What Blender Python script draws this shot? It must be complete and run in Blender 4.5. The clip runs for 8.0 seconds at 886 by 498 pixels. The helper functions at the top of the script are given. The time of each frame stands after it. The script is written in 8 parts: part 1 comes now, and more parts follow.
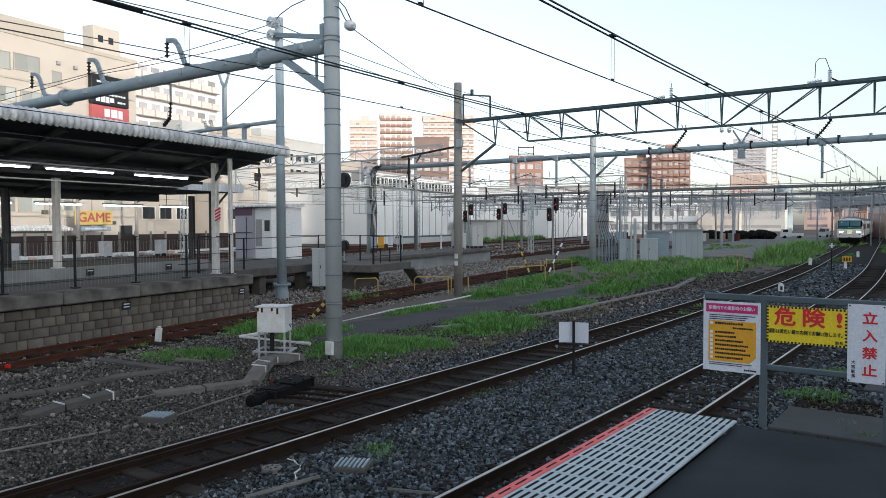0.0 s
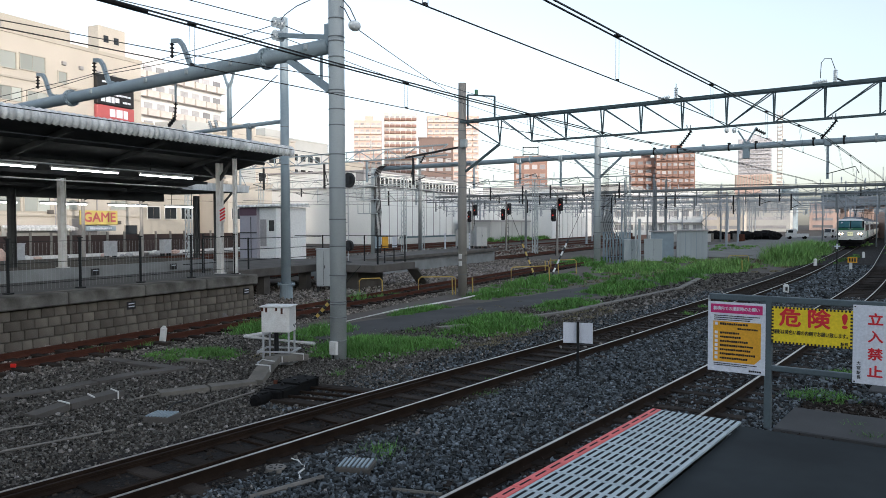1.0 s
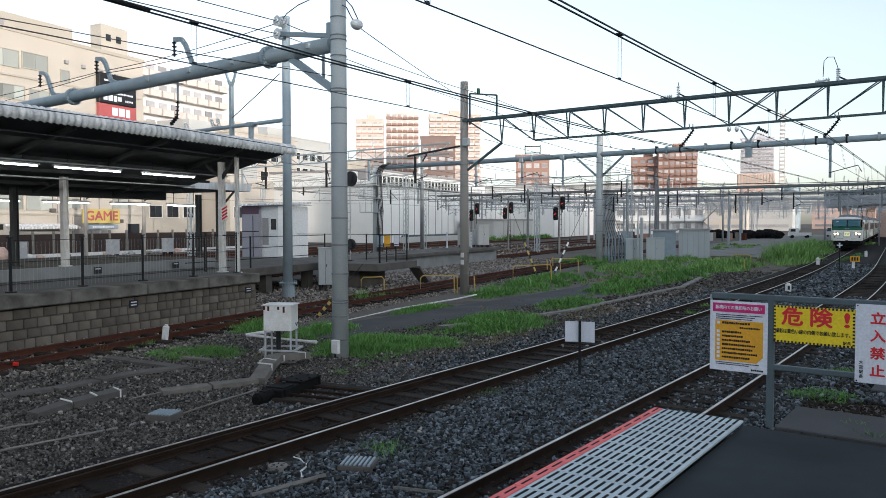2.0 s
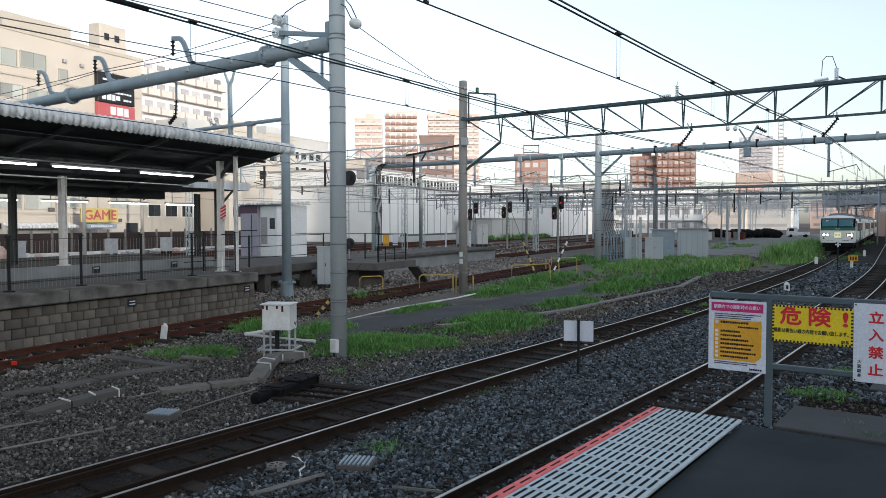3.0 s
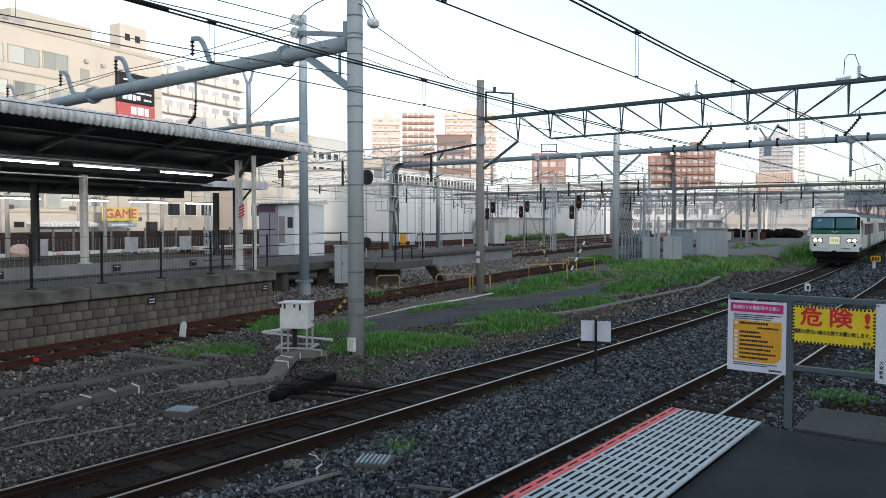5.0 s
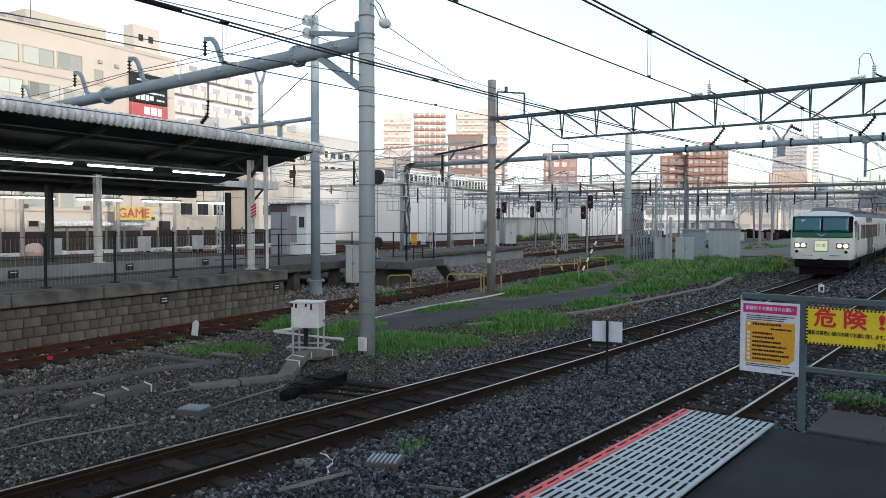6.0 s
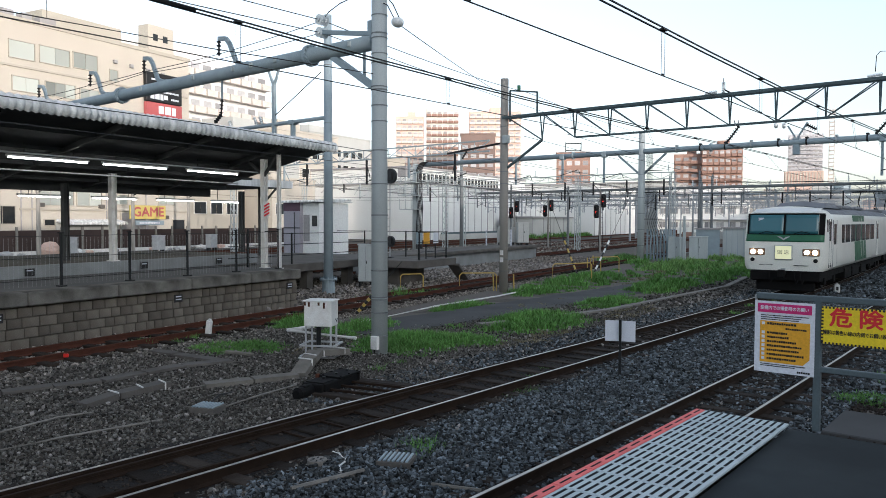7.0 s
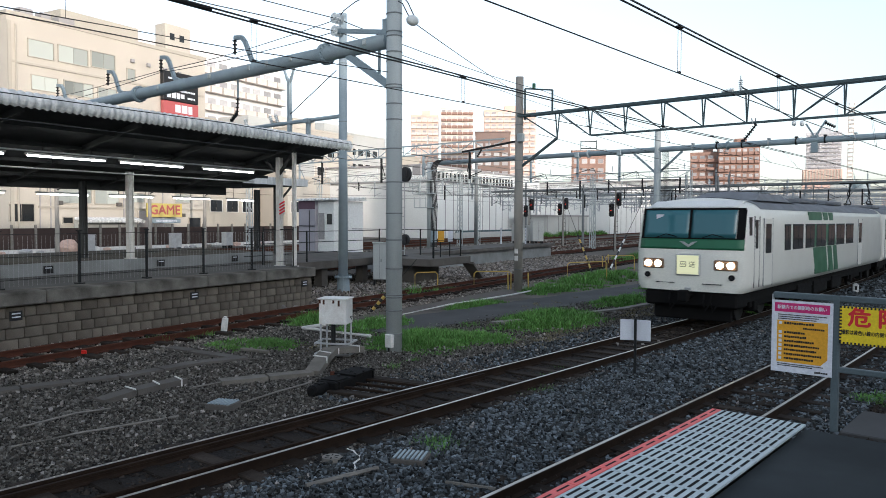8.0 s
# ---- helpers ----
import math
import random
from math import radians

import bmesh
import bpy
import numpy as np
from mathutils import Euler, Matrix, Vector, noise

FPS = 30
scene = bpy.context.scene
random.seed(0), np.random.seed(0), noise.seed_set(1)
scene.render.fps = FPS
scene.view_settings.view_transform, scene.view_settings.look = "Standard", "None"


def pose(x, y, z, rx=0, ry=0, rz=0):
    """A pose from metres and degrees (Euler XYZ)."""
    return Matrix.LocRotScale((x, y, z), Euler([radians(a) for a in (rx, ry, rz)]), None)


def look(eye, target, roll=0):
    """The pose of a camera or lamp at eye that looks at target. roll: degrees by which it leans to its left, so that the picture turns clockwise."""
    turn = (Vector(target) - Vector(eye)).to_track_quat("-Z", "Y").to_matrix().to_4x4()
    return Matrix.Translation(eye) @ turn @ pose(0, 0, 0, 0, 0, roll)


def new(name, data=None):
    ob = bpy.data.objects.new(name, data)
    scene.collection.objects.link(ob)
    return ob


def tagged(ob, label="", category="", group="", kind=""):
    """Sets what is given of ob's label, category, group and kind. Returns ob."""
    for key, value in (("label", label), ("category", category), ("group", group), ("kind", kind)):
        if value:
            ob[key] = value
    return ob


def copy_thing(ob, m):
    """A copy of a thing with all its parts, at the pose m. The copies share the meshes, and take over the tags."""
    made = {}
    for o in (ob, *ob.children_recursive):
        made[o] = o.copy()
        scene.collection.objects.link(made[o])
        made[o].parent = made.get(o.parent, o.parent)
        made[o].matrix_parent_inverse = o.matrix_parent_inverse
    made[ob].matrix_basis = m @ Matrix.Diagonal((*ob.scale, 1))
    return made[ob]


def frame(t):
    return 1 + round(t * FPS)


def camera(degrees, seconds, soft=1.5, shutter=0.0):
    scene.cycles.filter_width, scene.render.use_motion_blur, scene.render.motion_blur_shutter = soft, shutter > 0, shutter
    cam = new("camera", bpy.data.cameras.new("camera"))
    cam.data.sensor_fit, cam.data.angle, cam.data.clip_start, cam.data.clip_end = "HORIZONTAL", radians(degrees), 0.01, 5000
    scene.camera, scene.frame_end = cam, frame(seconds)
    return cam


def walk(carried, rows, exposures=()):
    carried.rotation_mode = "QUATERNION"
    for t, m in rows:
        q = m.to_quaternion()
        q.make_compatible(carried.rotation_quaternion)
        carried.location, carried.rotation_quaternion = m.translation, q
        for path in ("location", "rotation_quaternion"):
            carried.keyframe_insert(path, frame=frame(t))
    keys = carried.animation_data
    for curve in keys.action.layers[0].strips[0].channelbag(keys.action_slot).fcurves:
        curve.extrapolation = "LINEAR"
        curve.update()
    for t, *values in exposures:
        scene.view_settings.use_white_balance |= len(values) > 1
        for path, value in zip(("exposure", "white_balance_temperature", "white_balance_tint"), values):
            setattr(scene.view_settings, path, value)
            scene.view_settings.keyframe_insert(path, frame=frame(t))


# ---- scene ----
# The camera: hand-held on the platform end, it stands and pans left.
cam = camera(61.5, 8.0, soft=0.65, shutter=0.3)
EYE = 2.85
TURNS = [
    (0.0, -1.900, 0.200, 36.000), (0.5, -1.877, 0.158, 36.188), (1.0, -1.884, 0.134, 36.326),
    (1.5, -1.948, 0.105, 36.506), (3.0, -2.040, 0.095, 36.380), (3.5, -2.004, 0.085, 36.431),
    (4.0, -2.013, 0.085, 36.674), (4.5, -2.061, 0.040, 37.191), (6.0, -2.102, -0.113, 38.545),
    (6.5, -2.108, -0.141, 38.996), (7.0, -2.186, -0.147, 39.506), (7.5, -2.241, -0.174, 39.995),
    (8.0, -2.321, -0.216, 40.624),
]
walk(cam, [(t, pose(0, 0, EYE, 90 + pitch, roll, yaw)) for t, pitch, roll, yaw in TURNS],
     exposures=((0.0, 1.21, 5950, 10.4), (4.5, 1.22, 5950, 10.4), (8.0, 1.29, 5950, 10.4)))

# ---- light: a low evening sun behind the station, and a pale clear sky ----
SUN_ELEV, SUN_AZ = 7.0, 112.0      # degrees; azimuth from +y clockwise
world = bpy.data.worlds.new("evening_sky")
scene.world = world
world.use_nodes = True
wn = world.node_tree.nodes
sky = wn.new("ShaderNodeTexSky")
sky.sky_type, sky.sun_disc = "NISHITA", False
sky.sun_elevation, sky.sun_rotation = radians(SUN_ELEV), radians(SUN_AZ)
sky.altitude, sky.air_density, sky.dust_density, sky.ozone_density = 0, 1.0, 1.5, 1.6
wn["Background"].inputs["Strength"].default_value = 0.15
haze = wn.new("ShaderNodeHueSaturation")      # a hazy, washed-out evening sky
haze.inputs["Saturation"].default_value, haze.inputs["Value"].default_value = 0.42, 1.22
world.node_tree.links.new(sky.outputs[0], haze.inputs["Color"])
world.node_tree.links.new(haze.outputs[0], wn["Background"].inputs["Color"])
sun = new("sun", bpy.data.lights.new("sun", "SUN"))
sun.data.energy, sun.data.angle, sun.data.color = 1.25, radians(0.6), (1.0, 0.85, 0.70)
sa, se = radians(SUN_AZ), radians(SUN_ELEV)
to_sun = Vector((math.sin(sa) * math.cos(se), math.cos(sa) * math.cos(se), math.sin(se)))
sun.matrix_world = look(to_sun * 50, (0, 0, 0))


# ---- materials ----
def surface(name, base, rough=0.7, metal=0.0, second=None, scale=6.0, fine=60.0, bump=0.15, mix=0.5,
            streak=False, spread=0.0, spec=None, depth=0.02, low=0.35, high=0.65):
    """A node material with a coarse patchy change of colour, a fine grain, and fine relief."""
    m = bpy.data.materials.new(name)
    m.use_nodes = True
    nt = m.node_tree
    n, l = nt.nodes, nt.links
    bs = n["Principled BSDF"]
    bs.inputs["Metallic"].default_value = metal
    bs.inputs["Specular IOR Level"].default_value = spec if spec is not None else (0.12 if rough > 0.72 else 0.4)
    tc = n.new("ShaderNodeTexCoord")
    mp = n.new("ShaderNodeMapping")
    l.new(tc.outputs["Object"], mp.inputs["Vector"])
    if streak:
        mp.inputs["Scale"].default_value = (1.0, 1.0, 0.12)
    second = second or tuple(0.6 * c for c in base)
    big = n.new("ShaderNodeTexNoise")
    big.inputs["Scale"].default_value, big.inputs["Detail"].default_value = scale, 6
    l.new(mp.outputs[0], big.inputs["Vector"])
    ramp = n.new("ShaderNodeValToRGB")
    ramp.color_ramp.elements[0].position, ramp.color_ramp.elements[1].position = low, high
    l.new(big.outputs["Fac"], ramp.inputs["Fac"])
    mx = n.new("ShaderNodeMix")
    mx.data_type = "RGBA"
    mx.inputs["A"].default_value, mx.inputs["B"].default_value = (*base, 1), (*second, 1)
    ml = n.new("ShaderNodeMath")
    ml.operation = "MULTIPLY"
    ml.inputs[1].default_value = mix
    l.new(ramp.outputs["Color"], ml.inputs[0])
    l.new(ml.outputs[0], mx.inputs["Factor"])
    grain = n.new("ShaderNodeTexNoise")
    grain.inputs["Scale"].default_value, grain.inputs["Detail"].default_value = fine, 4
    l.new(tc.outputs["Object"], grain.inputs["Vector"])
    hs = n.new("ShaderNodeHueSaturation")
    l.new(mx.outputs["Result"], hs.inputs["Color"])
    vm = n.new("ShaderNodeMapRange")
    vm.inputs["To Min"].default_value, vm.inputs["To Max"].default_value = 0.75, 1.25
    l.new(grain.outputs["Fac"], vm.inputs["Value"])
    last = vm.outputs[0]
    if spread:
        oi = n.new("ShaderNodeObjectInfo")
        rm = n.new("ShaderNodeMapRange")
        rm.inputs["To Min"].default_value, rm.inputs["To Max"].default_value = 1 - spread, 1 + spread
        l.new(oi.outputs["Random"], rm.inputs["Value"])
        mm = n.new("ShaderNodeMath")
        mm.operation = "MULTIPLY"
        l.new(last, mm.inputs[0])
        l.new(rm.outputs[0], mm.inputs[1])
        last = mm.outputs[0]
    l.new(last, hs.inputs["Value"])
    l.new(hs.outputs[0], bs.inputs["Base Color"])
    rr = n.new("ShaderNodeMapRange")
    rr.inputs["To Min"].default_value, rr.inputs["To Max"].default_value = max(0.02, rough - 0.12), min(1, rough + 0.12)
    l.new(big.outputs["Fac"], rr.inputs["Value"])
    l.new(rr.outputs[0], bs.inputs["Roughness"])
    if bump:
        b = n.new("ShaderNodeBump")
        b.inputs["Strength"].default_value, b.inputs["Distance"].default_value = bump, depth
        l.new(grain.outputs["Fac"], b.inputs["Height"])
        l.new(b.outputs[0], bs.inputs["Normal"])
    return m


def island_shade(m, low=0.6, high=1.4, tint=None, skew=1.0):
    """Give each loose piece of a joined mesh its own brightness."""
    nt = m.node_tree
    n, l = nt.nodes, nt.links
    bs = n["Principled BSDF"]
    src = bs.inputs["Base Color"].links[0].from_socket
    geo = n.new("ShaderNodeNewGeometry")
    mr = n.new("ShaderNodeMapRange")
    mr.inputs["To Min"].default_value, mr.inputs["To Max"].default_value = low, high
    pw = n.new("ShaderNodeMath")
    pw.operation = "POWER"
    pw.inputs[1].default_value = skew
    l.new(geo.outputs["Random Per Island"], pw.inputs[0])
    l.new(pw.outputs[0], mr.inputs["Value"])
    hs = n.new("ShaderNodeHueSaturation")
    l.new(src, hs.inputs["Color"])
    l.new(mr.outputs[0], hs.inputs["Value"])
    out = hs.outputs[0]
    if tint:
        wh = n.new("ShaderNodeTexWhiteNoise")
        wh.noise_dimensions = "1D"
        l.new(geo.outputs["Random Per Island"], wh.inputs["W"])
        mx = n.new("ShaderNodeMix")
        mx.data_type = "RGBA"
        mx.inputs["B"].default_value = (*tint, 1)
        ml = n.new("ShaderNodeMath")
        ml.operation = "MULTIPLY"
        ml.inputs[1].default_value = 0.6
        l.new(wh.outputs["Value"], ml.inputs[0])
        l.new(ml.outputs[0], mx.inputs["Factor"])
        l.new(out, mx.inputs["A"])
        out = mx.outputs["Result"]
    l.new(out, bs.inputs["Base Color"])
    return m


def glow(name, color, strength):
    m = bpy.data.materials.new(name)
    m.use_nodes = True
    b = m.node_tree.nodes["Principled BSDF"]
    b.inputs["Base Color"].default_value = (*color, 1)
    b.inputs["Emission Color"].default_value = (*color, 1)
    b.inputs["Emission Strength"].default_value = strength
    return m


def window_glass(name, color, rough=0.06):
    m = bpy.data.materials.new(name)
    m.use_nodes = True
    n, l = m.node_tree.nodes, m.node_tree.links
    b = n["Principled BSDF"]
    b.inputs["Base Color"].default_value = (*color, 1)
    b.inputs["Roughness"].default_value = rough
    b.inputs["Specular IOR Level"].default_value = 0.55
    oi = n.new("ShaderNodeObjectInfo")
    hs = n.new("ShaderNodeHueSaturation")
    mr = n.new("ShaderNodeMapRange")
    mr.inputs["To Min"].default_value, mr.inputs["To Max"].default_value = 0.5, 1.5
    hs.inputs["Color"].default_value = (*color, 1)
    l.new(oi.outputs["Random"], mr.inputs["Value"])
    l.new(mr.outputs[0], hs.inputs["Value"])
    l.new(hs.outputs[0], b.inputs["Base Color"])
    return m


M = {
    # Near-black bed: shade in the gaps between stones is put into the colour.
    "ballast": surface("ballast_bed", (0.017, 0.016, 0.015), 0.95, second=(0.040, 0.035, 0.032), scale=0.7, fine=22, bump=0.9, depth=0.05),
    "stone_grey": island_shade(surface("ballast_stone_grey", (0.072, 0.083, 0.092), 0.8, second=(0.035, 0.042, 0.048), scale=9, fine=70, bump=0.3), 0.10, 4.0, (0.080, 0.084, 0.082), 2.3),
    "stone_brown": island_shade(surface("ballast_stone_brown", (0.084, 0.081, 0.073), 0.9, second=(0.058, 0.055, 0.050), scale=9, fine=70, bump=0.3), 0.18, 3.1, (0.105, 0.092, 0.080), 2.0),
    "stone_yard": island_shade(surface("dusty_yard_stone", (0.175, 0.158, 0.140), 0.9, second=(0.12, 0.105, 0.094), scale=9, fine=70, bump=0.3), 0.2, 2.8, (0.20, 0.18, 0.155), 2.0),
    "stone_dark": island_shade(surface("oily_dark_stone", (0.024, 0.019, 0.0155), 0.9, second=(0.012, 0.010, 0.0085), scale=9, fine=70, bump=0.3), 0.3, 2.2, (0.05, 0.042, 0.036)),
    "stone_pale": island_shade(surface("pale_stone_chip", (0.24, 0.225, 0.21), 0.9, second=(0.15, 0.13, 0.115), scale=9, fine=70, bump=0.2), 0.5, 1.6),
    "asphalt": surface("asphalt", (0.034, 0.041, 0.045), 0.85, second=(0.016, 0.019, 0.021), scale=1.3, fine=160, bump=0.3, depth=0.004),
    "old_asphalt": surface("old_asphalt", (0.075, 0.075, 0.075), 0.9, second=(0.05, 0.05, 0.05), scale=0.8, fine=90, bump=0.3, depth=0.006),
    "earth": surface("trackside_earth", (0.135, 0.118, 0.104), 0.95, second=(0.085, 0.078, 0.064), scale=0.15, fine=14, bump=0.6, depth=0.04),
    "rail_top": surface("polished_rail_head", (0.36, 0.34, 0.32), 0.34, 1.0, second=(0.20, 0.16, 0.13), scale=3, fine=90, bump=0.02),
    "rail_rust": surface("rusty_rail_web", (0.026, 0.0165, 0.0115), 0.9, second=(0.013, 0.009, 0.007), scale=4, fine=80, bump=0.3, depth=0.004),
    "rail_red": surface("red_rusted_rail", (0.085, 0.034, 0.022), 0.9, second=(0.05, 0.022, 0.016), scale=3, fine=70, bump=0.3, depth=0.004),
    "sleeper": surface("weathered_sleeper_wood", (0.034, 0.027, 0.022), 0.92, second=(0.014, 0.011, 0.009), scale=5, fine=60, bump=0.5, spread=0.5),
    "concrete": surface("weathered_concrete", (0.225, 0.212, 0.192), 0.9, second=(0.085, 0.078, 0.070), scale=2.6, fine=45, bump=0.25, depth=0.006),
    "dark_concrete": surface("dark_damp_concrete", (0.13, 0.12, 0.11), 0.9, second=(0.07, 0.064, 0.056), scale=1.5, fine=45, bump=0.3, depth=0.006),
    "block": surface("grey_wall_block", (0.165, 0.145, 0.120), 0.92, second=(0.058, 0.050, 0.041), scale=1.3, fine=26, bump=0.8, spread=0.24, depth=0.008),
    "coping": surface("stained_concrete_coping", (0.185, 0.175, 0.155), 0.92, second=(0.045, 0.042, 0.036), scale=1.7, fine=38, bump=0.6, mix=0.85, spread=0.12, depth=0.012),
    "pale_step": surface("pale_painted_step", (0.27, 0.285, 0.29), 0.85, second=(0.15, 0.15, 0.145), scale=1.2, fine=40, bump=0.2),
    # Far growth: the stronger skylight on it is put into a brighter green.
    "reed": island_shade(surface("skylit_reed_green", (0.20, 0.38, 0.10), 0.8, second=(0.10, 0.21, 0.06), scale=0.5, fine=30, bump=0, mix=0.8), 0.5, 1.6, (0.22, 0.30, 0.11)),
    "dry_grass": island_shade(surface("dry_straw_grass", (0.19, 0.165, 0.10), 0.85, second=(0.12, 0.11, 0.065), scale=2, fine=30, bump=0), 0.4, 1.7),
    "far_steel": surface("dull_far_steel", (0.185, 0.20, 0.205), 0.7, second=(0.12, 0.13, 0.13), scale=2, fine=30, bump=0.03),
    # Distance haze is put into this paler copy of the far steel.
    "hazy_steel": surface("haze_paled_steel", (0.33, 0.36, 0.38), 0.8, second=(0.25, 0.27, 0.29), scale=2, fine=20, bump=0),
    "pale_road": surface("pale_dusty_road", (0.21, 0.205, 0.19), 0.92, second=(0.13, 0.13, 0.12), scale=0.3, fine=20, bump=0.2),
    "brown_office": surface("brown_panel_facade", (0.21, 0.155, 0.135), 0.85, second=(0.17, 0.125, 0.11), scale=0.3, fine=8, bump=0.03),
    "lilac_wall": surface("pale_lilac_sheet", (0.36, 0.35, 0.39), 0.75, second=(0.29, 0.28, 0.31), scale=0.6, fine=20, bump=0.03),
    "purple_band": surface("dark_purple_band", (0.12, 0.075, 0.10), 0.75, second=(0.09, 0.06, 0.08), scale=1, bump=0.02),
    "mortar": surface("dark_joint", (0.06, 0.054, 0.048), 0.95, bump=0.2),
    "deck": surface("platform_paving", (0.12, 0.118, 0.115), 0.85, second=(0.08, 0.08, 0.08), scale=0.8, fine=60, bump=0.1),
    "pole": surface("pale_grey_painted_steel", (0.41, 0.45, 0.455), 0.6, second=(0.33, 0.355, 0.355), scale=2.5, fine=50, bump=0.06, streak=True),
    "pole_blue": surface("blue_grey_painted_steel", (0.27, 0.335, 0.37), 0.55, second=(0.21, 0.255, 0.28), scale=2.5, fine=50, bump=0.06),
    "pole_conc": surface("old_concrete_mast", (0.31, 0.295, 0.27), 0.9, second=(0.19, 0.175, 0.155), scale=3, fine=60, bump=0.2, streak=True),
    "truss": surface("blue_green_painted_truss", (0.065, 0.10, 0.11), 0.5, second=(0.04, 0.055, 0.06), scale=3, fine=50, bump=0.05),
    "fence_grey": surface("dull_grey_green_fence_paint", (0.085, 0.112, 0.125), 0.55, second=(0.06, 0.08, 0.09), scale=4, bump=0.04),
    "dark_steel": surface("dark_steel", (0.020, 0.021, 0.022), 0.6, metal=0.2, spec=0.25, scale=4, bump=0.05),
    "wire": surface("dark_wire", (0.03, 0.03, 0.032), 0.5, metal=0.4, bump=0),
    "galv": surface("galvanised_steel", (0.46, 0.47, 0.48), 0.5, 0.2, second=(0.3, 0.3, 0.3), scale=5, bump=0.05),
    "white_paint": surface("chalky_white_paint", (0.72, 0.72, 0.70), 0.6, second=(0.55, 0.52, 0.48), scale=5, fine=50, bump=0.05, mix=0.6),
    "insulator": surface("white_porcelain", (0.72, 0.75, 0.75), 0.2, second=(0.6, 0.62, 0.62), bump=0),
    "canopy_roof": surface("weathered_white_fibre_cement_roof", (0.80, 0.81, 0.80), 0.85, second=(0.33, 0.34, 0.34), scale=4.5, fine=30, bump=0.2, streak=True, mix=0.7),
    # Near-black underside: the shade below the roof is put into this colour.
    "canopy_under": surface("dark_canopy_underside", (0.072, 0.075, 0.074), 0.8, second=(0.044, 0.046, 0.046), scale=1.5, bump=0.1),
    "cream": surface("cream_rendered_facade", (0.50, 0.462, 0.40), 0.85, second=(0.44, 0.405, 0.35), scale=0.3, fine=12, bump=0.04),
    "cream_side": surface("beige_rendered_facade", (0.43, 0.40, 0.34), 0.85, second=(0.38, 0.35, 0.30), scale=0.3, fine=12, bump=0.04),
    "hall_wall": surface("white_metal_cladding", (0.76, 0.77, 0.75), 0.7, second=(0.66, 0.66, 0.64), scale=0.25, fine=10, bump=0.04),
    "white_wall": surface("off_white_metal_cladding", (0.47, 0.475, 0.455), 0.75, second=(0.40, 0.40, 0.38), scale=0.25, fine=10, bump=0.04),
    "grey_wall": surface("grey_cladding", (0.34, 0.33, 0.33), 0.75, second=(0.28, 0.27, 0.27), scale=0.4, fine=10, bump=0.04),
    "brown_fence": surface("dark_brown_fence_panel", (0.060, 0.043, 0.039), 0.75, second=(0.035, 0.025, 0.022), scale=1.0, bump=0.05, spread=0.15),
    "brick_red": surface("red_brown_tile_facade", (0.31, 0.20, 0.16), 0.85, second=(0.26, 0.16, 0.13), scale=0.3, fine=8, bump=0.04),
    # Distance haze is put into the next three tower colours by paling them.
    "brick_pale": surface("salmon_tile_facade", (0.60, 0.44, 0.37), 0.85, second=(0.55, 0.40, 0.34), scale=0.3, fine=8, bump=0.04),
    "balcony": surface("pale_balcony_front", (0.66, 0.60, 0.55), 0.8, scale=0.5, fine=8, bump=0.03),
    "grey_tower": surface("grey_tower_facade", (0.50, 0.50, 0.52), 0.75, second=(0.45, 0.45, 0.47), scale=0.3, fine=8, bump=0.03),
    "glass_dark": window_glass("dark_window_glass", (0.024, 0.027, 0.030)),
    # Far windows are mid grey, with the haze put into the colour.
    "glass_far": surface("hazy_far_window", (0.36, 0.355, 0.36), 0.5, second=(0.28, 0.28, 0.29), scale=0.2, fine=3, bump=0, spread=0.35),
    "glass_pale": window_glass("pale_blinded_window", (0.34, 0.36, 0.33), 0.2),
    "grass": island_shade(surface("fresh_grass", (0.120, 0.285, 0.060), 0.8, second=(0.070, 0.17, 0.042), scale=0.6, fine=30, bump=0, mix=0.8), 0.4, 1.8, (0.135, 0.21, 0.07)),
    "train_cream": surface("cream_white_train_paint", (0.80, 0.79, 0.72), 0.38, second=(0.74, 0.72, 0.65), scale=1.2, fine=40, bump=0.02, mix=0.4),
    "train_white": surface("white_train_roof_edge", (0.78, 0.78, 0.75), 0.45, scale=2, bump=0.02, mix=0.2),
    "train_green": surface("green_train_paint", (0.020, 0.135, 0.065), 0.4, second=(0.016, 0.10, 0.05), scale=2, bump=0.02),
    "train_roof": surface("grey_train_roof", (0.20, 0.21, 0.225), 0.75, second=(0.14, 0.145, 0.155), scale=2, bump=0.08),
    "train_black": surface("black_underframe", (0.0065, 0.0065, 0.007), 0.8, second=(0.012, 0.011, 0.010), scale=4, bump=0.2),
    # Blue-green base: the sky's reflection is put into the glass colour.
    "cab_glass": window_glass("sky_tinted_cab_glass", (0.030, 0.105, 0.125), 0.05),
    "headlight": glow("lit_headlight", (1.0, 0.86, 0.64), 9.0),
    "lamp_bronze": surface("bronze_lamp_surround", (0.22, 0.13, 0.075), 0.45, second=(0.14, 0.08, 0.05), scale=6, bump=0.02),
    "sign_glow": glow("lit_destination_panel", (0.62, 0.60, 0.36), 0.3),
    "tube": glow("fluorescent_tube", (1.0, 0.96, 0.88), 9.0),
    "signal_red": glow("red_signal_lens", (0.9, 0.04, 0.03), 1.0),
    "red_reflector": surface("red_reflector", (0.65, 0.03, 0.02), 0.3, second=(0.5, 0.02, 0.02), bump=0),
    "grating": surface("pale_grey_platform_grating", (0.47, 0.54, 0.565), 0.6, second=(0.36, 0.42, 0.44), scale=3, fine=90, bump=0.08, spread=0.06),
    "slot": surface("dark_slot", (0.02, 0.022, 0.024), 0.9, bump=0),
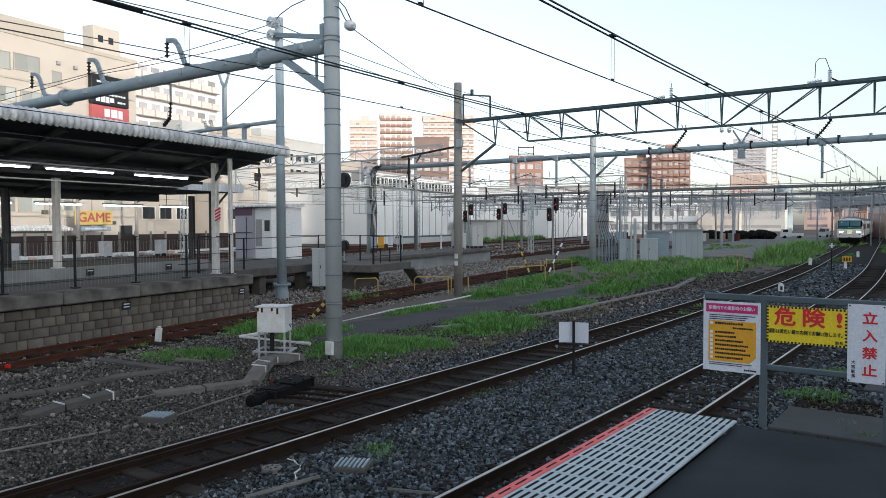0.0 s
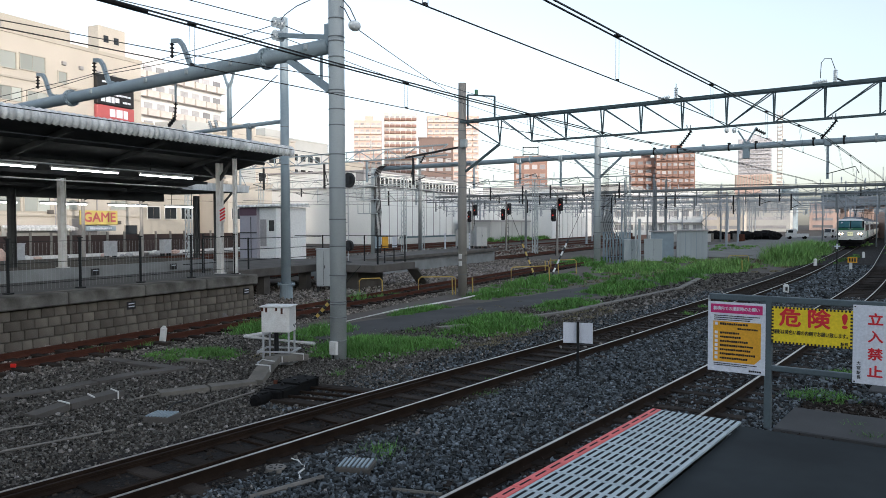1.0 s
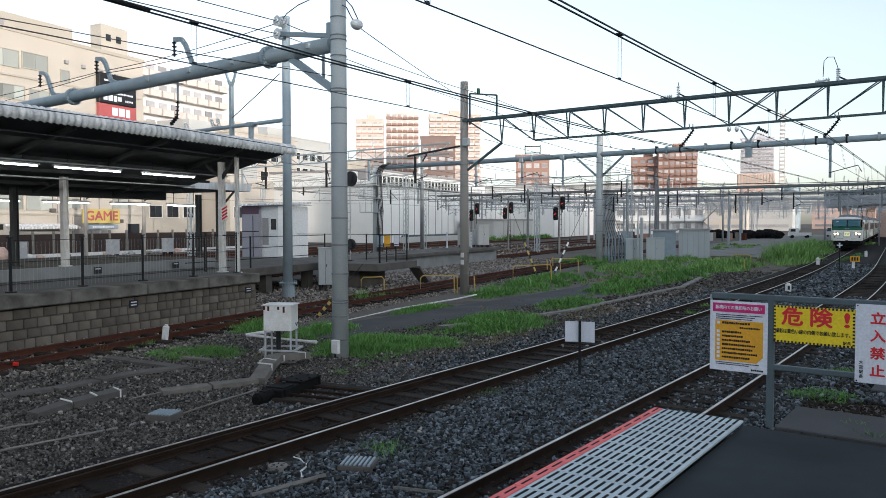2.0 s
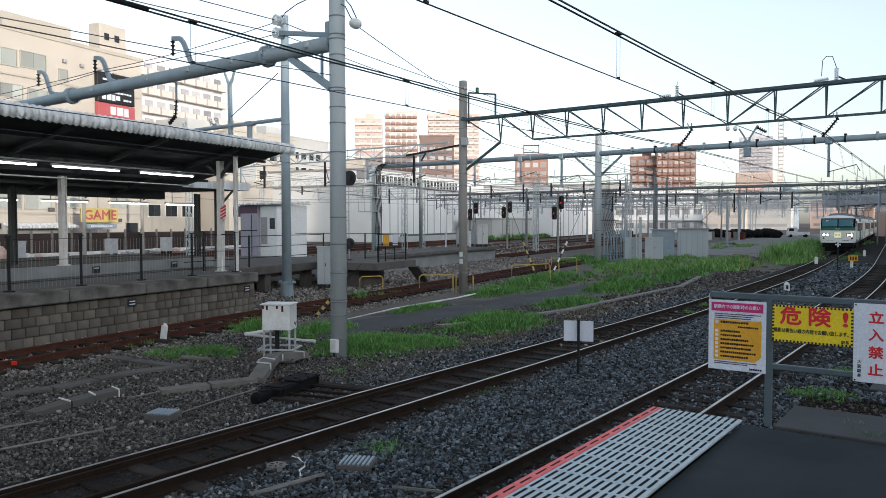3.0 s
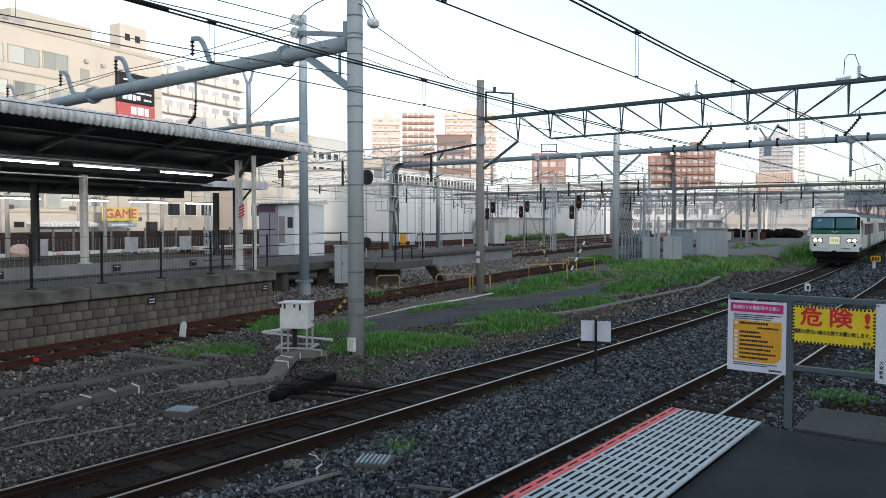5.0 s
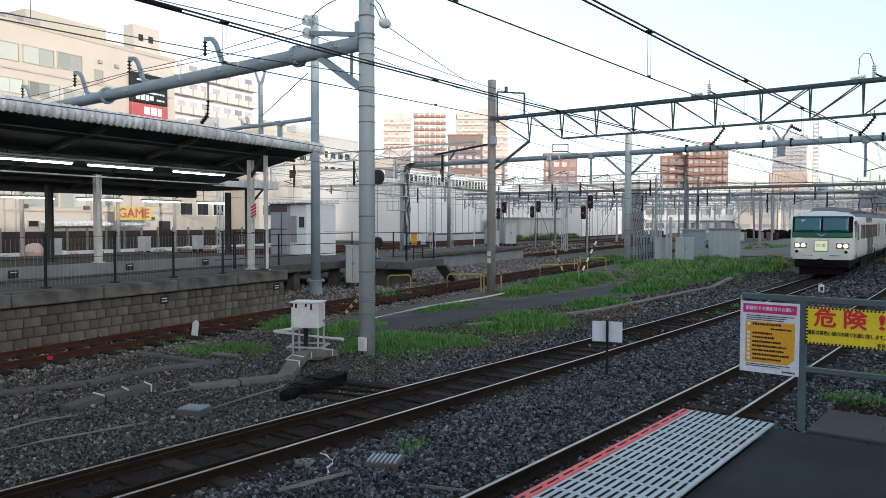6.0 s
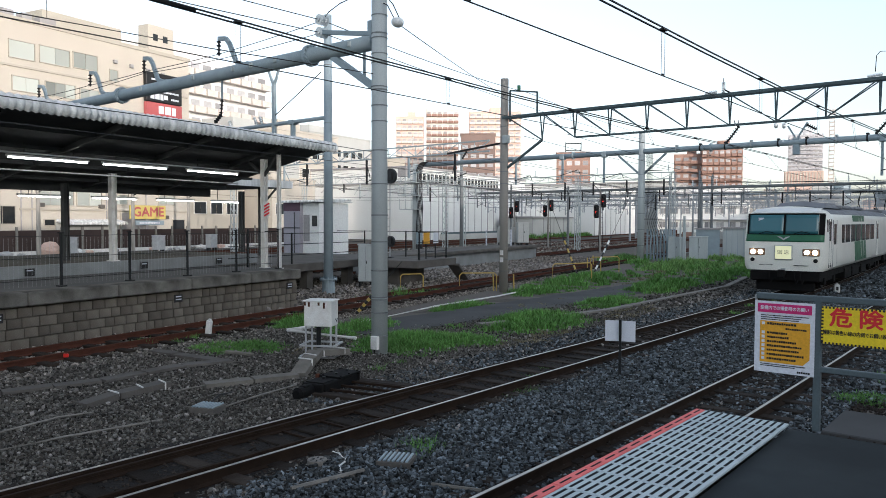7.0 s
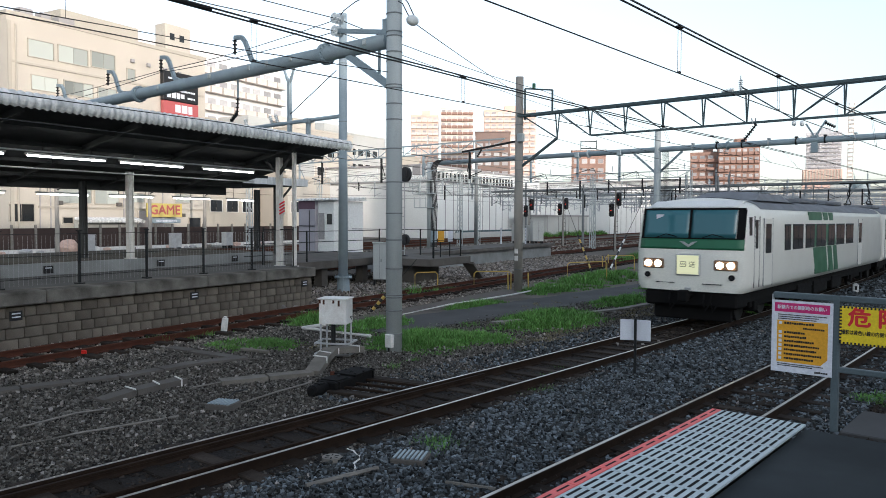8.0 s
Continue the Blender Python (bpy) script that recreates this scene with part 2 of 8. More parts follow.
    "red_edge": surface("coral_red_edge_paint", (0.80, 0.14, 0.13), 0.6, second=(0.55, 0.10, 0.09), scale=6, fine=90, bump=0.06, spread=0.08),
    "sign_white": surface("white_sign_sheet", (0.66, 0.68, 0.74), 0.45, second=(0.60, 0.61, 0.66), scale=2, bump=0.01, mix=0.3),
    "sign_yellow": surface("yellow_sign_sheet", (0.80, 0.60, 0.015), 0.45, second=(0.72, 0.53, 0.015), scale=2, bump=0.01, mix=0.3),
    "sign_orange": surface("orange_sign_panel", (0.72, 0.36, 0.02), 0.45, second=(0.66, 0.32, 0.02), scale=2, bump=0.01, mix=0.3),
    "sign_red": surface("red_sign_ink", (0.62, 0.02, 0.03), 0.5, second=(0.55, 0.02, 0.03), bump=0),
    "faded_red": surface("faded_red_board", (0.42, 0.10, 0.10), 0.6, second=(0.36, 0.09, 0.09), scale=1, bump=0),
    "faded_yellow": surface("faded_yellow_board", (0.55, 0.44, 0.13), 0.6, second=(0.50, 0.40, 0.12), scale=1, bump=0),
    "station_gravel": surface("station_gravel", (0.105, 0.096, 0.080), 0.95, second=(0.046, 0.042, 0.036), scale=0.5, fine=14, bump=0.8, depth=0.05),
    "sign_pink": surface("magenta_sign_ink", (0.55, 0.02, 0.16), 0.5, second=(0.5, 0.02, 0.14), bump=0),
    "ink": surface("black_sign_ink", (0.015, 0.015, 0.016), 0.5, bump=0),
    "yellow_paint": surface("yellow_safety_paint", (0.50, 0.37, 0.10), 0.6, second=(0.45, 0.28, 0.05), scale=5, bump=0.05),
    "black_box": surface("black_signal_housing", (0.022, 0.022, 0.024), 0.6, bump=0.05),
    "wood": surface("grey_weathered_timber", (0.185, 0.172, 0.150), 0.9, second=(0.10, 0.092, 0.08), scale=4, bump=0.3),
}


# ---- mesh helpers ----
def box(bm, c, s, rz=0.0, bevel=0.0, rot=None):
    """A box of size s centred at c."""
    m = Matrix.Translation(c) @ (rot.to_4x4() if rot else Matrix.Rotation(rz, 4, "Z"))
    vs = bmesh.ops.create_cube(bm, size=1.0, matrix=m @ Matrix.Diagonal((*s, 1)))["verts"]
    if bevel:
        es = {e for v in vs for e in v.link_edges}
        bmesh.ops.bevel(bm, geom=list(es), offset=bevel, segments=1, affect="EDGES")
    return vs


def rod(bm, a, b, r, r2=None, seg=12, caps=True):
    """A round bar from a to b, tapering from r to r2."""
    a, b = Vector(a), Vector(b)
    d = b - a
    m = Matrix.Translation((a + b) / 2) @ d.to_track_quat("Z", "Y").to_matrix().to_4x4()
    bmesh.ops.create_cone(bm, cap_ends=caps, segments=seg, radius1=r, radius2=r if r2 is None else r2, depth=d.length, matrix=m)


def bar(bm, a, b, w, h):
    """A square bar from a to b."""
    a, b = Vector(a), Vector(b)
    d = b - a
    q = d.to_track_quat("Y", "Z").to_matrix().to_4x4()
    bmesh.ops.create_cube(bm, size=1.0, matrix=Matrix.Translation((a + b) / 2) @ q @ Matrix.Diagonal((w, d.length, h, 1)))


def pipe(bm, pts, r, seg=8):
    """A continuous round pipe through the points."""
    pts = [Vector(p) for p in pts]
    rings = []
    for i, p in enumerate(pts):
        d = pts[min(i + 1, len(pts) - 1)] - pts[max(i - 1, 0)]
        q = d.to_track_quat("Z", "Y")
        rings.append([bm.verts.new(p + q @ Vector((r * math.cos(k * math.tau / seg), r * math.sin(k * math.tau / seg), 0))) for k in range(seg)])
    for u, v in zip(rings, rings[1:]):
        best = min(range(seg), key=lambda s: (v[s].co - u[0].co).length)
        for k in range(seg):
            bm.faces.new((u[k], u[(k + 1) % seg], v[(best + k + 1) % seg], v[(best + k) % seg]))
    bm.faces.new(rings[0][::-1])
    bm.faces.new(rings[-1])


def ball(bm, c, r, seg=10, squash=(1, 1, 1)):
    bmesh.ops.create_uvsphere(bm, u_segments=seg, v_segments=max(6, seg // 2), radius=r, matrix=Matrix.Translation(c) @ Matrix.Diagonal((*squash, 1)))


def prism(bm, outline, depth, m):
    """An outline in the local xy plane, extruded by depth along local z, placed by m."""
    vs = [bm.verts.new(m @ Vector((x, y, 0))) for x, y in outline]
    ws = [bm.verts.new(m @ Vector((x, y, depth))) for x, y in outline]
    k = len(vs)
    bm.faces.new(vs[::-1])
    bm.faces.new(ws)
    for i in range(k):
        bm.faces.new((vs[i], vs[(i + 1) % k], ws[(i + 1) % k], ws[i]))


def part(name, bm, material, parent=None, label="", smooth=False, m=None):
    me = bpy.data.meshes.new(name)
    if isinstance(bm, bmesh.types.BMesh):
        bmesh.ops.recalc_face_normals(bm, faces=bm.faces)
        bm.to_mesh(me)
        bm.free()
    else:
        me.from_pydata(*bm)
    me.materials.append(M[material])
    if smooth:
        for p in me.polygons:
            p.use_smooth = len(p.vertices) == 4
    ob = new(name, me)
    if parent:
        ob.parent = parent
    if m is not None:
        ob.matrix_basis = m
    if label:
        ob["label"] = label
    return ob


def again(name, ob, parent, m):
    """One more object on the same mesh."""
    o = new(name, ob.data)
    o.parent = parent
    o.matrix_basis = m
    return o


def thing(name, m, label, category, group="", kind=""):
    ob = new(name)
    ob.empty_display_size = 0.2
    ob.matrix_basis = m
    return tagged(ob, label, category, group, kind)


def B():
    return bmesh.new()


def lettering(body, size, material, parent, m, name="lettering", align="CENTER", width=None, bold=0.0):
    """Words in the built-in font, turned into a mesh; they face local +z."""
    cu = bpy.data.curves.new(name, "FONT")
    cu.body, cu.size, cu.align_x, cu.align_y, cu.extrude = body, size, align, "CENTER", 0.0008
    cu.resolution_u = 3
    tmp = new(name, cu)
    me = bpy.data.meshes.new_from_object(tmp)
    bpy.data.objects.remove(tmp)
    if width:
        xs = [v.co.x for v in me.vertices]
        k = width / (max(xs) - min(xs))
        for v in me.vertices:
            v.co.x *= k
    if bold:
        thick = bmesh.new()
        for k, (dx, dy) in enumerate(((0, 0), (1, 0), (-1, 0), (0, 1), (0, -1))):
            start = len(thick.verts)
            thick.from_mesh(me)
            thick.verts.ensure_lookup_table()
            for v in thick.verts[start:]:
                v.co += Vector((dx * bold, dy * bold, 0.00012 * k))
        thick.to_mesh(me)
        thick.free()
    me.materials.clear()
    me.materials.append(M[material])
    ob = new(name, me)
    ob.parent = parent
    ob.matrix_basis = m
    return ob


# The old station and its track lie 11 degrees off the near tracks.
STATION = pose(0, 0, 0, 0, 0, 11)


def S(p, a, z, rz=0):
    return STATION @ pose(p, a, z, 0, 0, rz)


GROUND = -0.16


def bend(y, start=15.0, end=60.0, radius=520.0):
    """How far the tracks have swung left at y."""
    if y <= start:
        return 0.0
    if y <= end:
        return -(y - start) ** 2 / (2 * radius)
    return -(end - start) ** 2 / (2 * radius) - (y - end) * (end - start) / radius


def slope(y, start=15.0, end=60.0, radius=520.0):
    return -max(0.0, min(y, end) - start) / radius


# ---- ground ----
def ground_sheet():
    bm = B()
    for x0, x1, y0, y1 in ((-900, 300, -300, 1500),):
        vs = [bm.verts.new(p) for p in ((x0, y0, GROUND - 0.03), (x1, y0, GROUND - 0.03), (x1, y1, GROUND - 0.03), (x0, y1, GROUND - 0.03))]
        bm.faces.new(vs)
    g = part("ground", bm, "earth")
    tagged(g, "dull brown railway yard earth and gravel", "ground", kind="structure")


def strip(name, left, right, y0, y1, z, material, step=3.0, crown=0.0, curved=True, m=None, jag=0.0):
    """A long bed of gravel or paving that follows the tracks."""
    verts, faces = [], []
    k = max(1, int((y1 - y0) / step))
    cols = 10
    rng = random.Random(7)
    for i in range(k + 1):
        y = y0 + (y1 - y0) * i / k
        sh = bend(y) if curved else 0.0
        for j in range(cols + 1):
            u = j / cols
            x = left + (right - left) * u + (rng.uniform(-jag, jag) if j in (0, cols) else 0)
            zz = z + crown * (1 - (2 * u - 1) ** 6) + noise.noise((x * 0.7, y * 0.7, 0)) * 0.025
            verts.append((x + sh, y, zz if 0 < j < cols else GROUND - 0.06))
    for i in range(k):
        for j in range(cols):
            a = i * (cols + 1) + j
            faces.append((a, a + 1, a + cols + 2, a + cols + 1))
    ob = part(name, (verts, [], faces), material, m=m)
    return ob


ground_sheet()
tagged(strip("ballast_bed", -9.9, -1.9, -6, 190, GROUND - 0.01, "ballast", step=1.0, crown=0.02), "dark grey crushed stone bed under the two near tracks", "ballast", kind="structure")
tagged(strip("ballast_bed", -17.2, -9.5, -12, 30, GROUND - 0.03, "station_gravel", step=1.0, crown=0.0, curved=False), "brown grey gravel beside the rusty siding", "ballast", kind="structure")
tagged(strip("path", -15.9, -13.3, 13.8, 46, GROUND - 0.02, "old_asphalt", step=0.7, curved=False, crown=0.035, jag=0.3), "cracked grey asphalt path through the grass", "path", kind="structure")
tagged(strip("road", -27, -13, 68, 200, GROUND - 0.0, "pale_road", step=4.0, curved=True, crown=0.03), "pale grey service road beside the tracks", "road", kind="structure")


# ---- tracks ----
def rail_profile(w_head=0.066, w_foot=0.125, h=0.15):
    return [(-w_foot / 2, -h), (w_foot / 2, -h), (w_foot / 2, -h + 0.014), (0.010, -h + 0.032), (0.010, -0.042),
            (w_head / 2, -0.034), (w_head / 2, -0.004), (-w_head / 2, -0.004), (-w_head / 2, -0.034), (-0.010, -0.042), (-0.010, -h + 0.032), (-w_foot / 2, -h + 0.014)]


def rail_sweep(path, profile):
    verts, faces = [], []
    k = len(profile)
    for i, (x, y, z) in enumerate(path):
        a, b = path[max(0, i - 1)], path[min(len(path) - 1, i + 1)]
        d = Vector((b[0] - a[0], b[1] - a[1])).normalized()
        for px, pz in profile:
            verts.append((x + d.y * px, y - d.x * px, z + pz))
    for i in range(len(path) - 1):
        for j in range(k):
            a, b = i * k + j, i * k + (j + 1) % k
            faces.append((a, b, b + k, a + k))
    faces.append(tuple(range(k - 1, -1, -1)))
    faces.append(tuple(range((len(path) - 1) * k, len(path) * k)))
    return verts, [], faces


def track(label, centre, z, web, head, group, sleepers_from, sleepers_to, m=None, every=0.62):
    t = thing("railway_track", m or Matrix(), label, "track", group, kind="structure")
    for side in (-0.566, 0.566):
        path = []
        for i, (x, y) in enumerate(centre):
            a, b = centre[max(0, i - 1)], centre[min(len(centre) - 1, i + 1)]
            d = Vector((b[0] - a[0], b[1] - a[1])).normalized()
            path.append((x + d.y * side, y - d.x * side, z))
        r = part("rail", rail_sweep(path, rail_profile()), web, t)
        cap = [(-0.024, -0.006), (0.024, -0.006), (0.020, 0.0), (-0.020, 0.0)]
        part("rail_head", rail_sweep(path, cap), head, r, "worn running surface of the rail")
    bm = B()
    box(bm, (0, 0, 0), (2.08, 0.22, 0.12), bevel=0.014)
    first = None
    pts = centre
    acc = 0.0
    last = None
    n = 0
    for (x0, y0), (x1, y1) in zip(pts, pts[1:]):
        seg = math.hypot(x1 - x0, y1 - y0)
        while acc < seg:
            u = acc / seg
            x, y = x0 + (x1 - x0) * u, y0 + (y1 - y0) * u
            if sleepers_from <= y <= sleepers_to and n < 150:
                mm = pose(x, y, z - 0.178 + random.uniform(-0.012, 0.008), 0, 0, -math.degrees(math.atan2(x1 - x0, y1 - y0)) + random.uniform(-1, 1))
                if first is None:
                    first = part("sleeper", bm, "sleeper", t, m=mm)
                else:
                    again("sleeper", first, t, mm)
                n += 1
            acc += every
        acc -= seg
    return t


YS = [-8 + 1.5 * i for i in range(0, 46)] + [60 + 6 * i for i in range(0, 24)]
TRACK_B, TRACK_A = -7.93, -4.01
track("worn main track with bright rail heads on dark gravel", [(TRACK_B + bend(y), y) for y in YS], 0.0, "rail_rust", "rail_top", "main tracks", -4, 60)
track("platform track with bright rail heads on dark gravel", [(TRACK_A + bend(y), y) for y in YS], 0.0, "rail_rust", "rail_top", "main tracks", -4, 60)
SIDING = -15.25
track("disused siding with red rusted rails", [(SIDING + 0.0004 * (a - 25) ** 2 * (1 if a > 25 else 0.3), a) for a in [-6 + 2 * i for i in range(60)]], 0.02, "rail_red", "rail_red", "old tracks", -6, 70, STATION)
for off in (-23.6, -27.6, -31.8, -36.0):
    track("rusty yard track in brown gravel", [(off + 0.0002 * (a - 30) ** 2, a) for a in range(34, 190, 6)], 0.0, "rail_red", "rail_rust", "yard tracks", 34, 90, STATION, 0.8)
for off in (-43.0, -47.5, -52.0):
    track("station track with dull rails behind the platform", [(off, a) for a in range(-20, 200, 6)], 0.0, "rail_red", "rail_rust", "station tracks", 500, 501, STATION)
tagged(strip("ballast_bed", -56, -38.5, -25, 200, GROUND - 0.01, "station_gravel", step=4, curved=False, m=STATION), "brown gravel bed of the station tracks", "ballast", kind="structure")


# ---- near platform end ----
DECK = 1.15


def near_platform():
    p = thing("platform", Matrix(), "dark asphalt platform end with a grated edge", "platform", kind="structure")
    bm = B()
    box(bm, (1.85, 0.1, 0.55), (7.1, 13.0, 1.14), bevel=0.01)
    part("paving", bm, "asphalt", p)
    bm = B()
    box(bm, (-2.10, 0.0, 0.55), (0.62, 13.1, 1.06))
    part("platform_wall", bm, "dark_concrete", p)
    # pierced panels
    x0, x1, y1 = -2.46, -1.68, 6.57
    pitch_y, cols = 0.415, 1
    bm = B()
    w = (x1 - x0 - 0.085)
    box(bm, (0, 0, 0), (w, pitch_y - 0.008, 0.02), bevel=0.003)
    tile = part("panel", bm, "grating", p, m=pose(x0 + 0.085 + w / 2, y1 - pitch_y / 2, DECK + 0.008))
    bm = B()
    for r in (-1, 1):
        for i in range(12):
            box(bm, (-w / 2 + 0.04 + i * (w - 0.08) / 11, r * pitch_y * 0.245, 0.011), (0.019, pitch_y * 0.40, 0.003))
    slots = part("slots", bm, "slot", tile, "dark drain slots")
    bm = B()
    box(bm, (0, 0, 0), (0.082, pitch_y - 0.006, 0.024), bevel=0.004)
    edge = part("edge_panel", bm, "red_edge", p, "coral red edge strip", m=pose(x0 + 0.041, y1 - pitch_y / 2, DECK + 0.008))
    bm = B()
    for r in (-1, 1):
        box(bm, (0.004, r * pitch_y * 0.25, 0.0125), (0.013, pitch_y * 0.34, 0.003))
    groove = part("groove", bm, "slot", edge)
    for i in range(1, 26):
        y = y1 - pitch_y * (i + 0.5)
        o = again("panel", tile, p, pose(x0 + 0.085 + w / 2, y, DECK + 0.008))
        again("slots", slots, o, Matrix())
        o = again("edge_panel", edge, p, pose(x0 + 0.041, y, DECK + 0.008))
        again("groove", groove, o, Matrix())


near_platform()


# ---- block behind and beside the camera (never in view), added to shade the yard ----
def station_building():
    b = thing("station_building", Matrix(), "long unseen block added behind the platform to shade the yard", "building", kind="structure")
    bm = B()
    box(bm, (80, -20, 9.4), (40, 230, 19.0))
    part("wall", bm, "white_wall", b)
    # Taller unseen part, added so that the depot hall lies in shade.
    bm = B()
    box(bm, (81, 58, 14.0), (38, 70, 28.4))
    part("tall_shade_part", bm, "white_wall", b)
    bm = B()
    box(bm, (80, -20, 19.1), (41, 231, 0.4))
    part("roof", bm, "dark_concrete", b)


station_building()


# ---- masts and gantries ----
def mast(x, y, h, r, r2, material, label, bands=(), group="overhead line masts"):
    t = thing("mast", pose(x, y, GROUND - 0.02), label, "pole", group)
    bm = B()
    rod(bm, (0, 0, -0.3), (0, 0, h), r, r2, seg=24)
    part("shaft", bm, material, t, smooth=True)
    for z in bands:
        bm = B()
        rr = r + (r2 - r) * z / h
        rod(bm, (0, 0, z - 0.013), (0, 0, z + 0.013), rr + 0.008, seg=24)
        part("band", bm, "far_steel", t)
    return t


main_mast = mast(-11.82, 12.08, 10.2, 0.185, 0.172, "pole", "tall pale grey steel mast with clamp bands standing in grass",
                 (0.42, 0.95, 1.25, 1.3, 1.9, 2.55, 3.15, 3.85, 4.6, 5.25, 5.6, 5.95, 6.02, 6.55, 6.75, 7.1, 7.2, 7.6))
slim_mast = mast(-22.94, 20.47, 11.3, 0.20, 0.155, "pole_blue", "slim blue grey steel mast beside the old platform end", (0.25, 6.96, 9.3))
old_mast = mast(-18.12, 26.04, 9.0, 0.19, 0.165, "pole_conc", "weathered concrete mast carrying a lattice beam", (0.9, 1.4, 4.6, 5.1, 5.5, 7.0, 7.4))
far_mast = mast(-24.19, 52.78, 9.7, 0.26, 0.24, "pole", "grey steel mast wrapped with cables", (1.2, 2.4, 3.6, 4.8, 6.5, 7.6))


def pipe_beam(name, label, x0, x1, y, z, r, material="pole_blue", seams=()):
    t = thing(name, pose(x0, y, z), label, "beam", "gantry beams")
    bm = B()
    rod(bm, (0, 0, 0), (x1 - x0, 0, 0), r, seg=24)
    part("tube", bm, material, t, smooth=True)
    for s in seams:
        bm = B()
        rod(bm, (s - 0.05, 0, 0), (s + 0.05, 0, 0), r * 1.5, seg=24)
        for k in range(14):
            a = k * math.tau / 14
            rod(bm, (s - 0.09, math.cos(a) * r * 1.3, math.sin(a) * r * 1.3), (s + 0.09, math.cos(a) * r * 1.3, math.sin(a) * r * 1.3), 0.022, seg=6)
        part("flange", bm, material, t)
    return t


near_beam = pipe_beam("gantry_beam", "thick blue grey tube beam bolted to the steel mast", -12.0, -34.0, 12.08, 6.86, 0.175, seams=(-2.15, -11.4, -19.0))
far_beam = pipe_beam("gantry_beam", "long blue grey tube beam over all the tracks", -46.0, 14.0, 52.78, 8.06, 0.20, seams=(16.0, 27.0))


def lattice_beam():
    t = thing("lattice_beam", pose(-18.1, 26.04, 6.14), "blue green steel lattice beam over the tracks", "beam", "gantry beams")
    L, h = 30.0, 1.04
    for name, z, w in (("top_chord", h, 0.10), ("bottom_chord", 0.0, 0.075)):
        bm = B()
        for y in (-0.16, 0.16) if z else (0,):
            box(bm, (L / 2 if z else L / 2 + 1.7, y, z), (L if z else L - 3.4, 0.07, w))
        part(name, bm, "truss", t)
    xs = [1.85 + 1.5 * i for i in range(19)]
    for i, x in enumerate(xs):
        bm = B()
        for y in (-0.16, 0.16):
            bar(bm, (x, y, h), (x, 0, 0), 0.045, 0.03)
        part("upright", bm, "truss", t)
        if i + 1 < len(xs):
            bm = B()
            x1 = xs[i + 1]
            a, b = ((x, h), (x1, 0)) if i < 6 else ((x, 0), (x1, h))
            for y in (-0.15, 0.15):
                bar(bm, (a[0], y if a[1] else 0, a[1]), (b[0], y if b[1] else 0, b[1]), 0.05, 0.03)
            part("brace", bm, "truss", t)
    bm = B()
    bar(bm, (0.15, 0, -1.05), (1.85, 0, 0), 0.09, 0.09)
    bar(bm, (0.15, 0, h), (1.85, 0, 0), 0.05, 0.05)
    part("knee_brace", bm, "truss", t)
    return t


lattice_beam()


# ---- old platform with canopy (station frame: p across, a along) ----
def old_platform():
    t = thing("platform", STATION.copy(), "old station platform with block wall and concrete coping", "platform", kind="structure")
    p0, p1, a0, a1 = -16.8, -25.2, -14.0, 20.4
    bm = B()
    box(bm, ((p0 + p1) / 2 - 0.12, (a0 + a1) / 2, 0.35), (p0 - p1 - 0.34, a1 - a0 - 0.1, 1.5))
    part("core", bm, "mortar", t)
    bm = B()
    box(bm, ((p0 + p1) / 2, (a0 + a1) / 2, 1.0), (p0 - p1 - 0.9, a1 - a0 - 0.02, 0.28))
    part("paving", bm, "deck", t)
    rng = random.Random(3)
    bm = B()
    n = 14
    w = (a1 - a0) / n
    box(bm, (0, 0, 0), (0.72, w - 0.012, 0.32), bevel=0.03)
    first = part("coping_slab", bm, "coping", t, m=pose(p0 - 0.26, a0 + w / 2, 0.99))
    for i in range(1, n):
        again("coping_slab", first, t, pose(p0 - 0.26 + rng.uniform(-0.012, 0.012), a0 + w * (i + 0.5), 0.99))
    # wall blocks, a course at a time
    meshes = []
    for w in (0.28, 0.36, 0.44):
        bm = B()
        box(bm, (0, 0, 0), (0.16, w - 0.014, 0.232), bevel=0.012)
        bmesh.ops.recalc_face_normals(bm, faces=bm.faces)
        me = bpy.data.meshes.new("block")
        bm.to_mesh(me)
        bm.free()
        me.materials.append(M["block"])
        meshes.append((w, me))
    count = 0
    for c in range(4):
        a = a1 - rng.uniform(0.0, 0.1)
        while a > 2.0 and count < 298:
            w, me = rng.choice(meshes)
            o = new("block", me)
            o.parent = t
            o.matrix_basis = pose(p0 - 0.13 - rng.uniform(0, 0.012), a - w / 2, 0.68 - 0.246 * c, 0, rng.uniform(-0.6, 0.6), rng.uniform(-0.6, 0.6))
            a -= w
            count += 1
    bm = B()
    for z in (0.70, 0.476, 0.252, 0.028):
        box(bm, ((p0 + p1) / 2, a1 - 0.06, z), (p0 - p1 - 0.3, 0.16, 0.2))
        box(bm, (p0 - 0.13, (a0 + 5) / 2, z), (0.16, 5 - a0, 0.2))
    part("end_wall", bm, "block", t)
    return t


old_platform()


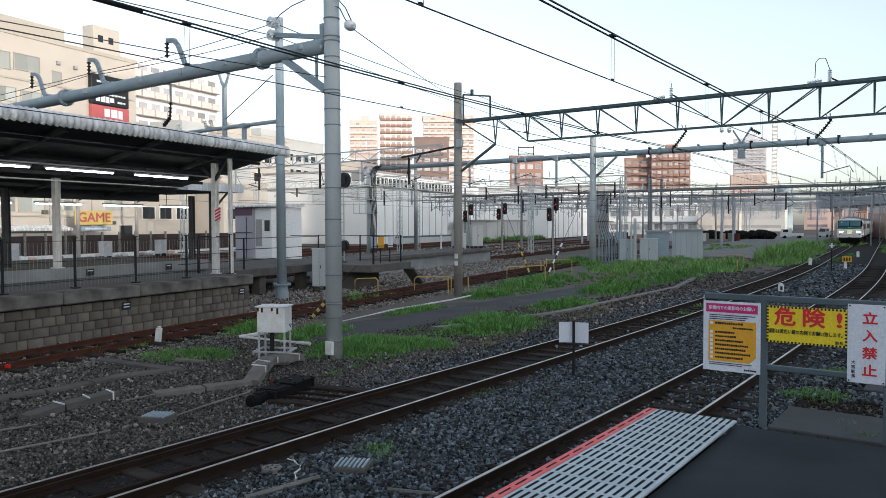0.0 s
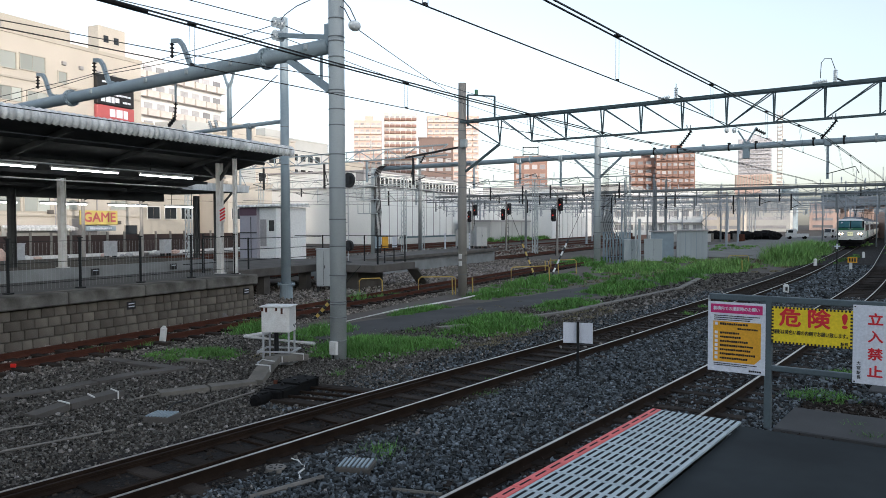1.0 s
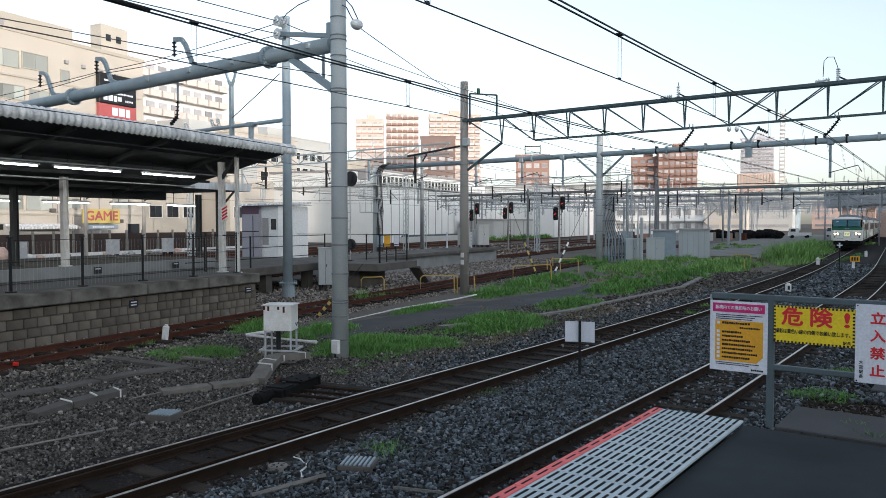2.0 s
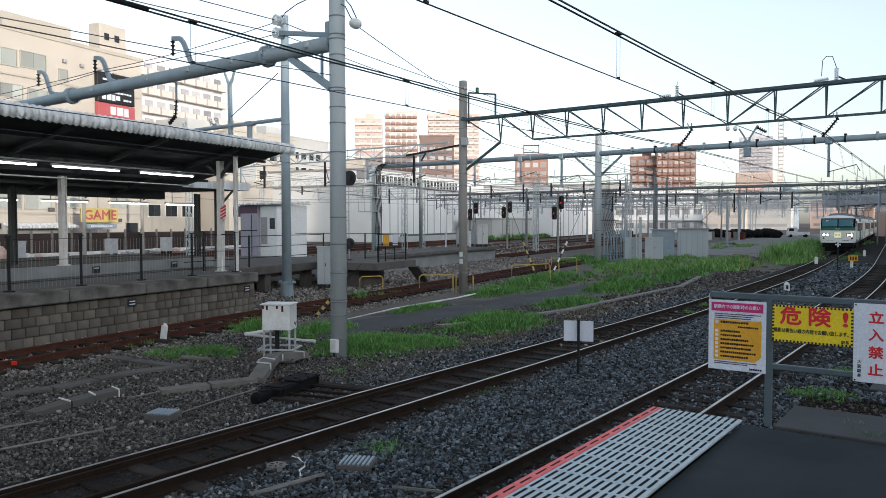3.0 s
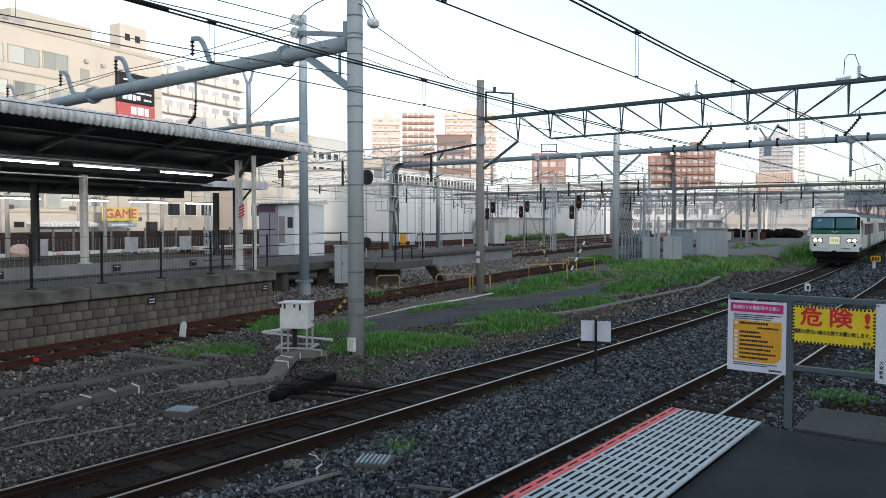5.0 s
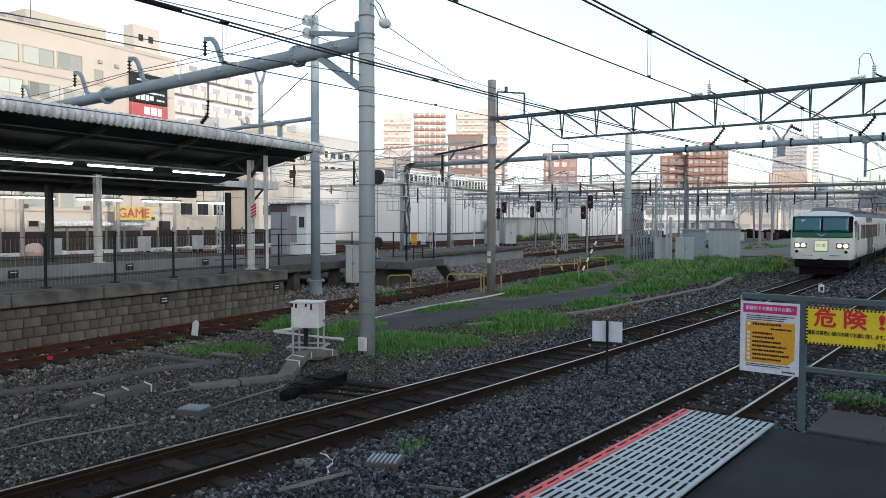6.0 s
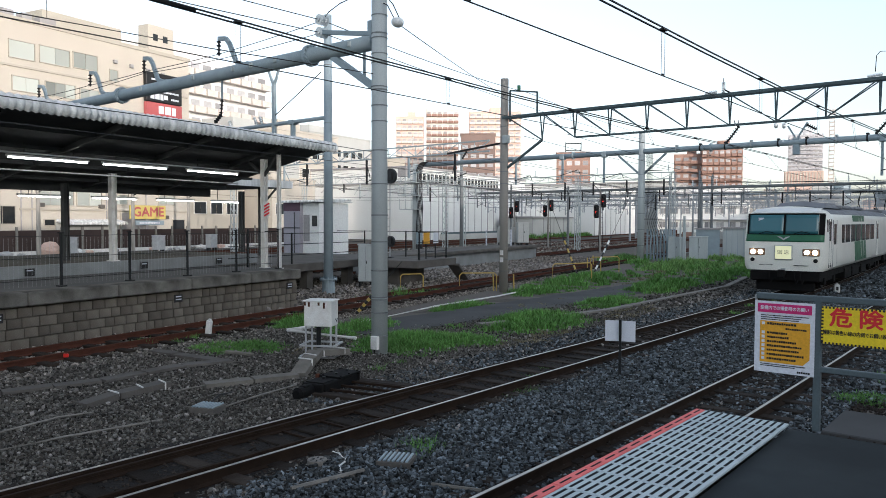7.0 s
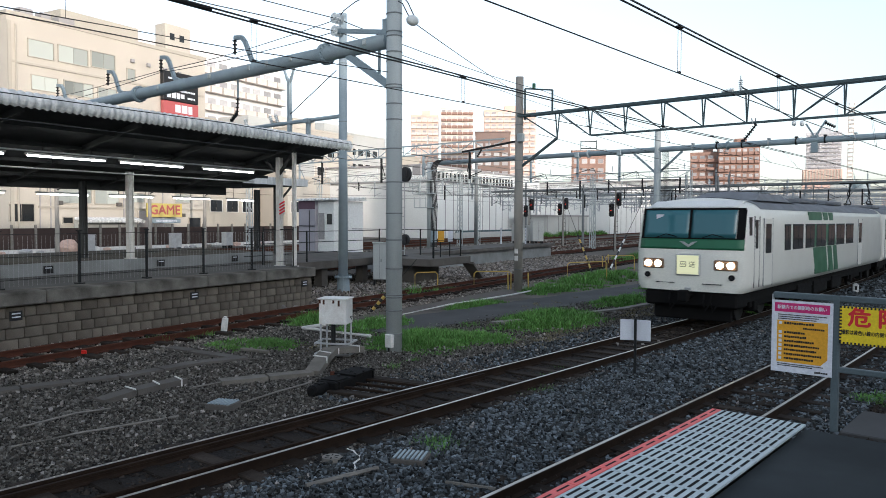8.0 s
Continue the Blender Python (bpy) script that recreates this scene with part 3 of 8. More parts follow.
def canopy():
    t = thing("canopy", STATION.copy(), "platform canopy with white corrugated edge and dark underside", "canopy", kind="structure")
    p0, a0, a1 = -16.75, -16.0, 22.4
    pm = -23.2
    # roof: two wings falling to a middle gutter
    bm = B()
    n = 120
    for side, (pa, za, pb, zb) in enumerate(((p0, 5.50, pm, 4.05), (pm, 4.05, -29.0, 5.3))):
        for i in range(1):
            vs = [bm.verts.new(v) for v in ((pa, a0, za), (pb, a0, zb), (pb, a1, zb), (pa, a1, za), (pa, a0, za + 0.07), (pb, a0, zb + 0.07), (pb, a1, zb + 0.07), (pa, a1, za + 0.07))]
            for f in ((0, 3, 2, 1), (4, 5, 6, 7), (0, 1, 5, 4), (1, 2, 6, 5), (2, 3, 7, 6), (3, 0, 4, 7)):
                bm.faces.new([vs[k] for k in f])
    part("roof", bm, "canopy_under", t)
    # rolled corrugated edge sheets
    bm = B()
    r = 0.20
    wave = 0.19
    steps = int((a1 - a0) / 0.03)
    rows = []
    for i in range(steps + 1):
        a = a0 + (a1 - a0) * i / steps
        k = 0.020 * math.cos(a / wave * math.tau)
        ring = []
        for j in range(9):
            th = radians(-60 + 190 * j / 8)
            ring.append(bm.verts.new((p0 - 0.05 + math.cos(th) * (r + k), a, 5.52 + math.sin(th) * (r + k))))
        rows.append(ring)
    for u, v in zip(rows, rows[1:]):
        for j in range(8):
            bm.faces.new((u[j], v[j], v[j + 1], u[j + 1]))
    part("edge_roll", bm, "canopy_roof", t, "weathered white corrugated roll")
    bm = B()
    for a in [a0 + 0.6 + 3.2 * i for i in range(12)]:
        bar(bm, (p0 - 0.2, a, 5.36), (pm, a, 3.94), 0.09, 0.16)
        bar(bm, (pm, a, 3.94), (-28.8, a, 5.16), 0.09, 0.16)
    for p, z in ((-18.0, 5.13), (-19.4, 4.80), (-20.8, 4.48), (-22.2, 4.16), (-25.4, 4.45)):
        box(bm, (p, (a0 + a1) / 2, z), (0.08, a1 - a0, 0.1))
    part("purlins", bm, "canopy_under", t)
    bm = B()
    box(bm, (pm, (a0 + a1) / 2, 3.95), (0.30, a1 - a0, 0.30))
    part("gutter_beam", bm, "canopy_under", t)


canopy()


def column(p, a, h, label, striped=False, dark=False, w=0.18):
    t = thing("canopy_column", S(p, a, 1.15 if p > -20.8 else 1.5), label, "column", "canopy columns")
    bm = B()
    for s in (-w / 2, w / 2):
        box(bm, (0, s, h / 2), (w - 0.01, 0.018, h))
    box(bm, (0, 0, h / 2), (0.014, w, h))
    box(bm, (0, 0, 0.015), (w + 0.1, w + 0.12, 0.03))
    part("shaft", bm, "canopy_under" if dark else "white_paint", t)
    if striped:
        for s in (0.7, -0.7):
            bm = B()
            bar(bm, (0, 0, h * 0.85), (s, 0, h + (0.2 if s > 0 else -0.05)), 0.08, 0.10)
            part("bracket", bm, "canopy_under", t)
    if striped:
        bm = B()
        box(bm, (0.105, 0, 2.08), (0.012, 0.30, 0.50))
        wrap = part("warning_band", bm, "white_paint", t)
        for i in range(4):
            bm = B()
            bar(bm, (0.115, -0.135, 1.85 + 0.11 * i), (0.115, 0.135, 1.97 + 0.11 * i), 0.01, 0.06)
            part("stripe", bm, "sign_red", wrap)
    return t


column(-18.2, 20.22, 3.85, "white steel canopy column with red striped warning band", True)
column(-21.04, 16.2, 2.85, "white steel canopy column on the raised platform")
column(-21.3, 9.6, 2.8, "white steel canopy column on the raised platform")
column(-21.3, 3.0, 2.8, "white steel canopy column on the raised platform")
column(-18.8, 8.6, 3.75, "white steel canopy column on the old platform")
column(-22.6, 15.6, 2.55, "dark steel canopy column on the raised platform", dark=True)
column(-22.4, 23.5, 2.55, "dark steel canopy column on the raised platform", dark=True)
column(-17.5, 20.2, 4.0, "slim white steel canopy column at the platform end", w=0.11)


# ---- the train ----
def train_path(s):
    """The point of the track at y = s, and the heading there."""
    return Vector((TRACK_B + bend(s), s, 0.0)), math.degrees(math.atan(-slope(s)))


def nose(x, z):
    """How far back the cab front lies at a point of its face."""
    y = 0.10 * (abs(x) / 1.43) ** 3
    if z > 2.07:
        y += (z - 2.07) * 0.20
    if z > 3.12:
        y += ((z - 3.12) / 0.33) ** 2 * 0.75
    if z < 1.25:
        y += (1.25 - z) * 0.05
    return y


HALF = [(1.36, 0.96), (1.43, 1.10), (1.45, 1.30), (1.45, 2.07), (1.445, 2.60), (1.42, 3.00), (1.36, 3.14), (1.20, 3.27), (0.90, 3.37), (0.50, 3.43), (0.0, 3.45)]


def half_width(z):
    for (x0, z0), (x1, z1) in zip(HALF, HALF[1:]):
        if z0 <= z <= z1:
            return x0 + (x1 - x0) * (z - z0) / (z1 - z0)
    return 0.0


def face_patch(bm, x0, x1, z0, z1, proud, nx=10, nz=5, thick=0.03):
    """A curved patch that lies on the cab front; x as a share of the half width when beyond 1.3."""
    rows = []
    for j in range(nz + 1):
        z = z0 + (z1 - z0) * j / nz
        row = []
        for i in range(nx + 1):
            x = x0 + (x1 - x0) * i / nx
            row.append(bm.verts.new((x, nose(x, z) - proud, z)))
        rows.append(row)
    for a, b in zip(rows, rows[1:]):
        for i in range(nx):
            bm.faces.new((a[i], a[i + 1], b[i + 1], b[i]))
    out = bmesh.ops.extrude_face_region(bm, geom=list(bm.faces))
    bmesh.ops.translate(bm, vec=(0, thick, 0), verts=[v for v in out["geom"] if isinstance(v, bmesh.types.BMVert)])


def side_panel(bm, y0, y1, z0, z1, side, proud=0.006, thick=0.02, lean=0.0):
    """A thin panel on the car's side."""
    x = side * (half_width((z0 + z1) / 2) + proud - thick / 2)
    vs = []
    for dx in (-thick / 2, thick / 2):
        for y, z in ((y0 + lean, z0), (y1 + lean, z0), (y1, z1), (y0, z1)):
            vs.append(bm.verts.new((x + dx, y, z)))
    for f in ((0, 1, 2, 3), (7, 6, 5, 4), (0, 4, 5, 1), (1, 5, 6, 2), (2, 6, 7, 3), (3, 7, 4, 0)):
        bm.faces.new([vs[k] for k in f])


CAR = 19.6


def train_car(front, group):
    t = thing("train_car", Matrix(), "cream white train car with slanted green stripes" if not front else
              "cream white express train cab car with green band and lit headlights", "train", group)
    # body shell
    bm = B()
    ring = [(x, z) for x, z in HALF] + [(-x, z) for x, z in HALF[-2::-1]]
    a = [bm.verts.new((x, nose(x, z) if front else 0.0, z)) for x, z in ring]
    mid = [bm.verts.new((x, 1.6, z)) for x, z in ring]
    b = [bm.verts.new((x, CAR, z)) for x, z in ring]
    for u, v in ((a, mid), (mid, b)):
        for i in range(len(ring) - 1):
            bm.faces.new((u[i], u[i + 1], v[i + 1], v[i]))
        bm.faces.new((u[-1], u[0], v[0], v[-1]))
    bm.faces.new(b)
    if front:
        k = len(HALF)
        prev = None
        for j in range(k - 1):
            row = [a[j]]
            x, z = HALF[j]
            for i in range(1, 12):
                xx = x * (1 - i / 6)
                row.append(bm.verts.new((xx, nose(xx, z), z)))
            row.append(a[len(ring) - 1 - j])
            if prev:
                for p in range(12):
                    bm.faces.new((prev[p], prev[p + 1], row[p + 1], row[p]))
            prev = row
        for p in range(12):
            bm.faces.new((prev[p], prev[p + 1], a[k - 1]))
    else:
        bm.faces.new(a[::-1])
    body = part("body", bm, "train_cream", t, smooth=True)
    # roof
    bm = B()
    prof = [(1.37, 3.135), (1.21, 3.285), (0.91, 3.39), (0.5, 3.455), (0, 3.475), (-0.5, 3.455), (-0.91, 3.39), (-1.21, 3.285), (-1.37, 3.135)]
    y0 = 1.5 if front else 0.05
    u = [bm.verts.new((x, y0, z)) for x, z in prof]
    v = [bm.verts.new((x, CAR - 0.05, z)) for x, z in prof]
    for i in range(len(prof) - 1):
        bm.faces.new((u[i], u[i + 1], v[i + 1], v[i]))
    part("roof", bm, "train_roof", t, "grey train roof", smooth=True)
    if front:
        bm = B()
        face_patch(bm, -1.18, 1.18, 3.17, 3.36, 0.012, nx=14, nz=5, thick=0.3)
        part("roof_visor", bm, "train_white", t, "white curved roof edge above the cab", smooth=True)
    bm = B()
    prof = [(1.05, 0), (0.85, 0.22), (0, 0.30), (-0.85, 0.22), (-1.05, 0)]
    y0, y1 = (2.2, 6.6) if front else (7.0, 11.5)
    rings = []
    for y, k in ((y0, 0.05), (y0 + 1.0, 1), (y1 - 1.2, 1), (y1, 0.05)):
        rings.append([bm.verts.new((x, y, 3.40 + z * k)) for x, z in prof])
    for u, v in zip(rings, rings[1:]):
        for i in range(4):
            bm.faces.new((u[i], u[i + 1], v[i + 1], v[i]))
    bm.faces.new(rings[0])
    bm.faces.new(rings[-1][::-1])
    part("roof_unit", bm, "train_roof", t, "dark grey roof cooling unit")
    for y in (9.5, 13.5) if front else (3.5, 15.0):
        bm = B()
        box(bm, (0, y, 3.52), (1.5, 2.6, 0.16), bevel=0.04)
        part("roof_unit", bm, "train_roof", t)
    # underframe
    bm = B()
    box(bm, (0, CAR / 2 + 0.3, 0.80), (2.3, CAR - 1.2, 0.34))
    part("underframe", bm, "train_black", t)
    for y, ln in ((7.2, 1.8), (9.4, 2.0), (12.0, 1.6)):
        bm = B()
        box(bm, (0, y, 0.55), (2.4, ln, 0.45), bevel=0.03)
        part("equipment_box", bm, "train_black", t)
    for y in (3.3, CAR - 3.3):
        bm = B()
        for s in (-0.98, 0.98):
            box(bm, (s, y, 0.52), (0.12, 2.9, 0.20), bevel=0.03)
            for k in (-1.05, 1.05):
                box(bm, (s, y + k, 0.46), (0.24, 0.34, 0.30), bevel=0.03)
        box(bm, (0, y, 0.5), (1.9, 0.4, 0.22))
        bogie = part("bogie", bm, "train_black", t)
        for k in (-1.05, 1.05):
            for s in (-0.56, 0.56):
                bm = B()
                rod(bm, (s - 0.06, y + k, 0.43), (s + 0.06, y + k, 0.43), 0.43, seg=24)
                part("wheel", bm, "dark_steel", bogie)
    # sides
    doors = (1.6, 14.4) if front else (0.9, 17.4)
    wins = [(3.7, 4.25), (4.6, 5.7), (6.1, 7.15), (7.5, 8.75), (9.2, 10.1), (10.5, 11.75), (12.15, 13.4)]
    if not front:
        wins = [(2.5 + 1.9 * i, 3.9 + 1.9 * i) for i in range(7)] + [(15.8, 16.6)]
    for side in (1, -1):
        for y0, y1 in wins:
            bm = B()
            side_panel(bm, y0 - 0.05, y1 + 0.05, 1.97, 2.73, side, 0.008)
            w = part("side_window", bm, "dark_steel", t)
            m = (y0 + y1) / 2
            for q0, q1 in ((y0, m - 0.025), (m + 0.025, y1)):
                bm = B()
                side_panel(bm, q0, q1, 2.02, 2.68, side, 0.014)
                part("pane", bm, "glass_dark", w)
        for y in doors:
            bm = B()
            side_panel(bm, y, y + 0.80, 1.08, 2.88, side, 0.010)
            d = part("passenger_door", bm, "train_cream", t)
            bm = B()
            side_panel(bm, y + 0.14, y + 0.66, 1.95, 2.75, side, 0.018)
            part("pane", bm, "glass_dark", d)
            bm = B()
            for q in (y - 0.02, y + 0.80):
                side_panel(bm, q, q + 0.014, 1.06, 2.90, side, 0.012)
            part("door_seal", bm, "train_roof", d)
        # three slanted stripes, cut by the window band
        st = (6.4, 8.4, 9.25) if front else (13.0, 14.6, 15.1)
        for y, wd in zip(st, (1.8, 0.65, 0.60)):
            for z0, z1, sh in ((2.74, 3.12, 0.0), (1.08, 1.96, 0.62), (1.98, 2.73, 0.24)):
                bm = B()
                side_panel(bm, y + sh, y + sh + wd, z0, z1, side, 0.005, lean=(z1 - z0) * 0.42)
                part("stripe", bm, "train_green", t, "slanted green stripe")
        if front:
            bm = B()
            side_panel(bm, 0.36, 0.58, 2.45, 2.92, side, 0.012)
            part("cab_side_window", bm, "glass_dark", t)
            bm = B()
            side_panel(bm, 0.88, 1.08, 2.10, 2.85, side, 0.012)
            part("crew_door_window", bm, "glass_dark", t)
            bm = B()
            for q in (0.78, 1.22):
                side_panel(bm, q, q + 0.015, 1.08, 2.95, side, 0.006)
            part("crew_door_seam", bm, "dark_steel", t)
    if front:
        bm = B()
        face_patch(bm, -1.40, 1.40, 2.07, 2.36, 0.010, nx=14)
        part("green_band", bm, "train_green", t, "green band below the cab windows", smooth=True)
        for x0, x1 in ((-1.30, -0.035), (0.035, 1.18)):
            bm = B()
            face_patch(bm, x0, x1, 2.36, 3.12, 0.014)
            part("windscreen", bm, "cab_glass", t, smooth=True)
        bm = B()
        for x0, x1, z0, z1 in ((-0.035, 0.035, 2.34, 3.13), (-1.38, -1.30, 2.34, 3.13), (-1.38, 1.38, 3.11, 3.16), (-1.38, 1.38, 2.345, 2.372)):
            sub = B()
            face_patch(sub, x0, x1, z0, z1, 0.020)
            me = bpy.data.meshes.new("tmp")
            sub.to_mesh(me)
            sub.free()
            bm.from_mesh(me)
        part("windscreen_frame", bm, "train_black", t)
        bm = B()
        face_patch(bm, 1.20, 1.40, 2.36, 3.12, 0.016, nx=3)
        part("corner_pillar", bm, "train_black", t)
        # chevron emblem
        bm = B()
        for s in (-1, 1):
            pts = [(0, 2.13), (s * 0.10, 2.19), (s * 0.24, 2.285), (s * 0.10, 2.265), (0, 2.19)]
            vs = [bm.verts.new((x, -0.02, z)) for x, z in (pts if s > 0 else pts[::-1])]
            ws = [bm.verts.new((x, -0.035, z)) for x, z in (pts if s > 0 else pts[::-1])]
            bm.faces.new(ws)
            for i in range(5):
                bm.faces.new((vs[i], vs[(i + 1) % 5], ws[(i + 1) % 5], ws[i]))
        part("chevron", bm, "galv", t, "silver chevron")
        # destination panel
        bm = B()
        box(bm, (0, -0.02, 1.66), (0.66, 0.06, 0.58), bevel=0.03)
        frame_ob = part("panel_frame", bm, "galv", t)
        bm = B()
        box(bm, (0, -0.052, 1.66), (0.58, 0.01, 0.50))
        part("destination_panel", bm, "sign_glow", frame_ob, "lit yellowish panel with two dark characters")
        lettering("回 送", 0.17, "ink", frame_ob, pose(0, -0.060, 1.66, 90), width=0.40)
        for s in (-1, 1):
            bm = B()
            box(bm, (s * 0.97, nose(0.97, 1.67) - 0.012, 1.67), (0.60, 0.06, 0.27), rz=s * 0.06, bevel=0.025)
            lamp = part("headlight_surround", bm, "lamp_bronze", t)
            for k in (-0.14, 0.14):
                bm = B()
                rod(bm, (s * 0.97 + k, nose(0.97, 1.67) - 0.060, 1.67), (s * 0.97 + k, nose(0.97, 1.67) - 0.035, 1.67), 0.090, seg=14)
                part("headlight", bm, "headlight", lamp)
            bm = B()
            rod(bm, (s * 1.13, 0.03, 1.36), (s * 1.13, -0.03, 1.36), 0.075, seg=16)
            tail = part("tail_lamp", bm, "train_black", t)
            bm = B()
            rod(bm, (s * 1.13, -0.028, 1.36), (s * 1.13, -0.036, 1.36), 0.045, seg=16)
            part("lens", bm, "dark_steel", tail)
            bm = B()
            pipe(bm, [(s * 0.38, 0.0, 1.17), (s * 0.40, -0.05, 1.17), (s * 0.86, -0.04, 1.17), (s * 0.88, 0.0, 1.17)], 0.014)
            part("handrail", bm, "dark_steel", t)
            bm = B()
            pipe(bm, [(s * 0.62 - 0.3, -0.03, 2.36), (s * 0.62, 0.0, 2.47), (s * 0.62 + 0.28, 0.03, 2.40)], 0.012)
            part("wiper", bm, "train_black", t)
        bm = B()
        box(bm, (0, 0.55, 0.74), (2.5, 0.9, 0.42), bevel=0.06)
        box(bm, (0, 0.35, 0.38), (2.1, 0.12, 0.42), bevel=0.03)
        part("skirt", bm, "train_black", t, "black skirt and snow plough")
        bm = B()
        rod(bm, (0, 0.4, 0.86), (0, -0.28, 0.86), 0.10, seg=10)
        box(bm, (0, -0.30, 0.86), (0.26, 0.22, 0.30), bevel=0.03)
        part("coupler", bm, "train_black", t)
        for x in (-0.5, 0.42, 0.62):
            bm = B()
            pipe(bm, [(x, 0.05, 0.94), (x, -0.06, 0.70), (x + 0.06, -0.04, 0.45), (x + 0.1, 0.1, 0.6)], 0.022)
            part("hose", bm, "train_black", t)
        bm = B()
        box(bm, (0, -0.01, 1.02), (0.16, 0.05, 0.06))
        part("step", bm, "galv", t)
        # cab paper notice behind the glass
        bm = B()
        box(bm, (-0.87, nose(0.87, 2.95) - 0.018, 2.93), (0.20, 0.008, 0.13))
        part("notice", bm, "sign_white", t)
    else:
        bm = B()
        z = 3.55
        for s in (-0.5, 0.5):
            for k in (-0.5, 0.5):
                rod(bm, (s, 3.2 + k, 3.45), (s, 3.2 + k, z + 0.12), 0.06, seg=8)
            box(bm, (s, 3.2, z + 0.12), (0.06, 1.9, 0.06))
        part("pantograph_base", bm, "dark_steel", t)
        bm = B()
        for s in (-0.45, 0.45):
            pipe(bm, [(s, 2.4, z + 0.15), (s * 1.05, 3.5, z + 0.62), (s * 0.8, 3.0, z + 1.15)], 0.025)
            pipe(bm, [(s, 4.0, z + 0.15), (s * 1.05, 2.9, z + 0.62), (s * 0.8, 3.4, z + 1.15)], 0.025)
        box(bm, (0, 3.0, z + 1.18), (1.7, 0.08, 0.05))
        box(bm, (0, 3.4, z + 1.18), (1.7, 0.08, 0.05))
        part("pantograph", bm, "dark_steel", t, "raised pantograph")
    bm = B()
    box(bm, (0, CAR + 0.2, 2.1), (1.1, 0.5, 2.1))
    part("gangway", bm, "train_black", t)
    return t


cab_car = train_car(True, "train")
cars = [cab_car, train_car(False, "train")]
for _ in range(2):
    cars.append(copy_thing(cars[1], Matrix()))


# ---- buildings ----
def wall_windows(parent, wins, width, depth=0.12, glass="glass_dark", frame="white_paint"):
    """Windows on a facade in local x (along), z (up), facing local -y; each is a window with panes."""
    for x, z, w, h, panes in wins:
        bm = B()
        box(bm, (x, -0.03, z - h / 2 - 0.04), (w + 0.14, 0.16, 0.07))
        box(bm, (x, -0.03, z + h / 2 + 0.04), (w + 0.14, 0.16, 0.07))
        for s in (-1, 1):
            box(bm, (x + s * (w / 2 + 0.035), -0.03, z), (0.07, 0.14, h))
        wd = part("window", bm, frame, parent)
        pw = w / panes
        for i in range(panes):
            bm = B()
            box(bm, (x - w / 2 + pw * (i + 0.5), -0.015, z), (pw - 0.05, 0.05, h))
            part("pane", bm, glass, wd)


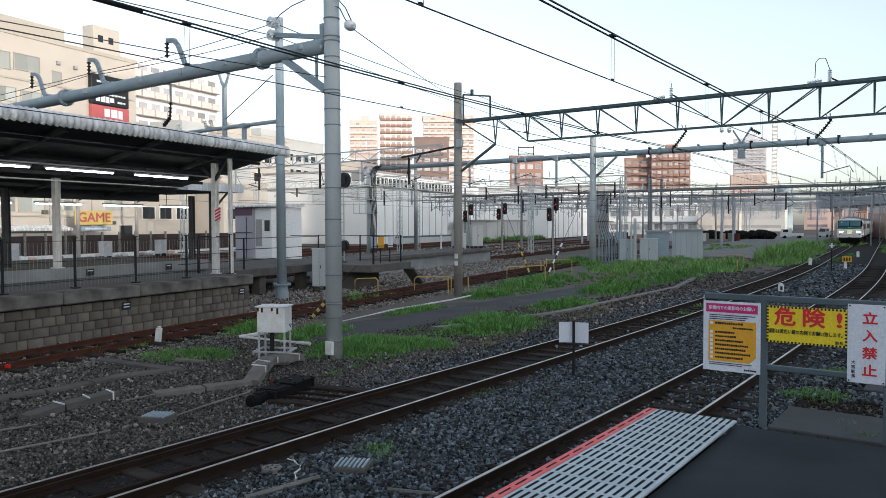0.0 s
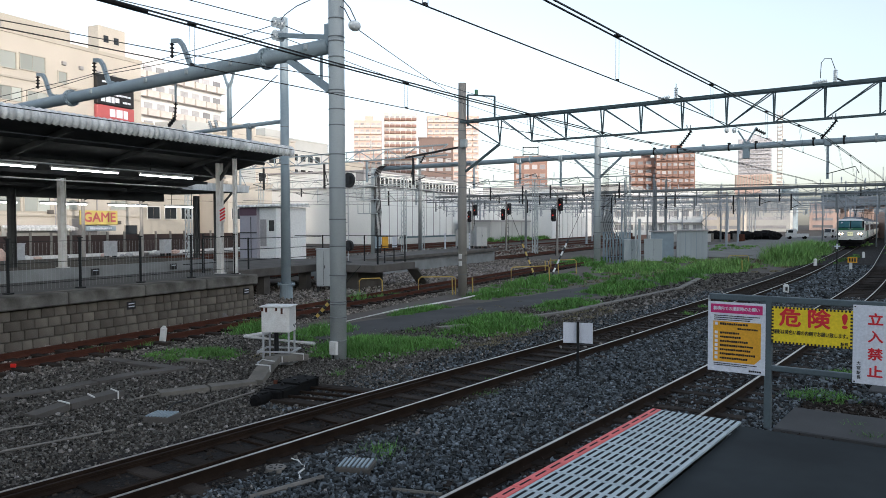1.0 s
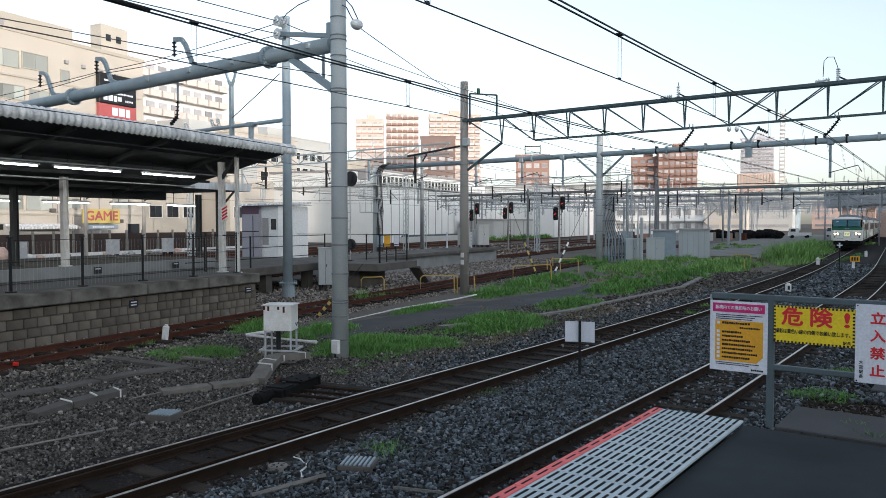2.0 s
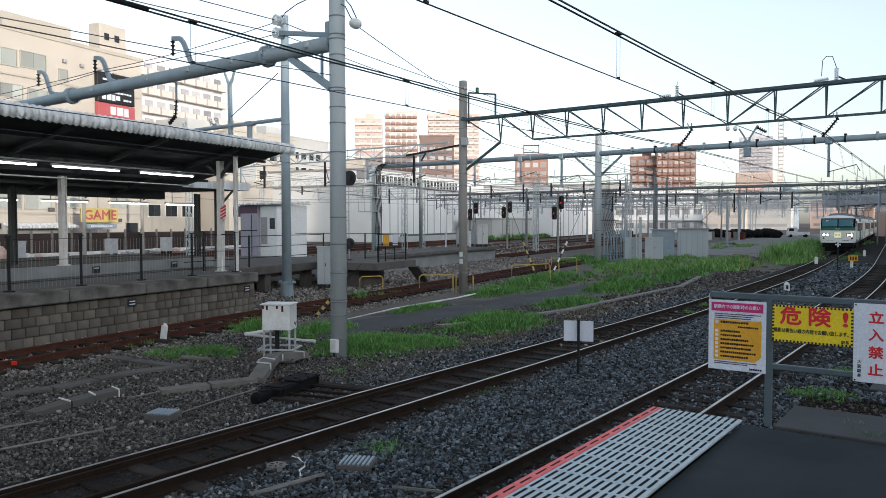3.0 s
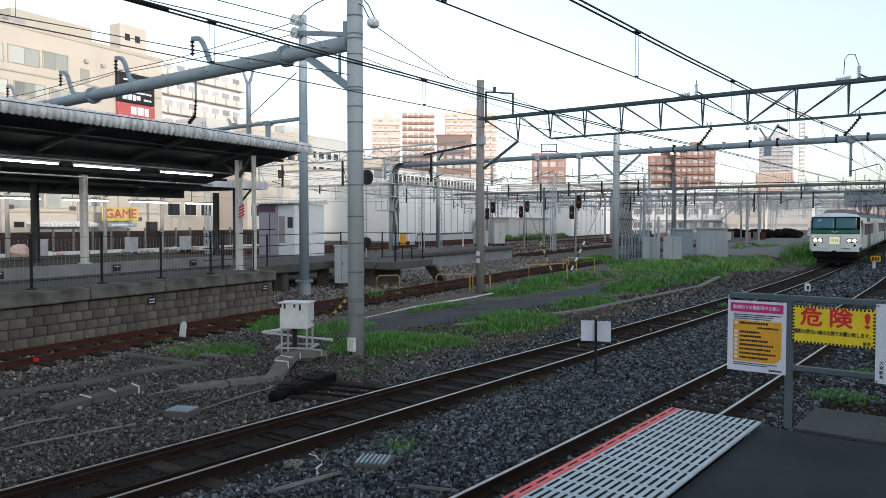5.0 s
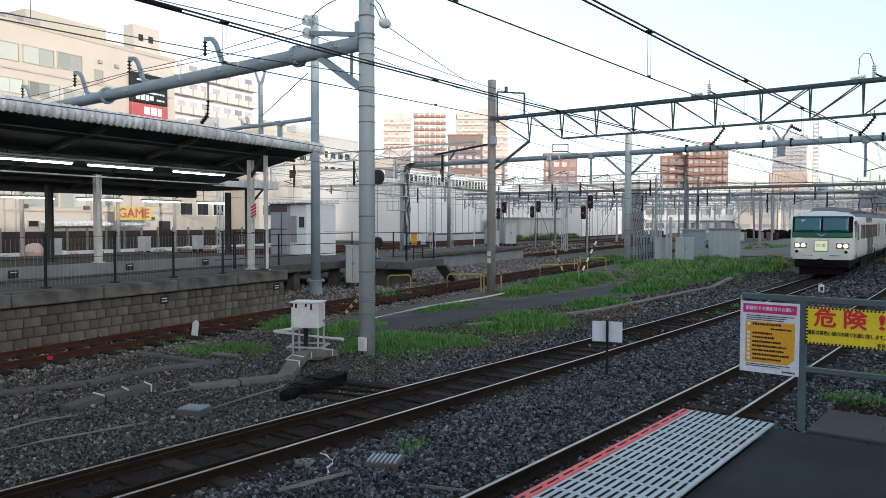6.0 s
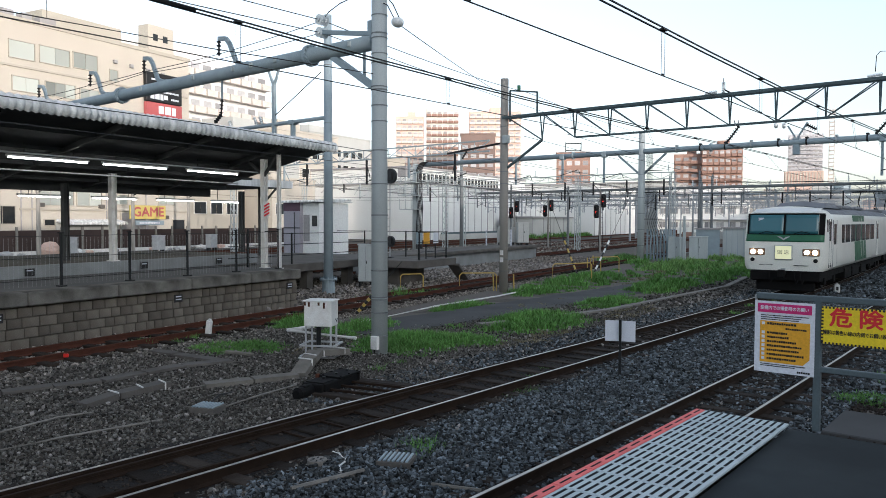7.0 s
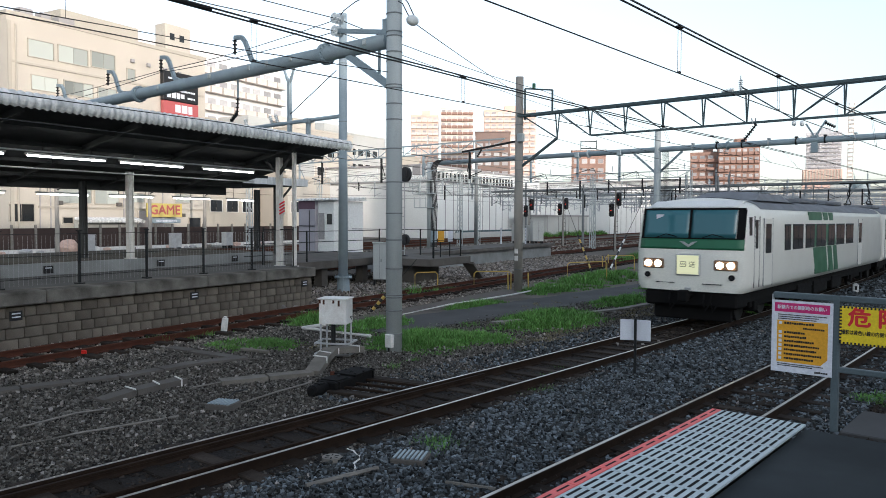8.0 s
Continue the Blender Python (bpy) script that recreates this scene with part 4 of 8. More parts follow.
def cream_block():
    """The long cream building behind the station; local x runs along it."""
    t = thing("office_building", STATION @ pose(-64.0, 37.3, GROUND, 0, 0, 90), "large cream rendered building with wide blinded windows", "building")
    bm = B()
    box(bm, (10.95, 9.0, 10.2), (21.9, 18.0, 20.4), bevel=0.05)
    wall = part("wall", bm, "cream", t)
    bm = B()
    box(bm, (10.95, 9, 20.5), (22.1, 18.2, 0.35))
    part("parapet", bm, "cream_side", t)
    bm = B()
    box(bm, (10.8, -0.06, 16.4), (21.6, 0.12, 0.18))
    box(bm, (10.8, -0.06, 13.2), (21.6, 0.12, 0.14))
    box(bm, (0.15, -0.08, 10), (0.3, 0.16, 19.6))
    part("string_course", bm, "cream_side", t)
    wins = [(3.0, 17.85, 2.3, 1.45, 1), (6.1, 17.9, 2.9, 1.45, 2), (9.2, 18.0, 2.5, 1.4, 2)]
    wins += [(3.3, 14.9, 2.4, 1.2, 2), (6.6, 14.9, 2.9, 1.2, 3), (9.6, 14.8, 2.0, 1.2, 2)]
    wins += [(3.3 + 3.2 * i, z, 2.2, 1.3, 2) for i in range(6) for z in (11.6, 8.6)]
    wins += [(12.3, 17.2, 0.9, 1.1, 1), (18.6, 5.1, 2.0, 0.9, 2), (6.0, 5.0, 3.4, 1.3, 3), (9.4, 5.0, 2.6, 1.3, 2), (12.8, 5.0, 1.8, 0.9, 2)]
    wall_windows(t, wins, 21, glass="glass_pale", frame="cream_side")
    wall_windows(t, [(5.3, 2.75, 1.0, 0.5, 1), (7.9, 2.75, 1.0, 0.5, 1), (9.4, 2.7, 0.9, 0.6, 1), (1.0, 3.4, 2.2, 1.5, 2), (20.2, 2.5, 1.6, 1.0, 1)], 21, glass="glass_dark", frame="cream_side")
    bm = B()
    box(bm, (12.0, -0.09, 3.95), (19.0, 0.18, 0.16))
    box(bm, (14.6, -0.05, 2.9), (3.6, 0.1, 1.6))
    part("ledge", bm, "cream_side", t)
    for x in (2.6, 3.6, 11.2, 15.9):
        bm = B()
        rod(bm, (x, -0.12, 1.0), (x, -0.12, 12.0), 0.06, seg=8)
        part("downpipe", bm, "grey_wall", t)
    for x, z in ((4.4, 4.35), (10.6, 4.3), (16.8, 3.3), (18.4, 3.3)):
        bm = B()
        box(bm, (x, -0.2, z), (0.5, 0.4, 0.35), bevel=0.03)
        part("wall_unit", bm, "dark_concrete", t)
    for x, z in ((12.4, 18.6), (14.3, 18.5), (16.3, 18.4), (18.2, 18.3)):
        bm = B()
        box(bm, (x, -0.15, z), (0.4, 0.3, 0.35), bevel=0.03)
        part("vent_hood", bm, "grey_wall", t)
    bm = B()
    box(bm, (19.5, 2.3, 22.1), (3.4, 1.6, 3.4), bevel=0.04)
    ph = part("penthouse", bm, "cream", t)
    for x in (18.7, 20.0):
        bm = B()
        box(bm, (x, 1.49, 22.5), (0.6, 0.06, 0.7))
        part("window", bm, "glass_dark", ph)
    bm = B()
    box(bm, (10.2, 3.0, 21.3), (8.5, 3, 2.2), bevel=0.04)
    part("roof_house", bm, "cream_side", t)
    for x, w in ((2.2, 1.2), (4.0, 0.9), (6.0, 1.6)):
        bm = B()
        box(bm, (x, 1.2, 21.0), (w, 1.0, 0.8), bevel=0.03)
        part("roof_machine", bm, "grey_wall", t)
    bm = B()
    rod(bm, (6.4, 1.5, 20), (6.4, 1.5, 25.5), 0.03, seg=6)
    part("aerial", bm, "dark_steel", t)
    bm = B()
    pipe(bm, [(0.7, -0.1, 19.6), (0.7, -0.1, 1.0)], 0.09)
    part("downpipe", bm, "cream_side", t)


cream_block()


def cladding_hall(name, m, length, depth, height, label, material, ribs, category="building", roof="grey_wall"):
    t = thing(name, m, label, category)
    bm = B()
    box(bm, (length / 2, depth / 2, height / 2), (length, depth, height))
    part("wall", bm, material, t)
    bm = B()
    box(bm, (length / 2, depth / 2, height + 0.15), (length + 0.5, depth + 0.5, 0.3))
    part("roof", bm, roof, t)
    if ribs:
        k = int(length / ribs)
        bm = B()
        box(bm, (0, -0.03, height / 2), (0.13, 0.06, height))
        first = part("rib", bm, "grey_wall", t, m=pose(0.3, 0, 0))
        for i in range(1, min(k, 60)):
            again("rib", first, t, pose(0.3 + ribs * i, 0, 0))
    return t


hall = cladding_hall("depot_hall", S(-57, 98, GROUND, 90), 70, 30, 8.6, "long off-white clad depot hall with vertical joints", "hall_wall", 2.6)
upper = cladding_hall("depot_hall", S(-60.0, 100.5, GROUND, 90), 46, 24, 11.3, "taller off-white hall with a strip of windows", "hall_wall", 0)
bm = B()
box(bm, (17, -0.08, 9.9), (30, 0.12, 1.3))
strip_win = part("window_band", bm, "glass_dark", upper)
for i in range(22):
    bm = B()
    box(bm, (2.6 + 1.35 * i, -0.16, 9.9), (0.30, 0.12, 1.4))
    part("mullion", bm, "white_paint", strip_win)


def apartment(m, w, d, h, floors, bays, wall, front, label, balcony_side=True):
    """A tower with slabs, balcony fronts and windows on its two seen faces."""
    t = thing("apartment_building", m, label, "building", "distant towers")
    bm = B()
    box(bm, (w / 2, d / 2, h / 2), (w, d, h))
    part("wall", bm, wall, t)
    bm = B()
    box(bm, (w / 2, d / 2, h + 0.3), (w * 1.02, d * 1.02, 0.6))
    box(bm, (w * 0.55, d / 2, h + 1.6), (w * 0.3, d * 0.4, 2.6))
    part("roof", bm, wall, t)
    fh = h / floors
    first = {}
    lo = max(0, int(floors * 0.25))
    for f in range(lo, floors):
        for i in range(bays):
            bw = w / bays
            x = bw * (i + 0.5)
            z = fh * (f + 0.55)
            if "w" not in first:
                bm = B()
                box(bm, (0, -0.05, 0), (bw * 0.62, 0.2, fh * 0.55))
                first["w"] = part("window", bm, "glass_far", t, m=pose(x, 0, z))
                bm = B()
                box(bm, (0, -0.6, -fh * 0.30), (bw * 0.86, 1.2, fh * 0.36))
                first["b"] = part("balcony", bm, front, t, m=pose(x, 0, z))
                bm = B()
                box(bm, (0, 0, 0), (0.2, d / 4 * 0.4, fh * 0.5))
                first["s"] = part("window", bm, "glass_far", t, m=pose(w + 0.05, d / 8, z))
            else:
                again("window", first["w"], t, pose(x, 0, z))
                if balcony_side:
                    again("balcony", first["b"], t, pose(x, 0, z))
        for i in range(4):
            again("window", first["s"], t, pose(w + 0.05, d / 4 * (i + 0.5), fh * (f + 0.55)))
    return t


# salmon and white tower, with a twin behind
apartment(pose(-205, 219, GROUND, 0, 0, 41), 11, 14, 44, 17, 5, "brick_pale", "balcony", "salmon tiled apartment tower with pale balconies")
apartment(pose(-196, 227, GROUND, 0, 0, 41), 13, 14, 47, 18, 6, "balcony", "brick_red", "white and red apartment tower")
apartment(pose(-195, 254, GROUND, 0, 0, 38), 22, 14, 49, 19, 8, "brick_pale", "balcony", "pale apartment tower with salmon balconies")
apartment(pose(-87.4, 212.7, GROUND, 0, 0, 22), 9, 12, 22, 9, 4, "brick_red", "brick_red", "lower wing of a red brown brick apartment block")
apartment(pose(-79.5, 213.5, GROUND, 0, 0, 22), 11, 14, 23.6, 10, 7, "brick_red", "brick_red", "red brown brick apartment block with balconies")
apartment(pose(-107, 406, GROUND, 0, 0, 14), 16, 9, 46.5, 24, 8, "grey_tower", "grey_tower", "tall grey office tower")
brown_office = cladding_hall("office_block", pose(-160.7, 204.4, GROUND, 0, 0, 37), 12, 14, 33, "brown panelled office block", "brown_office", 0, roof="brown_office")
flats = apartment(STATION @ pose(-84.0, 66.0, GROUND, 0, 0, 90), 28, 14, 26.3, 10, 12, "hall_wall", "balcony", "cream apartment building with rows of balconies")


def far_backdrop():
    """Low distant town along the horizon."""
    rng = random.Random(11)
    for i in range(46):
        x = -330 + 9.0 * i + rng.uniform(-3, 3)
        dist = rng.uniform(250, 330) if x < -60 else rng.uniform(330, 480)
        h = rng.uniform(7, 15)
        w, d = rng.uniform(9, 20), 14
        y = math.sqrt(max(100, dist ** 2 - x ** 2))
        m = rng.choice(["cream", "white_wall", "grey_tower", "brick_pale", "balcony"])
        t = thing("town_building", pose(x, y, GROUND, 0, 0, math.degrees(math.atan2(-x, y)) * 0.6), "low pale building of the distant town", "building", "distant town")
        bm = B()
        box(bm, (0, 0, h / 2), (w, d, h))
        box(bm, (rng.uniform(-2, 2), 0, h + 0.8), (w * 0.3, 4, 1.8))
        part("wall", bm, m, t)
        for f in range(int(h / 3.2)):
            bm = B()
            box(bm, (0, -d / 2 - 0.05, 1.8 + 3.2 * f), (w * 0.86, 0.2, 1.1))
            part("window_band", bm, "glass_far", t)


far_backdrop()


# ---- platform-end fence and its three signs ----
def sign_sheet(t, name, x0, x1, z0, z1, y, material, label):
    bm = B()
    box(bm, ((x0 + x1) / 2, y, (z0 + z1) / 2), (x1 - x0, 0.006, z1 - z0), bevel=0.002)
    return part(name, bm, material, t, label)


def bars(t, rows, y, material, name="print"):
    """Rows of unreadable print: short bars with gaps between."""
    rng = random.Random(5)
    bm = B()
    for x0, x1, z, h in rows:
        x = x0
        while x < x1 - h:
            w = min(h * rng.uniform(0.75, 1.1), x1 - x)
            box(bm, (x + w / 2, y, z + rng.uniform(-0.06, 0.06) * h), (w * 0.84, 0.0016, h * rng.uniform(0.7, 1.0)))
            x += w
    return tagged(part(name, bm, material, t), kind="stuff")


def platform_fence():
    y = 6.56
    t = thing("platform_fence", Matrix(), "grey steel barrier across the platform end", "fence")
    for x in (-1.47, -0.575, 0.32):
        bm = B()
        box(bm, (x, y, DECK + 0.55), (0.055, 0.055, 1.10), bevel=0.006)
        part("post", bm, "fence_grey", t)
    bm = B()
    box(bm, (-0.55, y, 2.225), (2.8, 0.05, 0.05), bevel=0.006)
    part("top_rail", bm, "fence_grey", t)
    bm = B()
    box(bm, (-0.55, y, 1.655), (1.86, 0.045, 0.045), bevel=0.006)
    part("middle_rail", bm, "fence_grey", t)
    bm = B()
    box(bm, (-1.955, y, 1.91), (0.012, 0.03, 0.64))
    part("sign_strut", bm, "galv", t)

    ys = y - 0.032
    a = thing("notice_board", Matrix(), "white request notice with magenta heading and orange panel", "sign", "platform end signs")
    x0, x1, z0, z1 = -1.955, -1.487, 1.588, 2.185
    sign_sheet(a, "sheet", x0, x1, z0, z1, ys, "sign_white", "")
    w, h = x1 - x0, z1 - z0
    yf = ys - 0.0045
    bm = B()
    box(bm, ((x0 + x1) / 2, yf, z1 - 0.062 * h - 0.02), (w * 0.90, 0.002, 0.075))
    head = part("heading", bm, "sign_pink", a)
    lettering("駅構内での撮影時のお願い", 0.036, "sign_white", head, pose((x0 + x1) / 2, yf - 0.0016, z1 - 0.062 * h - 0.02, 90), width=w * 0.80, bold=0.0006)
    bm = B()
    c = 0.05
    ox0, ox1, oz0, oz1 = x0 + 0.045, x1 - 0.035, z0 + 0.085, z1 - 0.165
    prism(bm, [(ox0, oz0), (ox1 - c, oz0), (ox1, oz0 + c), (ox1, oz1), (ox0, oz1)], 0.002, Matrix.Translation((0, yf + 0.001, 0)) @ Matrix.Rotation(radians(90), 4, "X"))
    panel = part("orange_panel", bm, "sign_orange", a)
    rows = [(ox0 + 0.055, ox0 + 0.30, oz1 - 0.022, 0.020), (ox0 + 0.20, ox1 - 0.02, oz1 - 0.058, 0.017)]
    for i, ln in enumerate((0.17, 0.19, 0.24, 0.29, 0.26, 0.30, 0.235)):
        rows.append((ox0 + 0.055, ox0 + 0.055 + ln, oz1 - 0.098 - 0.036 * i, 0.019))
    bars(panel, rows, yf - 0.002, "ink")
    for i in range(8):
        zc = oz1 - 0.022 if i == 0 else oz1 - 0.062 - 0.036 * i
        bm = B()
        box(bm, (ox0 + 0.026, yf - 0.002, zc), (0.024, 0.002, 0.024))
        part("tick_box", bm, "sign_white", panel)
    bars(a, [(x0 + 0.05, x1 - 0.04, z1 - 0.118, 0.009), (x0 + 0.05, x1 - 0.10, z1 - 0.135, 0.009), (x0 + 0.05, x1 - 0.12, z1 - 0.152, 0.009),
             (x0 + 0.05, x1 - 0.06, z0 + 0.070, 0.008), (x0 + 0.05, x1 - 0.14, z0 + 0.055, 0.008), (x1 - 0.13, x1 - 0.03, z0 + 0.025, 0.017)], yf, "ink")

    d = thing("danger_sign", Matrix(), "yellow danger sign with red characters and checked border", "sign", "platform end signs")
    x0, x1, z0, z1 = -1.440, -0.850, 1.872, 2.172
    sign_sheet(d, "sheet", x0, x1, z0, z1, ys, "sign_yellow", "")
    bm = B()
    n = 22
    sq = (x1 - x0) / (2 * n)
    for i in range(n):
        for z in (z0 + 0.008, z1 - 0.008):
            box(bm, (x0 + sq * (2 * i + 0.5), yf, z), (sq, 0.002, 0.016))
    k = 10
    sq = (z1 - z0 - 0.03) / (2 * k)
    for i in range(k):
        for x in (x0 + 0.008, x1 - 0.008):
            box(bm, (x, yf, z0 + 0.015 + sq * (2 * i + 0.5)), (0.016, 0.002, sq))
    part("checked_border", bm, "ink", d)
    for s, x in (("危", -1.300), ("険", -1.090), ("!", -0.905)):
        lettering(s, 0.155, "sign_red", d, pose(x, yf, 2.078, 90), width=0.155 if s != "!" else 0.032, bold=0.005)
    lettering("撮影は黄色い線の内側でお願い致します。", 0.040, "ink", d, pose(-1.145, yf, 1.965, 90), width=0.545, bold=0.0007)
    lettering("駅長", 0.030, "ink", d, pose(-0.905, yf, 1.903, 90), width=0.055, bold=0.0006)

    wsg = thing("no_entry_sign", Matrix(), "white no-entry sign with red upright characters", "sign", "platform end signs")
    x0, x1, z0, z1 = -0.848, -0.588, 1.612, 2.222
    sign_sheet(wsg, "sheet", x0, x1, z0, z1, ys - 0.004, "sign_white", "")
    for i, s in enumerate("立入禁止"):
        lettering(s, 0.098, "sign_red", wsg, pose(-0.695, yf - 0.004, 2.110 - 0.134 * i, 90), width=0.098, bold=0.003)
    for i, s in enumerate("大宮駅長"):
        lettering(s, 0.030, "ink", wsg, pose(-0.805, yf - 0.004, 1.768 - 0.036 * i, 90), width=0.027, bold=0.0006)
    for x in (x0 + 0.014, x1 - 0.014):
        for z in (z0 + 0.014, z1 - 0.014):
            bm = B()
            rod(bm, (x, yf - 0.001, z), (x, yf - 0.007, z), 0.006, seg=8)
            part("screw", bm, "dark_steel", wsg)


platform_fence()


# ---- details of the near gantry ----
def insulator(bm, a, b, r=0.055, n=5):
    a, b = Vector(a), Vector(b)
    rod(bm, a, b, r * 0.4, seg=8)
    for i in range(n):
        p = a + (b - a) * ((i + 0.5) / n)
        q = (b - a).normalized() * 0.014
        rod(bm, p - q, p + q, r, r * 0.75, seg=12)


def hook_arm(x, y, z, group="feeder arms"):
    """A bent arm standing on the tube, with an insulator hanging from its tip."""
    t = thing("feeder_bracket", pose(x, y, z), "bent grey steel arm with hanging insulator", "bracket", group)
    bm = B()
    pts = [(0.0, 0, 0.0), (-0.25, 0, 0.08), (-0.55, 0, 0.62), (-0.72, 0, 0.78), (-1.05, 0, 0.82)]
    for a, b in zip(pts, pts[1:]):
        bar(bm, a, b, 0.09, 0.11)
    box(bm, (0.1, 0, -0.02), (0.55, 0.16, 0.06))
    part("arm", bm, "pole_blue", t)
    bm = B()
    insulator(bm, (-1.05, 0, 0.78), (-1.05, 0, 0.36), 0.07, 4)
    part("insulator", bm, "dark_steel", t)
    return t


first_hook = hook_arm(-16.95, 12.08, 7.03)
for x in (-20.95, -24.5, -28.6):
    copy_thing(first_hook, pose(x, 12.08, 7.03))


def near_gantry_fittings():
    t = thing("beam_brace", pose(-12.0, 12.08, 6.86), "blue grey knee brace under the tube beam", "bracket")
    bm = B()
    bar(bm, (-1.35, 0, -0.14), (-0.02, 0, -0.98), 0.13, 0.15)
    bar(bm, (-0.30, 0, -0.15), (-0.30, 0, -0.80), 0.05, 0.05)
    part("brace", bm, "pole_blue", t)
    bm = B()
    bar(bm, (-1.75, 0, 0.50), (-0.05, 0, 0.20), 0.10, 0.10)
    box(bm, (-0.02, 0, 0.22), (0.12, 0.24, 0.5))
    part("upper_arm", bm, "pole_blue", t)
    for z in (0.48, 0.78):
        bm = B()
        insulator(bm, (-1.72, -0.16, z), (-1.72, 0.16, z), 0.13, 3)
        part("insulator", bm, "insulator", t)
    for i, x in enumerate((-0.6, -3.3, -4.3, -5.1, -7.0, -9.9)):
        bm = B()
        box(bm, (x, -0.19, 0.02), (0.10, 0.06, 0.12), bevel=0.01)
        part("cleat", bm, "pole", t)
    d = thing("drop_insulator", pose(-17.87, 12.08, 6.68), "hanging rod with dark insulators under the beam", "insulator")
    bm = B()
    rod(bm, (0, 0, 0), (0, 0, -0.5), 0.03, seg=8)
    part("rod", bm, "pole_blue", d)
    bm = B()
    insulator(bm, (0, 0, -0.5), (-0.05, 0, -0.92), 0.06, 4)
    insulator(bm, (-0.05, 0, -0.92), (-0.35, 0, -1.12), 0.06, 4)
    part("insulator", bm, "dark_steel", d)
    b = thing("strain_insulator", pose(-11.19, 12.0, 7.16), "white porcelain strain insulator on a guy wire", "insulator")
    bm = B()
    ball(bm, (0, 0, 0), 0.12, 14, (1, 1.35, 0.95))
    part("body", bm, "insulator", b, smooth=True)
    bm = B()
    pipe(bm, [(-0.55, 0.05, 0.55), (-0.3, 0.0, 0.42), (-0.1, -0.05, 0.15), (0.0, 0, 0.0)], 0.012)
    part("tie_wire", bm, "wire", b)
    j = thing("jumper_cable", pose(-12, 12.08, 7.8), "thin looped jumper cable at the mast", "cable", "overhead wires")
    bm = B()
    pipe(bm, [(-1.7, 0, -0.15), (-1.5, 0, 0.0), (-1.1, 0, 0.13), (-0.6, 0, 0.2), (-0.3, 0, 0.15), (0.3, 0, 0.1), (0.6, 0, -0.2), (0.8, 0, -0.55)], 0.012)
    part("cable", bm, "wire", j)
    m = thing("meter_box", pose(-11.75, 11.86, 0.10), "small white box strapped to the mast's foot", "box")
    bm = B()
    box(bm, (0, 0, 0), (0.20, 0.10, 0.30), bevel=0.012)
    part("case", bm, "white_paint", m)
    bm = B()
    rod(bm, (0.0, -0.02, -0.15), (0.0, -0.02, -0.30), 0.02, seg=8)
    part("conduit", bm, "dark_steel", m)


near_gantry_fittings()


def slim_mast_arms():
    t = thing("signal_bracket", pose(-22.94, 20.47, 0), "blue grey pipe outrigger on the slim mast", "bracket")
    bm = B()
    pipe(bm, [(-0.15, 0, 7.02), (-7.2, 0, 7.0)], 0.085, 12)
    part("outrigger", bm, "pole_blue", t, smooth=True)
    bm = B()
    bar(bm, (-3.48, 0, 6.0), (-3.48, 0, 8.75), 0.15, 0.15)
    bar(bm, (-3.48, 0, 8.7), (-3.66, 0, 9.0), 0.10, 0.10)
    bar(bm, (-3.48, 0, 8.7), (-3.30, 0, 9.0), 0.10, 0.10)
    bar(bm, (-3.66, 0, 9.0), (-3.92, 0, 9.55), 0.08, 0.08)
    bar(bm, (-3.30, 0, 9.0), (-3.06, 0, 9.55), 0.08, 0.08)
    part("fork_post", bm, "pole_blue", t)
    bm = B()
    rod(bm, (-0.4, 0, 8.9), (-3.4, 0, 7.4), 0.02, seg=6)
    part("stay", bm, "wire", t)
    bm = B()
    rod(bm, (-2.2, 0, 7.0), (-2.2, 0, 6.0), 0.11, seg=12)
    box(bm, (-2.2, 0, 7.0), (0.35, 0.3, 0.18))
    part("hanger_post", bm, "pole_blue", t)
    for x in (-4.3, -4.7, -6.6):
        bm = B()
        insulator(bm, (x, 0, 7.05), (x - 0.2, 0, 7.45), 0.09, 4)
        part("insulator", bm, "insulator", t)
    bm = B()
    rod(bm, (0, 0, -0.2), (0, 0, 0.42), 0.27, 0.25, seg=16)
    rod(bm, (0, 0, 0.42), (0, 0, 0.47), 0.36, seg=16)
    for k in range(8):
        a = k * math.tau / 8
        rod(bm, (0.31 * math.cos(a), 0.31 * math.sin(a), 0.36), (0.31 * math.cos(a), 0.31 * math.sin(a), 0.54), 0.025, seg=6)
    part("footing", bm, "pole_blue", t)


slim_mast_arms()


